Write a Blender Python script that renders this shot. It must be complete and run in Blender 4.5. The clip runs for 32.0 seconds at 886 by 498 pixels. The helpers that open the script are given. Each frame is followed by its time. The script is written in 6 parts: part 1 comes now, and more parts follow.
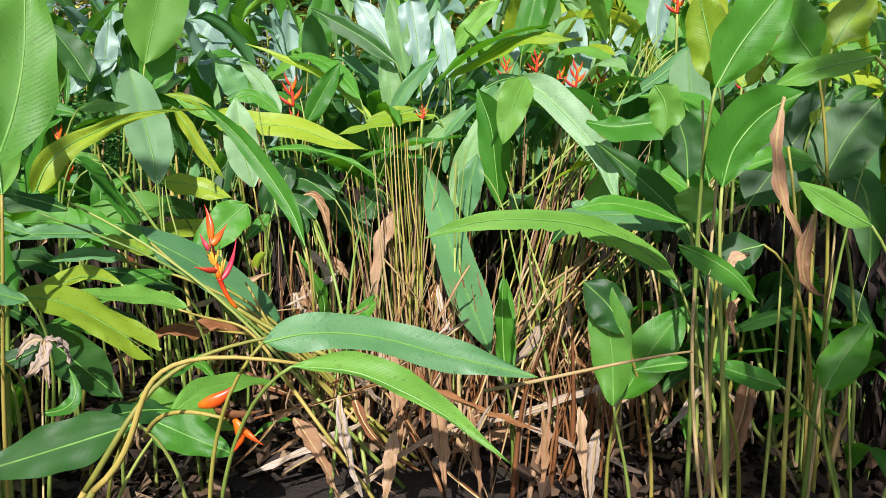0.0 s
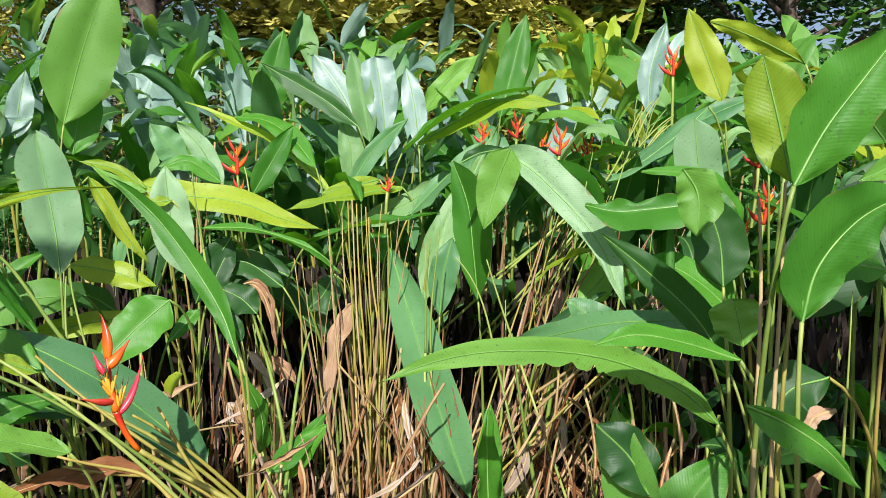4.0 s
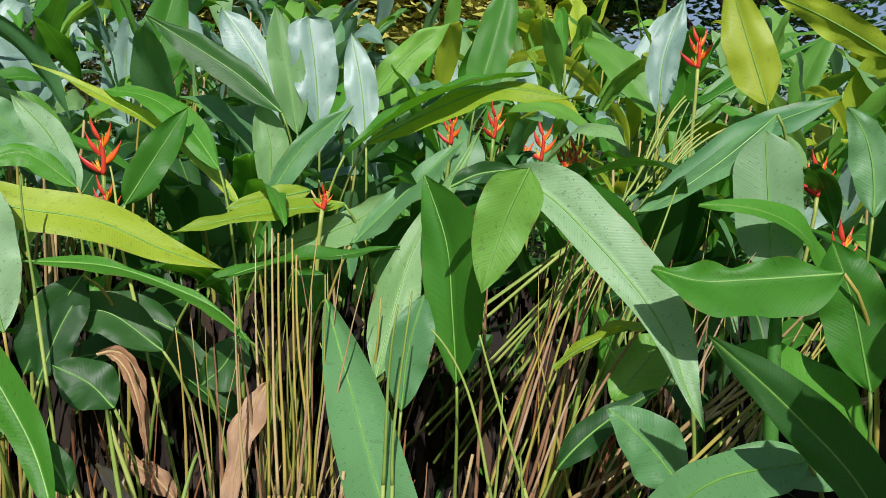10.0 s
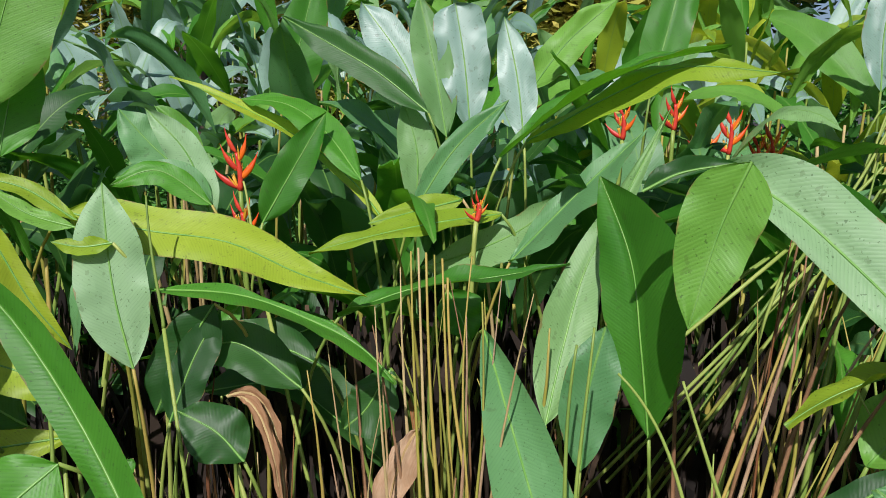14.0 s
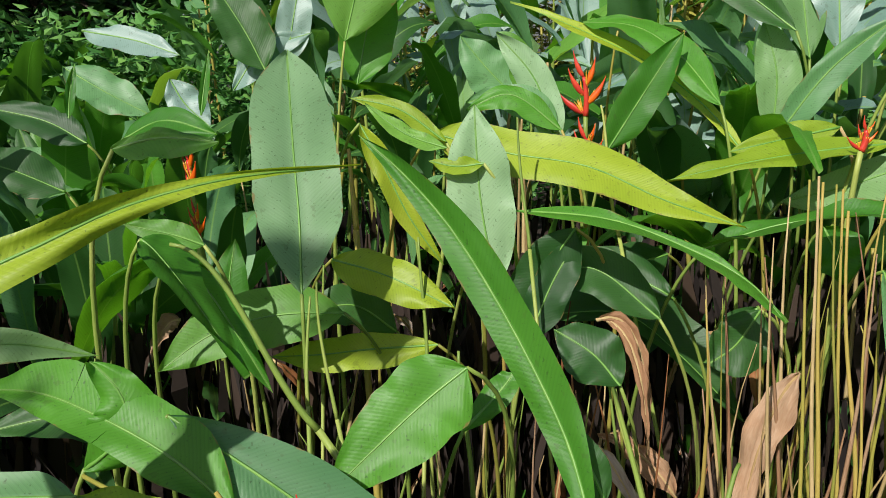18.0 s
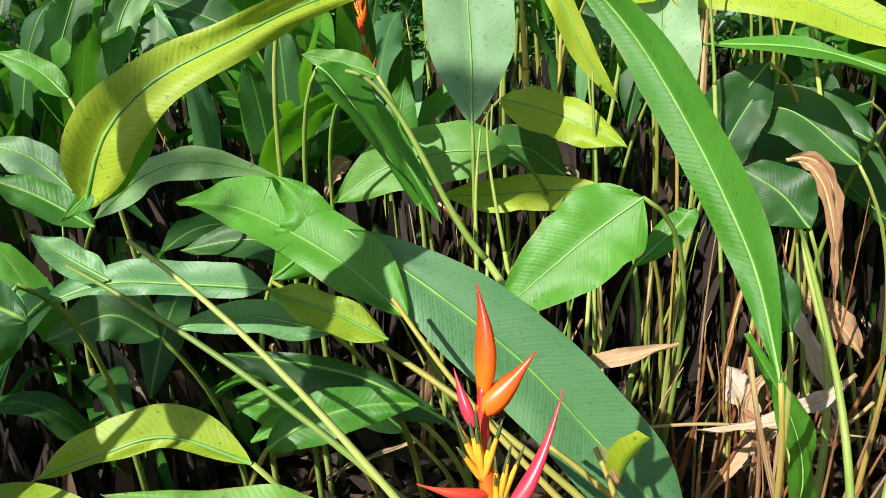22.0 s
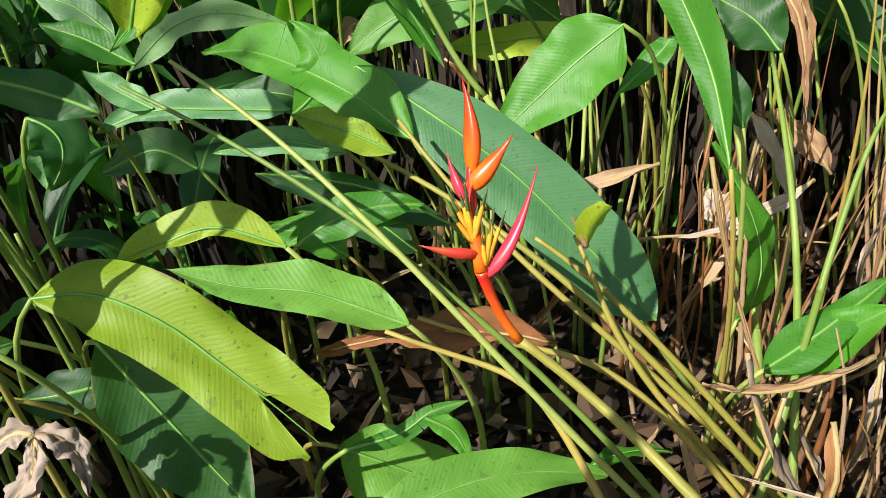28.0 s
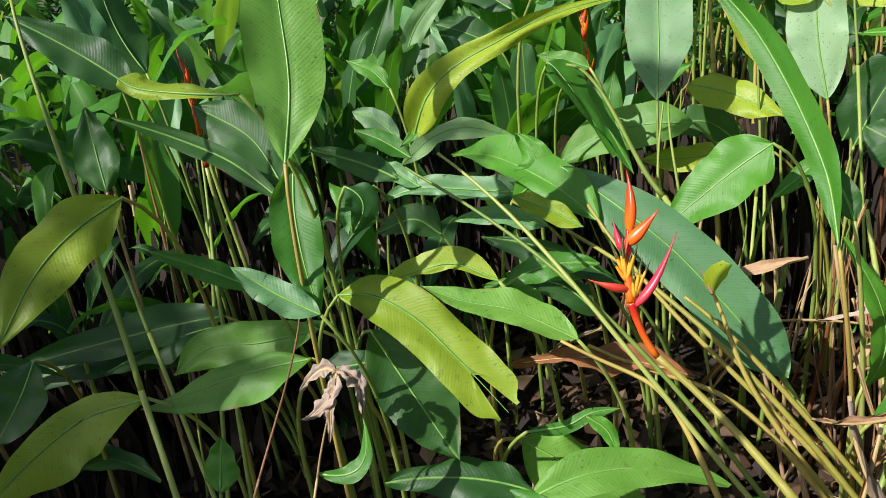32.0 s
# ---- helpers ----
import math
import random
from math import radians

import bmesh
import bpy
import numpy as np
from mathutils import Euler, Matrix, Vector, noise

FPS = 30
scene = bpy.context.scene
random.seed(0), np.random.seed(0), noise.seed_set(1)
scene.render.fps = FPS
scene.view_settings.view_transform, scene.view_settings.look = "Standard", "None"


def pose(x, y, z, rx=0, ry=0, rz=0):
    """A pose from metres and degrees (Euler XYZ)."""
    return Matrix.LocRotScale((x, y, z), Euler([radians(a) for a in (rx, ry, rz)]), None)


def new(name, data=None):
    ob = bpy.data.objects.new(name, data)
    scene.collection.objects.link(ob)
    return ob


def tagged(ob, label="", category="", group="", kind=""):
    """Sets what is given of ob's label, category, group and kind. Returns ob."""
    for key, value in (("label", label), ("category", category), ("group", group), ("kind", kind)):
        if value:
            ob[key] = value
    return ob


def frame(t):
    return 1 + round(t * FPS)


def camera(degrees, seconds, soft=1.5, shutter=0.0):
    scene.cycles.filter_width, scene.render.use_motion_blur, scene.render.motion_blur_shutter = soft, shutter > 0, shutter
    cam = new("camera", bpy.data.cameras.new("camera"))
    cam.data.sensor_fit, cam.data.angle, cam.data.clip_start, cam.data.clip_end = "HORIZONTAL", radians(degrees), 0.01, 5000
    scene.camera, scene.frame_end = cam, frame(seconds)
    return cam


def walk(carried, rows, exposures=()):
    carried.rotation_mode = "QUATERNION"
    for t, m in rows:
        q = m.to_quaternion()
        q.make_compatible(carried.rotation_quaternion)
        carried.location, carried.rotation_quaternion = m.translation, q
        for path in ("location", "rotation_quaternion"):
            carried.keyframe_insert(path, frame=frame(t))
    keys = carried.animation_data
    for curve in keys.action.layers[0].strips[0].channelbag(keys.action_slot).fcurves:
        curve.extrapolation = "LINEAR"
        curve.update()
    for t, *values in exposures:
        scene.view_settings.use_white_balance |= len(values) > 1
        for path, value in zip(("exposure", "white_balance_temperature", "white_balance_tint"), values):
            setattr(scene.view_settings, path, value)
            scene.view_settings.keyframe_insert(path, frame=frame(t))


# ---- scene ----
cam = camera(59.7, 32.0, 0.5)
# seconds, x, y, z, yaw, pitch, roll
ROWS = [
    (0.0, 0.000, -0.000, 1.300, -0.00, -12.00, -0.00),
    (0.5, 0.027, 0.043, 1.301, 0.60, -11.92, -0.02),
    (1.0, 0.007, 0.119, 1.295, -0.25, -11.77, -0.16),
    (1.5, -0.055, 0.214, 1.294, -1.96, -11.36, -0.49),
    (2.0, -0.106, 0.288, 1.302, -3.44, -10.51, -0.76),
    (2.5, -0.114, 0.335, 1.316, -3.68, -9.39, -0.72),
    (3.0, -0.087, 0.394, 1.323, -3.05, -8.47, -0.59),
    (3.5, -0.034, 0.453, 1.341, -2.50, -7.88, -0.48),
    (5.5, 0.015, 0.760, 1.375, -2.54, -10.66, -1.60),
    (6.0, -0.062, 0.870, 1.372, -2.34, -11.49, -1.52),
    (6.5, -0.077, 0.930, 1.350, -1.64, -11.95, -1.33),
    (7.0, -0.057, 1.030, 1.332, -0.98, -11.87, -1.52),
    (7.5, 0.004, 1.119, 1.336, -0.49, -11.72, -1.82),
    (8.0, 0.049, 1.184, 1.348, -0.63, -11.63, -2.13),
    (8.5, 0.056, 1.227, 1.340, -1.78, -10.98, -2.64),
    (9.0, 0.025, 1.285, 1.364, -3.82, -10.36, -3.17),
    (9.5, -0.032, 1.347, 1.390, -6.16, -9.78, -3.45),
    (10.0, -0.089, 1.392, 1.411, -8.40, -9.46, -3.69),
    (10.5, -0.126, 1.421, 1.405, -9.58, -9.22, -3.69),
    (11.0, -0.124, 1.474, 1.394, -9.73, -9.35, -3.64),
    (11.5, -0.092, 1.556, 1.394, -8.91, -9.15, -3.41),
    (12.0, -0.043, 1.613, 1.410, -7.83, -8.60, -3.18),
    (12.5, -0.011, 1.638, 1.417, -6.04, -8.57, -2.80),
    (13.0, -0.022, 1.671, 1.406, -3.69, -8.68, -2.16),
    (13.5, -0.050, 1.690, 1.401, -0.87, -9.23, -1.37),
    (14.0, -0.096, 1.708, 1.390, 2.46, -9.65, -0.54),
    (14.5, -0.153, 1.719, 1.381, 5.37, -9.73, 0.05),
    (16.5, -0.314, 1.690, 1.387, 12.56, -12.74, -0.67),
    (17.0, -0.330, 1.689, 1.378, 15.37, -13.25, -0.54),
    (17.5, -0.332, 1.690, 1.363, 18.09, -13.59, 0.00),
    (18.0, -0.341, 1.690, 1.355, 20.60, -14.14, 0.52),
    (18.5, -0.353, 1.690, 1.335, 23.37, -14.61, 0.82),
    (19.0, -0.366, 1.683, 1.324, 26.34, -15.20, 1.13),
    (19.5, -0.379, 1.681, 1.311, 28.96, -16.15, 1.68),
    (20.0, -0.386, 1.668, 1.313, 30.51, -17.56, 2.28),
    (20.5, -0.380, 1.669, 1.307, 31.63, -18.84, 2.41),
    (21.0, -0.375, 1.669, 1.294, 32.08, -20.20, 2.37),
    (21.5, -0.372, 1.672, 1.282, 32.12, -21.53, 2.35),
    (22.0, -0.365, 1.674, 1.271, 32.00, -22.86, 2.48),
    (22.5, -0.357, 1.675, 1.259, 31.78, -24.03, 2.62),
    (23.0, -0.350, 1.677, 1.249, 31.64, -25.03, 2.74),
    (23.5, -0.348, 1.680, 1.241, 31.37, -26.01, 2.83),
    (24.0, -0.342, 1.681, 1.232, 31.15, -26.80, 2.97),
    (24.5, -0.330, 1.676, 1.229, 30.96, -27.65, 3.19),
    (25.0, -0.313, 1.663, 1.224, 30.51, -28.30, 3.03),
    (25.5, -0.286, 1.642, 1.226, 29.73, -28.86, 2.84),
    (27.5, -0.230, 1.582, 1.230, 30.98, -31.02, 4.74),
    (28.0, -0.242, 1.530, 1.242, 32.47, -30.97, 5.01),
    (28.5, -0.265, 1.436, 1.246, 34.28, -30.17, 5.14),
    (29.0, -0.265, 1.328, 1.265, 36.30, -29.29, 5.19),
    (29.5, -0.248, 1.274, 1.291, 37.96, -28.08, 4.93),
    (30.0, -0.204, 1.267, 1.298, 40.63, -26.39, 5.01),
    (30.5, -0.123, 1.270, 1.299, 43.28, -24.35, 5.48),
    (31.0, -0.041, 1.266, 1.307, 45.72, -23.04, 6.23),
    (31.5, 0.036, 1.243, 1.319, 47.64, -21.65, 6.73),
    (32.0, 0.078, 1.210, 1.321, 48.85, -20.38, 7.05),
]
walk(cam, [(t, pose(x, y, z, 90 + pitch, roll, yaw)) for t, x, y, z, yaw, pitch, roll in ROWS],
     exposures=((0, 0.52, 5900, 18), (5, 0.48, 5900, 18), (9, 0.14, 5850, 18), (14, 0.0, 5850, 18), (18, 0.12, 6100, 18),
                (21, 0.62, 6100, 16), (25, 0.76, 6000, 12), (28, 0.6, 6050, 14), (32, 0.48, 6000, 20)))

# ---- light ----
SUN_TRAVEL = Vector((0.12, 0.72, -0.66)).normalized()
world = bpy.data.worlds.new("sky")
scene.world = world
world.use_nodes = True
wn = world.node_tree
wbg = wn.nodes["Background"]
sky = wn.nodes.new("ShaderNodeTexSky")
sky.sky_type = "NISHITA"
sky.sun_disc = False
sky.sun_elevation = math.asin(-SUN_TRAVEL.z)
sky.sun_rotation = math.atan2(-SUN_TRAVEL.x, -SUN_TRAVEL.y)
sky.dust_density = 2.0
wn.links.new(sky.outputs["Color"], wbg.inputs["Color"])
wbg.inputs["Strength"].default_value = 0.072
sun = new("sun", bpy.data.lights.new("sun", "SUN"))
sun.data.energy = 5.0
sun.data.angle = radians(0.6)
sun.data.color = (1.0, 0.94, 0.82)
sun.rotation_mode = "QUATERNION"
sun.rotation_quaternion = SUN_TRAVEL.to_track_quat("-Z", "Y")

# ---- materials ----


def nodes_of(name):
    m = bpy.data.materials.new(name)
    m.use_nodes = True
    nt = m.node_tree
    nt.nodes.clear()
    return m, nt


def node(nt, kind, **values):
    n = nt.nodes.new(kind)
    for key, value in values.items():
        if key == "op":
            n.operation = value
        elif key == "blend":
            n.data_type, n.blend_type = "RGBA", value
        else:
            n.inputs[key.replace("_", " ")].default_value = value
    return n


def mix(nt, fac, a, b, blend="MIX"):
    n = node(nt, "ShaderNodeMix", blend=blend)
    for i, v in ((0, fac), (6, a), (7, b)):
        if isinstance(v, bpy.types.NodeSocket):
            nt.links.new(v, n.inputs[i])
        elif i == 0:
            n.inputs[0].default_value = v
        else:
            n.inputs[i].default_value = (*v, 1)
    return n.outputs[2]


def calc(nt, op, a, b=0.0, c=0.0):
    n = node(nt, "ShaderNodeMath", op=op)
    for i, v in enumerate((a, b, c)):
        if isinstance(v, bpy.types.NodeSocket):
            nt.links.new(v, n.inputs[i])
        else:
            n.inputs[i].default_value = v
    return n.outputs[0]


def ramp(nt, fac, *stops):
    n = nt.nodes.new("ShaderNodeValToRGB")
    while len(n.color_ramp.elements) < len(stops):
        n.color_ramp.elements.new(0.5)
    for e, (at_, col) in zip(n.color_ramp.elements, stops):
        e.position, e.color = at_, (*col, 1)
    nt.links.new(fac, n.inputs[0])
    return n.outputs[0]


def noise_of(nt, vec, scale, detail=3.0):
    n = node(nt, "ShaderNodeTexNoise", Scale=scale, Detail=detail)
    nt.links.new(vec, n.inputs["Vector"])
    return n.outputs["Fac"]


def finish(nt, color, rough, height=None, bump=0.3, dist=0.002, translucent=0.0, glow=None, spec=0.5, coat=0.0):
    p = nt.nodes.new("ShaderNodeBsdfPrincipled")
    out = nt.nodes.new("ShaderNodeOutputMaterial")
    nt.links.new(color, p.inputs["Base Color"])
    if isinstance(rough, bpy.types.NodeSocket):
        nt.links.new(rough, p.inputs["Roughness"])
    else:
        p.inputs["Roughness"].default_value = rough
    p.inputs["Specular IOR Level"].default_value = spec
    normal = None
    if height is not None:
        b = node(nt, "ShaderNodeBump", Strength=bump, Distance=dist)
        nt.links.new(height, b.inputs["Height"])
        nt.links.new(b.outputs[0], p.inputs["Normal"])
        normal = b.outputs[0]
    shader = p.outputs[0]
    if translucent > 0:
        tr = nt.nodes.new("ShaderNodeBsdfTranslucent")
        nt.links.new(glow if glow is not None else color, tr.inputs["Color"])
        ms = nt.nodes.new("ShaderNodeMixShader")
        ms.inputs[0].default_value = translucent
        nt.links.new(shader, ms.inputs[1])
        nt.links.new(tr.outputs[0], ms.inputs[2])
        shader = ms.outputs[0]
    nt.links.new(shader, out.inputs[0])


def leaf_material(name, dark, light, through_light, rough=0.46, translucent=0.32, spots=0.3, spec=0.38):
    """A leaf blade: side veins that sweep from the midrib, patches of colour, small blemishes."""
    m, nt = nodes_of(name)
    uv = nt.nodes.new("ShaderNodeUVMap")
    sep = nt.nodes.new("ShaderNodeSeparateXYZ")
    nt.links.new(uv.outputs[0], sep.inputs[0])
    obj = nt.nodes.new("ShaderNodeTexCoord")
    info = nt.nodes.new("ShaderNodeObjectInfo")
    geo = nt.nodes.new("ShaderNodeNewGeometry")
    own = calc(nt, "FRACT", calc(nt, "ADD", info.outputs["Random"], geo.outputs["Random Per Island"]))
    along, across = sep.outputs[0], calc(nt, "ABSOLUTE", sep.outputs[1])
    wob = noise_of(nt, obj.outputs["Object"], 9.0, 2.0)
    phase = calc(nt, "MULTIPLY_ADD", across, -0.75, along)
    phase = calc(nt, "MULTIPLY_ADD", wob, 0.02, phase)
    big = calc(nt, "SINE", calc(nt, "MULTIPLY", phase, 820.0))
    fine = calc(nt, "SINE", calc(nt, "MULTIPLY", phase, 2900.0))
    line = calc(nt, "POWER", calc(nt, "MULTIPLY_ADD", big, 0.5, 0.5), 7.0)
    hair = calc(nt, "MULTIPLY_ADD", fine, 0.5, 0.5)
    ridge = calc(nt, "SINE", calc(nt, "MULTIPLY", phase, 345.0))
    veins = calc(nt, "MULTIPLY", calc(nt, "MULTIPLY_ADD", ridge, 0.9, calc(nt, "MULTIPLY_ADD", fine, 0.35, big)), calc(nt, "MULTIPLY_ADD", noise_of(nt, obj.outputs["Object"], 8.0, 2.0), 2.2, -0.3))
    patch = noise_of(nt, obj.outputs["Object"], 6.0, 4.0)
    grain = noise_of(nt, obj.outputs["Object"], 60.0, 3.0)
    col = ramp(nt, calc(nt, "MULTIPLY_ADD", own, 0.55, calc(nt, "MULTIPLY", patch, 0.6)), (0.25, dark), (0.85, light))
    col = mix(nt, calc(nt, "MULTIPLY", hair, 0.05), col, tuple(min(1, v * 1.5 + 0.015) for v in light))
    col = mix(nt, calc(nt, "MULTIPLY", line, calc(nt, "MULTIPLY_ADD", noise_of(nt, obj.outputs["Object"], 14.0, 2.0), 0.5, -0.08)), col, tuple(v * 0.55 for v in dark))
    col = mix(nt, calc(nt, "MULTIPLY", calc(nt, "GREATER_THAN", grain, 0.66), spots), col, (0.05, 0.055, 0.02))
    speck = calc(nt, "GREATER_THAN", noise_of(nt, obj.outputs["Object"], 190.0, 1.0), 0.705)
    col = mix(nt, calc(nt, "MULTIPLY", speck, 0.6), col, (0.02, 0.035, 0.012))
    edge = calc(nt, "GREATER_THAN", calc(nt, "MULTIPLY_ADD", noise_of(nt, obj.outputs["Object"], 22.0, 4.0), 0.5, calc(nt, "MULTIPLY", own, 0.12)), 0.41)
    col = mix(nt, calc(nt, "MULTIPLY", edge, 0.2), col, tuple(v * 1.25 + 0.03 for v in light))
    glow = mix(nt, calc(nt, "MULTIPLY_ADD", veins, 0.08, 0.2), through_light, tuple(v * 0.6 for v in through_light))
    r = calc(nt, "MULTIPLY_ADD", patch, 0.25, rough - 0.1)
    rim = nt.nodes.new("ShaderNodeUVMap")
    rim.uv_map = "Edge"
    rs = nt.nodes.new("ShaderNodeSeparateXYZ")
    nt.links.new(rim.outputs[0], rs.inputs[0])
    burnt = calc(nt, "GREATER_THAN", calc(nt, "MULTIPLY_ADD", noise_of(nt, obj.outputs["Object"], 26.0, 4.0), 0.5, rs.outputs[1]), 1.27)
    col = mix(nt, calc(nt, "MULTIPLY", burnt, 0.75), col, (0.23, 0.15, 0.05))
    rib = calc(nt, "LESS_THAN", across, 0.0022)
    col = mix(nt, calc(nt, "MULTIPLY", rib, 0.7), col, (0.17, 0.34, 0.06))
    finish(nt, col, r, veins, 0.11, 0.0015, translucent, glow, spec)
    return m


LEAF = {
    "green": leaf_material("leaf_green", (0.034, 0.155, 0.012), (0.088, 0.29, 0.02), (0.20, 0.60, 0.01)),
    # deep green lowered further, to put the hedge's inner shade into the colour
    "dark": leaf_material("leaf_shade_green", (0.017, 0.07, 0.015), (0.042, 0.13, 0.023), (0.11, 0.36, 0.016)),
    "blue": leaf_material("leaf_waxy_blue_green", (0.065, 0.19, 0.065), (0.145, 0.33, 0.115), (0.2, 0.54, 0.045), 0.46, 0.25, spec=0.5),
    # pale blue in the base colour stands for sky sheen on the leaf
    "waxy": leaf_material("leaf_sky_sheen_green", (0.13, 0.25, 0.19), (0.28, 0.42, 0.335), (0.2, 0.5, 0.12), 0.43, 0.22, spec=0.7),
    "sage": leaf_material("leaf_sage_green", (0.15, 0.29, 0.125), (0.26, 0.43, 0.205), (0.28, 0.58, 0.09), 0.48, 0.25),
    "pale": leaf_material("leaf_pale_green", (0.14, 0.29, 0.10), (0.24, 0.43, 0.15), (0.3, 0.58, 0.07), 0.46),
    "lime2": leaf_material("leaf_light_green", (0.085, 0.25, 0.03), (0.18, 0.40, 0.05), (0.36, 0.66, 0.03)),
    "lime": leaf_material("leaf_yellow_green", (0.18, 0.31, 0.014), (0.35, 0.465, 0.025), (0.55, 0.7, 0.01)),
    # lighter copy of the lime, with sunlight put into the colour
    "yellow": leaf_material("leaf_sunlit_lime", (0.32, 0.44, 0.02), (0.48, 0.57, 0.04), (0.7, 0.8, 0.03), 0.4, 0.45),
    "rolled": leaf_material("leaf_rolled", (0.06, 0.2, 0.03), (0.1, 0.3, 0.04), (0.25, 0.5, 0.03)),
}
LEAF_WORDS = {
    "green": "glossy mid-green", "dark": "shade-deepened green", "blue": "waxy blue-green", "pale": "pale ribbed green", "sage": "matt sage-green", "waxy": "sky-sheen blue-green",
    "lime2": "light green", "lime": "yellow-green", "yellow": "sunlit-toned lime-yellow", "rolled": "tightly rolled young green",
}


def fibre_material(name, *stops, rough=0.7, stretch=30.0, translucent=0.0, bump=0.5):
    """Stalks and dry leaf: fibres along the piece, blotches, and a colour of its own for each piece."""
    m, nt = nodes_of(name)
    uv = nt.nodes.new("ShaderNodeUVMap")
    mp = nt.nodes.new("ShaderNodeMapping")
    mp.inputs["Scale"].default_value = (6.0, stretch, 1.0)
    nt.links.new(uv.outputs[0], mp.inputs[0])
    obj = nt.nodes.new("ShaderNodeTexCoord")
    info = nt.nodes.new("ShaderNodeObjectInfo")
    fib = noise_of(nt, mp.outputs[0], 9.0, 5.0)
    blot = noise_of(nt, obj.outputs["Object"], 11.0, 4.0)
    fac = calc(nt, "MULTIPLY_ADD", info.outputs["Random"], 0.45, calc(nt, "MULTIPLY_ADD", fib, 0.3, calc(nt, "MULTIPLY_ADD", blot, 0.55, -0.15)))
    col = ramp(nt, fac, *stops)
    finish(nt, col, rough, calc(nt, "MULTIPLY_ADD", blot, 0.6, fib), bump, 0.002, translucent, None, 0.35)
    return m


STEM = fibre_material("stem_green", (0.1, (0.09, 0.17, 0.025)), (0.5, (0.22, 0.31, 0.055)), (0.9, (0.40, 0.43, 0.11)), rough=0.45, bump=0.25)
GOLD = fibre_material("stem_golden", (0.1, (0.10, 0.14, 0.02)), (0.45, (0.29, 0.27, 0.045)), (0.9, (0.44, 0.31, 0.08)), rough=0.5, bump=0.3)
STRAW = fibre_material("stem_straw", (0.05, (0.13, 0.075, 0.03)), (0.45, (0.35, 0.25, 0.10)), (0.9, (0.58, 0.46, 0.22)))
DRY = fibre_material("dry_leaf", (0.1, (0.14, 0.065, 0.03)), (0.45, (0.33, 0.18, 0.085)), (0.9, (0.56, 0.42, 0.27)), translucent=0.12, bump=0.8)
GREY = fibre_material("bleached_leaf", (0.1, (0.20, 0.145, 0.10)), (0.5, (0.36, 0.28, 0.205)), (0.9, (0.58, 0.50, 0.42)), translucent=0.12, bump=0.8)
RUST = fibre_material("rust_leaf", (0.1, (0.10, 0.035, 0.012)), (0.5, (0.24, 0.095, 0.03)), (0.9, (0.40, 0.2, 0.07)), translucent=0.15, bump=0.7)


def plain_material(name, a, b, scale=40.0, rough=0.5, translucent=0.0, bump=0.15):
    m, nt = nodes_of(name)
    obj = nt.nodes.new("ShaderNodeTexCoord")
    n = noise_of(nt, obj.outputs["Object"], scale, 4.0)
    finish(nt, ramp(nt, n, (0.3, a), (0.7, b)), rough, n, bump, 0.002, translucent)
    return m


MIDRIB = plain_material("midrib_pale", (0.10, 0.27, 0.035), (0.19, 0.37, 0.07), 25.0, 0.4)


def bract_material(name, base, middle, tip):
    """A waxy bract whose colour runs from the base to the tip."""
    m, nt = nodes_of(name)
    uv = nt.nodes.new("ShaderNodeUVMap")
    sep = nt.nodes.new("ShaderNodeSeparateXYZ")
    nt.links.new(uv.outputs[0], sep.inputs[0])
    obj = nt.nodes.new("ShaderNodeTexCoord")
    n = noise_of(nt, obj.outputs["Object"], 40.0, 4.0)
    f = calc(nt, "MULTIPLY_ADD", n, 0.4, calc(nt, "MULTIPLY_ADD", sep.outputs[0], 9.0, -0.2))
    finish(nt, ramp(nt, f, (0.05, base), (0.4, middle), (0.85, tip)), 0.33, n, 0.15, 0.002, 0.22)
    return m


BRACT = bract_material("bract_orange_red", (0.86, 0.20, 0.008), (0.84, 0.12, 0.008), (0.66, 0.03, 0.014))
BRACT_RED = plain_material("bract_red", (0.58, 0.03, 0.03), (0.75, 0.09, 0.03), 18.0, 0.35, 0.2)
BRACT_PINK = plain_material("bract_magenta", (0.60, 0.03, 0.085), (0.78, 0.07, 0.07), 18.0, 0.35, 0.2)
FLORET = plain_material("floret_yellow", (0.75, 0.36, 0.02), (0.85, 0.5, 0.04), 60.0, 0.4, 0.2)
FLORET_TIP = plain_material("floret_green_tip", (0.04, 0.07, 0.02), (0.08, 0.12, 0.03), 60.0, 0.4)

# ---- mesh helpers ----


def part(name, bm, material, parent, label=""):
    me = bpy.data.meshes.new(name)
    bm.to_mesh(me)
    bm.free()
    me.polygons.foreach_set("use_smooth", [True] * len(me.polygons))
    me.materials.append(material)
    ob = new(name, me)
    ob.parent = parent
    return tagged(ob, label)


def thing(name, place, label, category, group=""):
    ob = new(name)
    ob.empty_display_size = 0.05
    ob.location = place
    return tagged(ob, label, category, group)


def curve_point(pts, u):
    """A point on the smooth curve through three points, or on a cubic with four control points."""
    if len(pts) == 3:
        b, m, t = pts
        c = 2 * m - (b + t) / 2
        return (1 - u) ** 2 * b + 2 * u * (1 - u) * c + u * u * t
    a, b, c, d = pts
    v = 1 - u
    return v ** 3 * a + 3 * v * v * u * b + 3 * v * u * u * c + u ** 3 * d


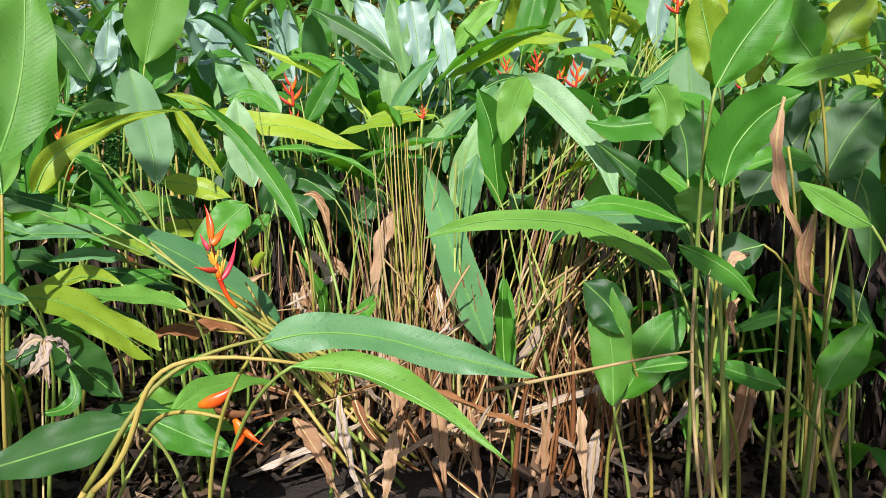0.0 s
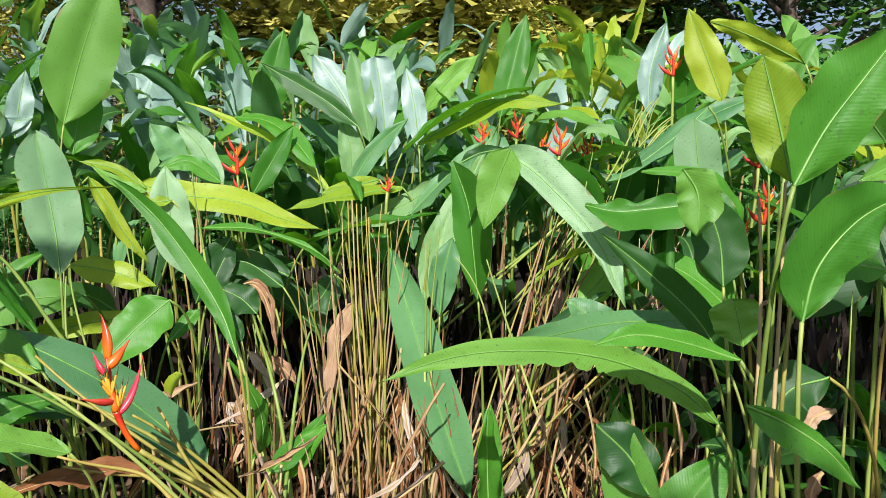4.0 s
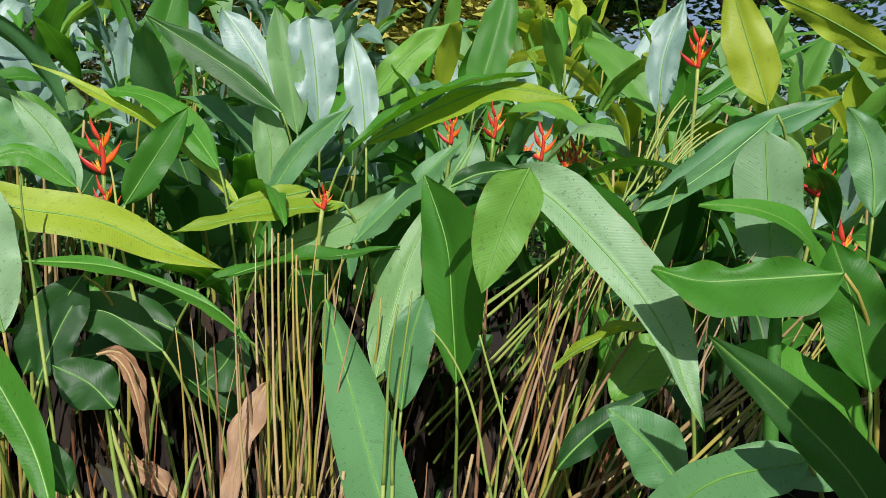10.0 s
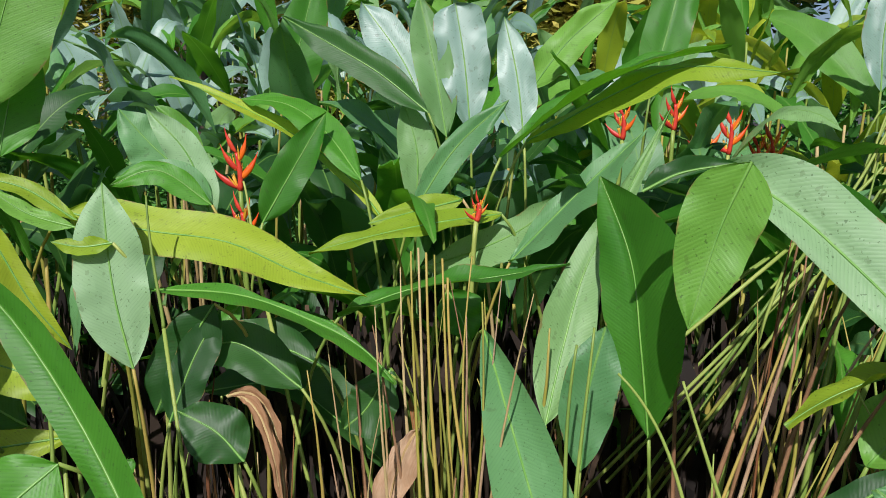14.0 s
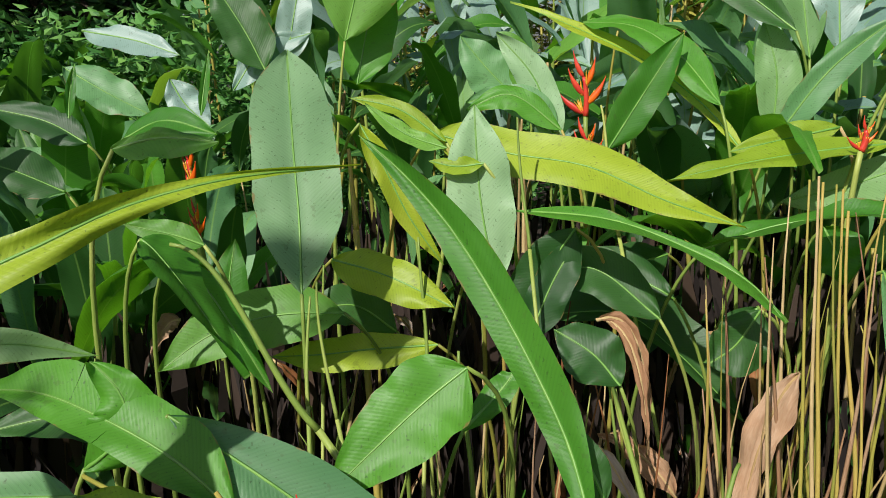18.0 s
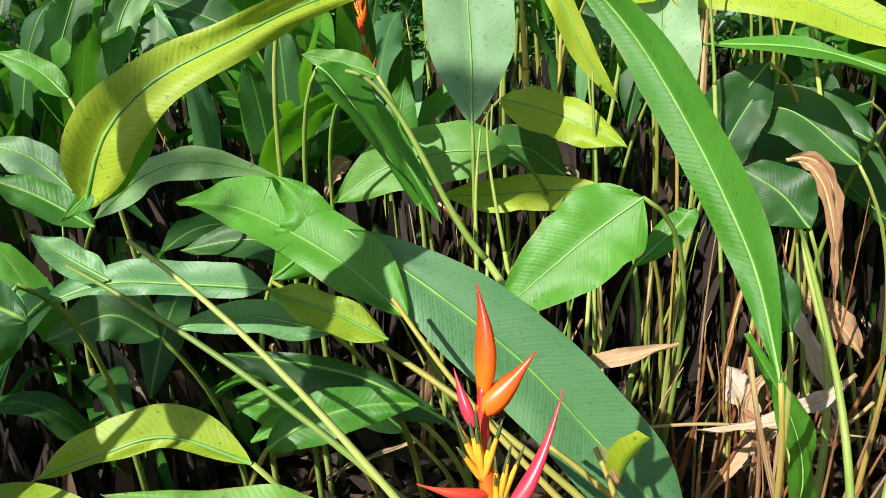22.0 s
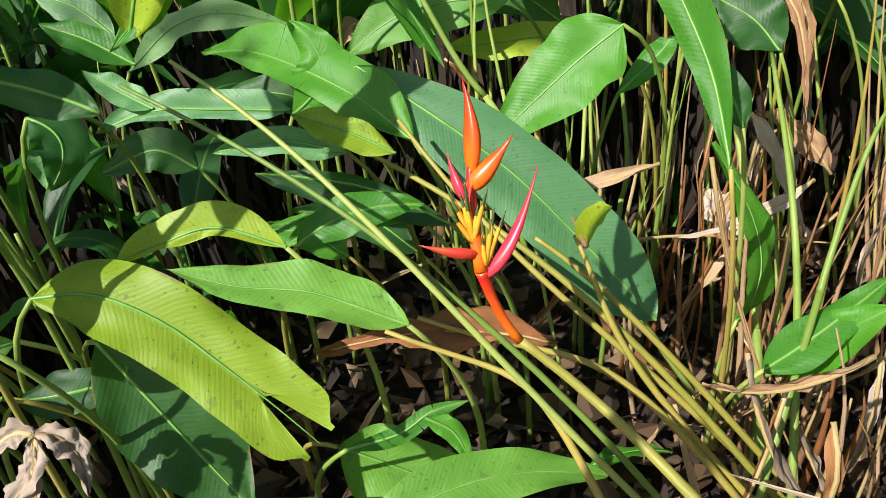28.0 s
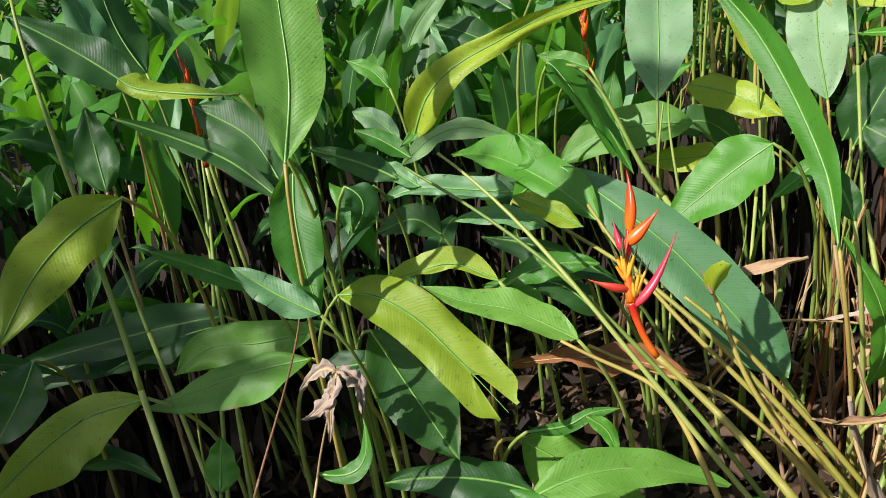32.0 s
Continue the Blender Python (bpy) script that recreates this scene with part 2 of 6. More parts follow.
def tube(pts, radii, sides=6, rings=10, base=Vector((0, 0, 0)), flat=1.0):
    """A tapered stalk along a curve; radii are linear between the ones given."""
    bm = bmesh.new()
    layer = bm.loops.layers.uv.new("UVMap")
    loops, length, last = [], 0.0, None
    for i in range(rings + 1):
        u = i / rings
        p = curve_point(pts, u)
        tan = (curve_point(pts, min(1, u + 0.02)) - curve_point(pts, max(0, u - 0.02))).normalized()
        side = tan.cross(Vector((0.3, 0.9, 0.25))).normalized()
        up = side.cross(tan)
        k = u * (len(radii) - 1)
        j = min(int(k), len(radii) - 2)
        r = radii[j] + (radii[j + 1] - radii[j]) * (k - j)
        if last is not None:
            length += (p - last).length
        last = p
        loops.append(([bm.verts.new(p - base + side * (math.cos(a) * r) + up * (math.sin(a) * r * flat))
                       for a in (2 * math.pi * s / sides for s in range(sides))], length))
    for (la, ua), (lb, ub) in zip(loops, loops[1:]):
        for s in range(sides):
            f = bm.faces.new((la[s], la[(s + 1) % sides], lb[(s + 1) % sides], lb[s]))
            for lp, (uu, vv) in zip(f.loops, ((ua, s), (ua, s + 1), (ub, s + 1), (ub, s))):
                lp[layer].uv = (uu, vv * 0.01)
    for ring, flip in ((loops[0][0], True), (loops[-1][0], False)):
        bm.faces.new(ring[::-1] if flip else ring)
    return bm


def blade(pts, width, roll, base, rng, fold=0.28, rings=30, halves=4, ripple=0.02, curl=0.0, shape=1.0, crumple=0.0):
    """A leaf blade along the curve through base, middle and tip. roll turns it about its midrib; fold lifts both halves;
    curl bends the margins back; crumple creases a dry blade."""
    bm = bmesh.new()
    layer = bm.loops.layers.uv.new("UVMap")
    b, m, t = pts
    tan = (t - b).normalized()
    ref = tan.cross(Vector((0, 0, 1)))
    ref = ref.normalized() if ref.length > 1e-4 else Vector((1, 0, 0))
    up = ref.cross(tan)
    side0 = ref * math.cos(radians(roll)) + up * math.sin(radians(roll))
    ripple = min(ripple, 0.11 * width)
    seed = Vector((rng.uniform(0, 50), rng.uniform(0, 50), rng.uniform(0, 50)))
    twist = rng.uniform(-0.25, 0.25)
    rows, length, last = [], 0.0, None
    bumps = [rng.uniform(0, 6.28) for _ in range(4)]
    lean = rng.uniform(-0.12, 0.12)
    for i in range(rings + 1):
        u = i / rings
        p = curve_point(pts, u)
        tn = (curve_point(pts, min(1, u + 0.03)) - curve_point(pts, max(0, u - 0.03))).normalized()
        sd = (side0 - tn * side0.dot(tn)).normalized()
        nr = sd.cross(tn)
        a = twist * (u - 0.5)
        sd, nr = sd * math.cos(a) + nr * math.sin(a), nr * math.cos(a) - sd * math.sin(a)
        if last is not None:
            length += (p - last).length
        last = p
        w = 0.5 * width * math.sin(min(1.0, max(u, 1e-4) / 0.42) * math.pi / 2) ** 0.8 * max(0.0, 1 - u ** (2.7 * shape)) ** 0.85 + 0.0012
        row = []
        for j in range(-halves, halves + 1):
            v = j / halves
            s = abs(v)
            ww = w
            lift = (fold + lean * (1 if v > 0 else -1)) * ww * s - curl * ww * s * s
            wave = noise.noise(seed + Vector((u * 5.0, v * 1.6, 0))) * ripple * s * 1.6
            wave += math.sin(u * 17 + bumps[0 if v < 0 else 1]) * ripple * 0.4 * s * s
            if crumple:
                q = seed + Vector((u * 9.0, v * 2.2, 5.0))
                wave += crumple * (noise.noise(q) + 0.5 * noise.noise(q * 2.3)) * (0.35 + s)
                ww *= 0.85 + 0.5 * noise.noise(seed + Vector((u * 8.0, 2.0 if v > 0 else 7.0, 1.0)))
            row.append((bm.verts.new(p - base + sd * (ww * v * math.cos(fold * 0.8)) + nr * (lift + wave)), length, ww * v))
        rows.append(row)
    for ra, rb in zip(rows, rows[1:]):
        for j in range(2 * halves):
            q = (ra[j], ra[j + 1], rb[j + 1], rb[j])
            f = bm.faces.new([x[0] for x in q])
            for lp, x in zip(f.loops, q):
                lp[layer].uv = (x[1], x[2])
    return bm


def leaf_on(owner, kind, pts, width, roll, rng, rings=30, halves=4, ribbed=True, **shape):
    base = owner.matrix_world.translation if owner.parent else owner.location
    length = (pts[1] - pts[0]).length + (pts[2] - pts[1]).length
    if kind == "rolled":
        return part("leaf", tube(pts, (0.012, 0.014, 0.013, 0.003), 8, 14, base), LEAF[kind], owner, "rolled young leaf")
    lf = part("leaf", blade(pts, width, roll, base, rng, rings=rings, halves=halves, **shape), LEAF[kind], owner)
    if not ribbed:
        return lf
    rib = tube(pts, (0.0034, 0.0026, 0.0015, 0.0005), 5, 12, base + Vector((0, 0, 0)), 0.8)
    part("midrib", rib, MIDRIB, lf)
    return lf


def arrange(points):
    return [Vector(p) for p in points]


SHOOTS = random.Random(11)


def foot_of(b, m, rng):
    back = (b - m)
    back.z = 0
    if back.length > 1e-3:
        back = back.normalized() * min(0.22, back.length)
    away = (b - Vector((-0.1, 1.1, b.z))).normalized() * rng.uniform(0.1, 0.25)
    return Vector((b.x + back.x + away.x, b.y + back.y + away.y, 0.0))


def shoot(kind, b, m, t, width, roll, foot=None, bare=False, stem=None, **shape):
    """One heliconia shoot: a stalk that rises from the soil and carries a leaf with its midrib."""
    b, m, t = arrange((b, m, t))
    rng = SHOOTS
    f = Vector(foot) if foot else foot_of(b, m, rng)
    words = LEAF_WORDS[kind]
    form = "upright" if t.z - b.z > 0.15 else ("drooping" if b.z - t.z > 0.12 else "arching")
    sh = thing("heliconia_shoot", f, f"heliconia shoot with one {form} {words} leaf", "plant", "heliconia shoots of the hedge")
    if not bare:
        c = curve_point((b, m, t), 0.0)
        d = (c - curve_point((b, m, t), 0.06)).normalized()
        low = Vector((f.x, f.y, b.z * 0.4))
        d = (d * 0.45 + (low - b).normalized() * 0.75).normalized()
        d.z = min(d.z, -0.25)
        pull = min(0.16, 0.25 * b.z)
        part("stalk", tube((f, low, b + d * pull, b), (0.007, 0.0058, 0.0046, 0.0036), 6, 14, f), stem or rng.choice((STEM, STEM, STEM, STEM, STEM, GOLD, STRAW)), sh)
    shape.setdefault("fold", rng.uniform(0.12, 0.34))
    shape.setdefault("ripple", rng.uniform(0.012, 0.03))
    shape.setdefault("curl", rng.uniform(0.0, 0.3))
    leaf_on(sh, kind, (b, m, t), width, roll, rng, **shape)
    return sh


def smooth_point(pts, u):
    """A point on the smooth line that runs through all the points given."""
    n = len(pts) - 1
    k = min(int(u * n), n - 1)
    f = u * n - k
    b, c = pts[k], pts[k + 1]
    a = pts[k - 1] if k else b * 2 - c
    d = pts[k + 2] if k + 2 <= n else c * 2 - b
    return 0.5 * (2 * b + (c - a) * f + (2 * a - 5 * b + 4 * c - d) * f ** 2 + (3 * b - a - 3 * c + d) * f ** 3)


def frond_blade(spine, left, right, face, tilt, base, rng, ub=0.3, ut=0.52, te=1.95, ripple=0.012, notch=0.0, teeth=0.0, tears=(), rings=32, halves=5):
    """A long leaf blade on a bent midrib, its halves of their own width and tilt. ub: where it reaches full width; ut and te: where and how bluntly
    it narrows to the tip; tears: (place, side) of splits from the margin along a vein; teeth: nibbled left margin; notch: tip rotted to two lobes."""
    bm = bmesh.new()
    layer = bm.loops.layers.uv.new("UVMap")
    rim = bm.loops.layers.uv.new("Edge")
    length = sum((b - a).length for a, b in zip(spine, spine[1:]))
    seed = Vector((rng.uniform(0, 50), rng.uniform(0, 50), rng.uniform(0, 50)))
    ph = [rng.uniform(0, 6.28) for _ in range(4)]
    ripple = min(ripple, 0.2 * max(left, right))
    split = {(round(u * rings), side) for u, side in tears}
    rows, along, last = [], 0.0, None
    for i in range(rings + 1):
        u = i / rings
        p = smooth_point(spine, u)
        tn = (smooth_point(spine, min(1, u + 0.02)) - smooth_point(spine, max(0, u - 0.02))).normalized()
        nr = (face - tn * face.dot(tn)).normalized()
        sd = nr.cross(tn)
        along += (p - last).length if last is not None else 0.0
        last = p
        w = math.sin(min(1.0, u / ub) * math.pi / 2) ** 0.75 if u < ub else 1.0
        if u > ut:
            w *= 1 - ((u - ut) / (1 - ut)) ** te
        row = []
        for j in range(-halves, halves + 1):
            v = j / halves
            s = abs(v)
            full = left if v > 0 else right
            sign = 1 if v > 0 else -1
            ang = radians(tilt[0] if v > 0 else tilt[1])
            ww = full * max(w, 0.006) * (1 + 0.07 * noise.noise(seed + Vector((u * 7, sign * 3, 9))))
            pull = 0.0
            if notch and u > 0.72:
                pull = notch * length * 0.3 * ((u - 0.72) / 0.28) ** 1.5 * max(0.0, 1 - s / 0.75)
                ww = max(ww, full * (0.75 - 0.9 * (u - 0.72)))
            if teeth and v > 0 and 0.22 < u < 0.66:
                bite = max(0.0, math.sin(u * 150 + math.sin(u * 31) * 2)) * math.sin((u - 0.22) / 0.44 * math.pi)
                ww *= 1 - teeth * s * bite
            wave = noise.noise(seed + Vector((u * 4.5, v * 1.3, 0))) * ripple * 1.5 * s
            wave += math.sin(u * 15 + ph[0 if v < 0 else 1]) * ripple * 0.45 * s * s + math.sin(u * 41 + ph[2 if v < 0 else 3]) * ripple * 0.12 * s ** 3
            droop = -0.22 * full * s * s * w
            arm = sd * (sign * math.cos(ang)) + nr * math.sin(ang)
            q = p - tn * pull - base + arm * (ww * s) + nr * (wave + droop * 0.6 + 0.04 * full * s) + tn * (ww * s * 0.16 * (1 - u))
            uv = (along, ww * v, u, s)
            a = (bm.verts.new(q), *uv)
            b = a
            if (i, sign) in split and s > 0.15:
                gap = (s - 0.15) * 0.2 * length / rings
                a = (bm.verts.new(q - tn * gap + nr * gap * 0.7), *uv)
                bm.verts.remove(b[0])
                b = (bm.verts.new(q + tn * gap - nr * gap * 0.9), *uv)
            row.append((a, b))
        rows.append(row)
    for ra, rb in zip(rows, rows[1:]):
        for j in range(2 * halves):
            q = (ra[j][1], ra[j + 1][1], rb[j + 1][0], rb[j][0])
            f = bm.faces.new([x[0] for x in q])
            for lp, x in zip(f.loops, q):
                lp[layer].uv = (x[1], x[2])
                lp[rim].uv = (x[3], x[4])
    return bm


def line_tube(spine, radii, base, sides=6, rings=16):
    bm = bmesh.new()
    layer = bm.loops.layers.uv.new("UVMap")
    loops = []
    for i in range(rings + 1):
        u = i / rings
        p = smooth_point(spine, u)
        tan = (smooth_point(spine, min(1, u + 0.02)) - smooth_point(spine, max(0, u - 0.02))).normalized()
        side = tan.cross(Vector((0.3, 0.9, 0.25))).normalized()
        up = side.cross(tan)
        k = u * (len(radii) - 1)
        j = min(int(k), len(radii) - 2)
        r = radii[j] + (radii[j + 1] - radii[j]) * (k - j)
        loops.append([bm.verts.new(p - base + side * (math.cos(a) * r) + up * (math.sin(a) * r)) for a in (2 * math.pi * s / sides for s in range(sides))])
    for i, (la, lb) in enumerate(zip(loops, loops[1:])):
        for s in range(sides):
            f = bm.faces.new((la[s], la[(s + 1) % sides], lb[(s + 1) % sides], lb[s]))
            for lp, (uu, vv) in zip(f.loops, ((i, s), (i, s + 1), (i + 1, s + 1), (i + 1, s))):
                lp[layer].uv = (uu * 0.02, vv * 0.01)
    return bm


def frond(kind, spine, left, right, face, tilt, bare=False, foot=None, **shape):
    """One heliconia shoot whose leaf shows well: blade with two halves, midrib, and the stalk that carries it."""
    spine = arrange(spine)
    face = Vector(face)
    rng = SHOOTS
    b, t = spine[0], spine[-1]
    f = Vector(foot) if foot else foot_of(b, spine[1], rng)
    form = "upright" if t.z - b.z > 0.15 else ("drooping" if b.z - t.z > 0.12 else "arching")
    sh = thing("heliconia_shoot", f, f"heliconia shoot with one {form} {LEAF_WORDS[kind]} leaf", "plant", "heliconia shoots of the hedge")
    if not bare:
        d = (b - smooth_point(spine, 0.05)).normalized()
        low = Vector((f.x, f.y, b.z * 0.4))
        d = (d * 0.55 + (low - b).normalized() * 0.7).normalized()
        d.z = min(d.z, -0.25)
        part("stalk", tube((f, low, b + d * min(0.2, 0.3 * b.z), b), (0.007, 0.0058, 0.0046, 0.0034), 6, 14, f), rng.choice((STEM, STEM, STEM, GOLD)), sh)
    lf = part("leaf", frond_blade(spine, left, right, face, tilt, f, rng, **shape), LEAF[kind], sh)
    lift = face * 0.0006
    part("midrib", line_tube([p + lift for p in spine], (0.0028, 0.0021, 0.0014, 0.0005), f, 5, 18), MIDRIB, lf)
    return sh


DRY_KINDS = {"dry": (DRY, "brown"), "grey": (GREY, "bleached grey"), "rust": (RUST, "rust-brown")}
STALK_KINDS = {"gold": (GOLD, "golden-green"), "straw": (STRAW, "straw-coloured dry"), "green": (STEM, "thin green"), "brown": (DRY, "brown dry")}


def dry_leaf(kind, b, m, t, width, roll):
    """A withered leaf that hangs from a stalk: folded hard along the midrib, crumpled, margins curled."""
    b, m, t = arrange((b, m, t))
    rng = SHOOTS
    mat, word = DRY_KINDS[kind]
    lf = thing("withered_leaf", b, f"{word} withered heliconia leaf, curled and hanging in the hedge", "dead leaf", "withered leaves in the hedge")
    part("blade", blade((b, m, t), width, roll, b, rng, fold=0.9, rings=22, halves=4, ripple=min(0.03, width * 0.55), curl=0.7, shape=0.6, crumple=0.13 * width), mat, lf)
    part("midrib", tube((b, m, t), (0.004, 0.003, 0.001), 5, 8, b), STRAW, lf)
    return lf


def stalk(kind, a, b, c, d, radius):
    """A bare stalk through four places, lowest first."""
    a, b, c, d = arrange((a, b, c, d))
    mat, word = STALK_KINDS[kind]
    low = a.copy()
    if a.z > 0.02 and (a - b).length > 1e-4 and d.z > a.z:
        way = (a - b).normalized()
        if way.z < -0.2:
            low = a + way * min(0.9, a.z / -way.z)
    st = thing("heliconia_stalk", low, f"{word} heliconia stalk rising from the clump", "plant stem", "bare heliconia stalks")
    p1 = (-5 * a + 18 * b - 9 * c + 2 * d) / 6
    p2 = (2 * a - 9 * b + 18 * c - 5 * d) / 6
    part("stem", tube((a, p1, p2, d), (radius * 1.15, radius, radius * 0.85, radius * 0.6), 7, 16, low), mat, st)
    if (low - a).length > 0.03:
        part("sheath", tube((low, low.lerp(a, 0.33), low.lerp(a, 0.66), a), (radius * 1.25, radius * 1.15), 7, 3, low), mat, st)
    return st


def bract(owner, a, m, t, width, mat, label=""):
    a, m, t = arrange((a, m, t))
    return part("bract", tube((a, m, t), (width * 0.7, width * 1.45, width * 1.55, width * 1.15, width * 0.5, 0.0006), 8, 12, owner.location, 0.62), mat, owner, label)


def floret(owner, a, t, width):
    a, t = arrange((a, t))
    fl = part("floret", tube((a, (a + t) / 2, t), (width, width * 0.8, 0.0012), 6, 5, owner.location), FLORET, owner)
    part("floret_tip", tube((a.lerp(t, 0.8), a.lerp(t, 0.95), t + (t - a) * 0.14), (width * 0.55, width * 0.45, 0.0006), 5, 4, owner.location), FLORET_TIP, fl)


def inflorescence(place, height, lean, turn, rng, stem_to=None, drop=1.0):
    """An upright heliconia flower head: zigzag rachis, alternating pointed bracts, yellow florets."""
    base = Vector(place)
    fl = thing("heliconia_flower", base, "upright orange-red heliconia flower head with pointed bracts and yellow florets", "flower", "heliconia flowers")
    axis = Vector((lean * math.cos(turn), lean * math.sin(turn), 1)).normalized()
    side = Vector((math.cos(turn), math.sin(turn), 0))
    n = 5
    top = base + axis * height * 0.55
    part("rachis", tube((base, (base + top) / 2 + side * 0.004, top), (0.008, 0.007, 0.005), 6, 8, base), BRACT_RED, fl)
    for i in range(n):
        u = 0.06 + 0.235 * i
        a = base + axis * (height * 0.55 * min(1, u))
        s = side * (1 if i % 2 else -1)
        s = (s + Vector((rng.uniform(-0.3, 0.3), rng.uniform(-0.3, 0.3), 0))).normalized()
        rise = 0.8 + 0.5 * i
        out = (s + axis * rise).normalized()
        ln = height * (0.52 - 0.03 * i)
        t = a + out * ln
        bract(fl, a, a.lerp(t, 0.5) - axis * ln * 0.06 + s * ln * 0.05, t, ln * 0.07, (BRACT_RED, BRACT)[i % 2])
        if i < 4:
            for _ in range(4):
                d = (s * 0.5 + axis + Vector((rng.uniform(-0.35, 0.35), rng.uniform(-0.35, 0.35), 0))).normalized()
                floret(fl, a + s * 0.006, a + d * height * 0.24, height * 0.018)
    if stem_to is not None:
        f = Vector(stem_to)
        part("stem", tube((f, f.lerp(base, 0.35) + Vector((0, 0, 0.1)), base - axis * 0.12, base), (0.009, 0.007, 0.006), 6, 10, base), STEM, fl)
    return fl

# ---- shoots of the front of the hedge ----
frond('lime', ((-0.987, 3.343, 1.180), (-0.818, 3.358, 1.140), (-0.633, 3.340, 1.120), (-0.465, 3.278, 1.067), (-0.307, 3.205, 1.035)), 0.062, 0.066, (-0.12, -0.90, 0.41), (-15, 30), ub=0.12, ut=0.45, te=1.5)
frond('green', ((-0.799, 3.262, 1.029), (-0.561, 3.171, 1.043), (-0.392, 3.109, 1.006), (-0.296, 3.076, 0.965), (-0.236, 3.051, 0.908)), 0.015, 0.056, (0.16, -0.32, 0.93), (40, 20), ub=0.3)
frond('green', ((-0.384, 3.307, 0.965), (-0.238, 3.306, 1.027), (-0.059, 3.299, 1.060), (0.104, 3.293, 1.090)), 0.041, 0.110, (-0.19, -0.29, 0.94), (15, 30), ub=0.3, te=1.4)
frond('dark', ((-0.775, 3.543, 0.702), (-0.570, 3.521, 0.736), (-0.431, 3.490, 0.664), (-0.271, 3.465, 0.523)), 0.098, 0.077, (0.38, -0.62, 0.69), (20, 45), ub=0.3)
frond('dark', ((-0.496, 2.973, 0.787), (-0.548, 2.987, 0.835), (-0.623, 3.000, 0.869)), 0.058, 0.053, (0.22, -0.78, 0.59), (10, 10), ub=0.4, ut=0.5, te=1.8)
frond('green', ((-0.455, 2.506, 0.772), (-0.498, 2.559, 0.862), (-0.541, 2.591, 0.929), (-0.614, 2.631, 1.025), (-0.697, 2.662, 1.123), (-0.774, 2.675, 1.195), (-0.840, 2.676, 1.245)), 0.030, 0.041, (-0.05, -0.95, 0.30), (10, 28), ub=0.38, ut=0.55, te=1.5, rings=44)
frond('green', ((-1.074, 2.210, 1.097), (-1.116, 2.172, 1.041), (-1.167, 2.126, 0.982)), 0.028, 0.021, (0.49, -0.84, 0.22), (20, 20), ub=0.3, te=1.4, bare=True)
frond('green', ((-0.706, 2.756, 0.879), (-0.757, 2.718, 0.835), (-0.811, 2.674, 0.780), (-0.887, 2.610, 0.697)), 0.072, 0.066, (0.13, -0.84, 0.53), (8, 10), ub=0.2, ut=0.5, rings=36)
frond('blue', ((-1.079, 2.509, 0.850), (-0.921, 2.521, 0.767), (-0.797, 2.532, 0.688), (-0.684, 2.536, 0.592), (-0.607, 2.540, 0.519), (-0.555, 2.542, 0.465)), 0.071, 0.068, (0.54, -0.61, 0.58), (8, 10), ub=0.3, ut=0.62, te=2.3, rings=52, halves=6, ripple=0.008)
frond('green', ((-0.941, 2.462, 0.752), (-1.048, 2.476, 0.804), (-1.181, 2.482, 0.844), (-1.303, 2.485, 0.863), (-1.425, 2.477, 0.852)), 0.040, 0.065, (0.17, -0.55, 0.82), (10, 18), ub=0.3, ut=0.5, rings=40, tears=((0.45, 1), (0.62, -1)))
frond('pale', ((-1.562, 2.407, 0.823), (-1.486, 2.472, 0.896), (-1.394, 2.520, 0.917), (-1.302, 2.610, 0.875)), 0.028, 0.037, (0.51, -0.59, 0.63), (12, 20))
frond('blue', ((-1.022, 2.284, 0.862), (-1.112, 2.232, 0.871), (-1.195, 2.180, 0.876), (-1.263, 2.125, 0.854)), 0.016, 0.031, (0.37, -0.63, 0.69), (10, 25), ub=0.15, bare=True)
frond('blue', ((-1.193, 2.183, 0.879), (-1.236, 2.169, 0.903), (-1.291, 2.152, 0.937)), 0.025, 0.021, (0.56, -0.44, 0.71), (25, 25), bare=True)
frond('lime', ((-0.904, 2.364, 0.780), (-0.961, 2.344, 0.809), (-1.008, 2.325, 0.829), (-1.048, 2.307, 0.844)), 0.029, 0.024, (0.50, -0.50, 0.71), (15, 15), ub=0.3, ripple=0.02, bare=True)
frond('blue', ((-0.997, 2.363, 0.766), (-1.096, 2.314, 0.792), (-1.180, 2.253, 0.781)), 0.027, 0.022, (0.39, -0.55, 0.74), (15, 20))
frond('dark', ((-0.838, 2.395, 0.658), (-0.945, 2.357, 0.713), (-1.040, 2.310, 0.739), (-1.113, 2.270, 0.752)), 0.039, 0.014, (0.44, -0.52, 0.73), (10, 30))
frond('lime', ((-0.914, 2.124, 0.747), (-0.994, 2.086, 0.778), (-1.048, 2.038, 0.767), (-1.098, 1.987, 0.749)), 0.012, 0.034, (0.34, -0.57, 0.75), (10, 20), ub=0.25)
frond('lime2', ((-0.737, 2.134, 0.672), (-0.801, 2.106, 0.702), (-0.853, 2.082, 0.722), (-0.925, 2.037, 0.736), (-0.997, 2.001, 0.763)), 0.031, 0.041, (0.44, -0.38, 0.81), (12, 12), ub=0.25, ut=0.45, rings=40)
frond('dark', ((-1.062, 1.917, 0.686), (-0.989, 1.920, 0.613), (-0.923, 1.923, 0.547), (-0.855, 1.927, 0.480)), 0.073, 0.065, (0.65, -0.42, 0.63), (8, 8), ub=0.35, ut=0.45, rings=36)
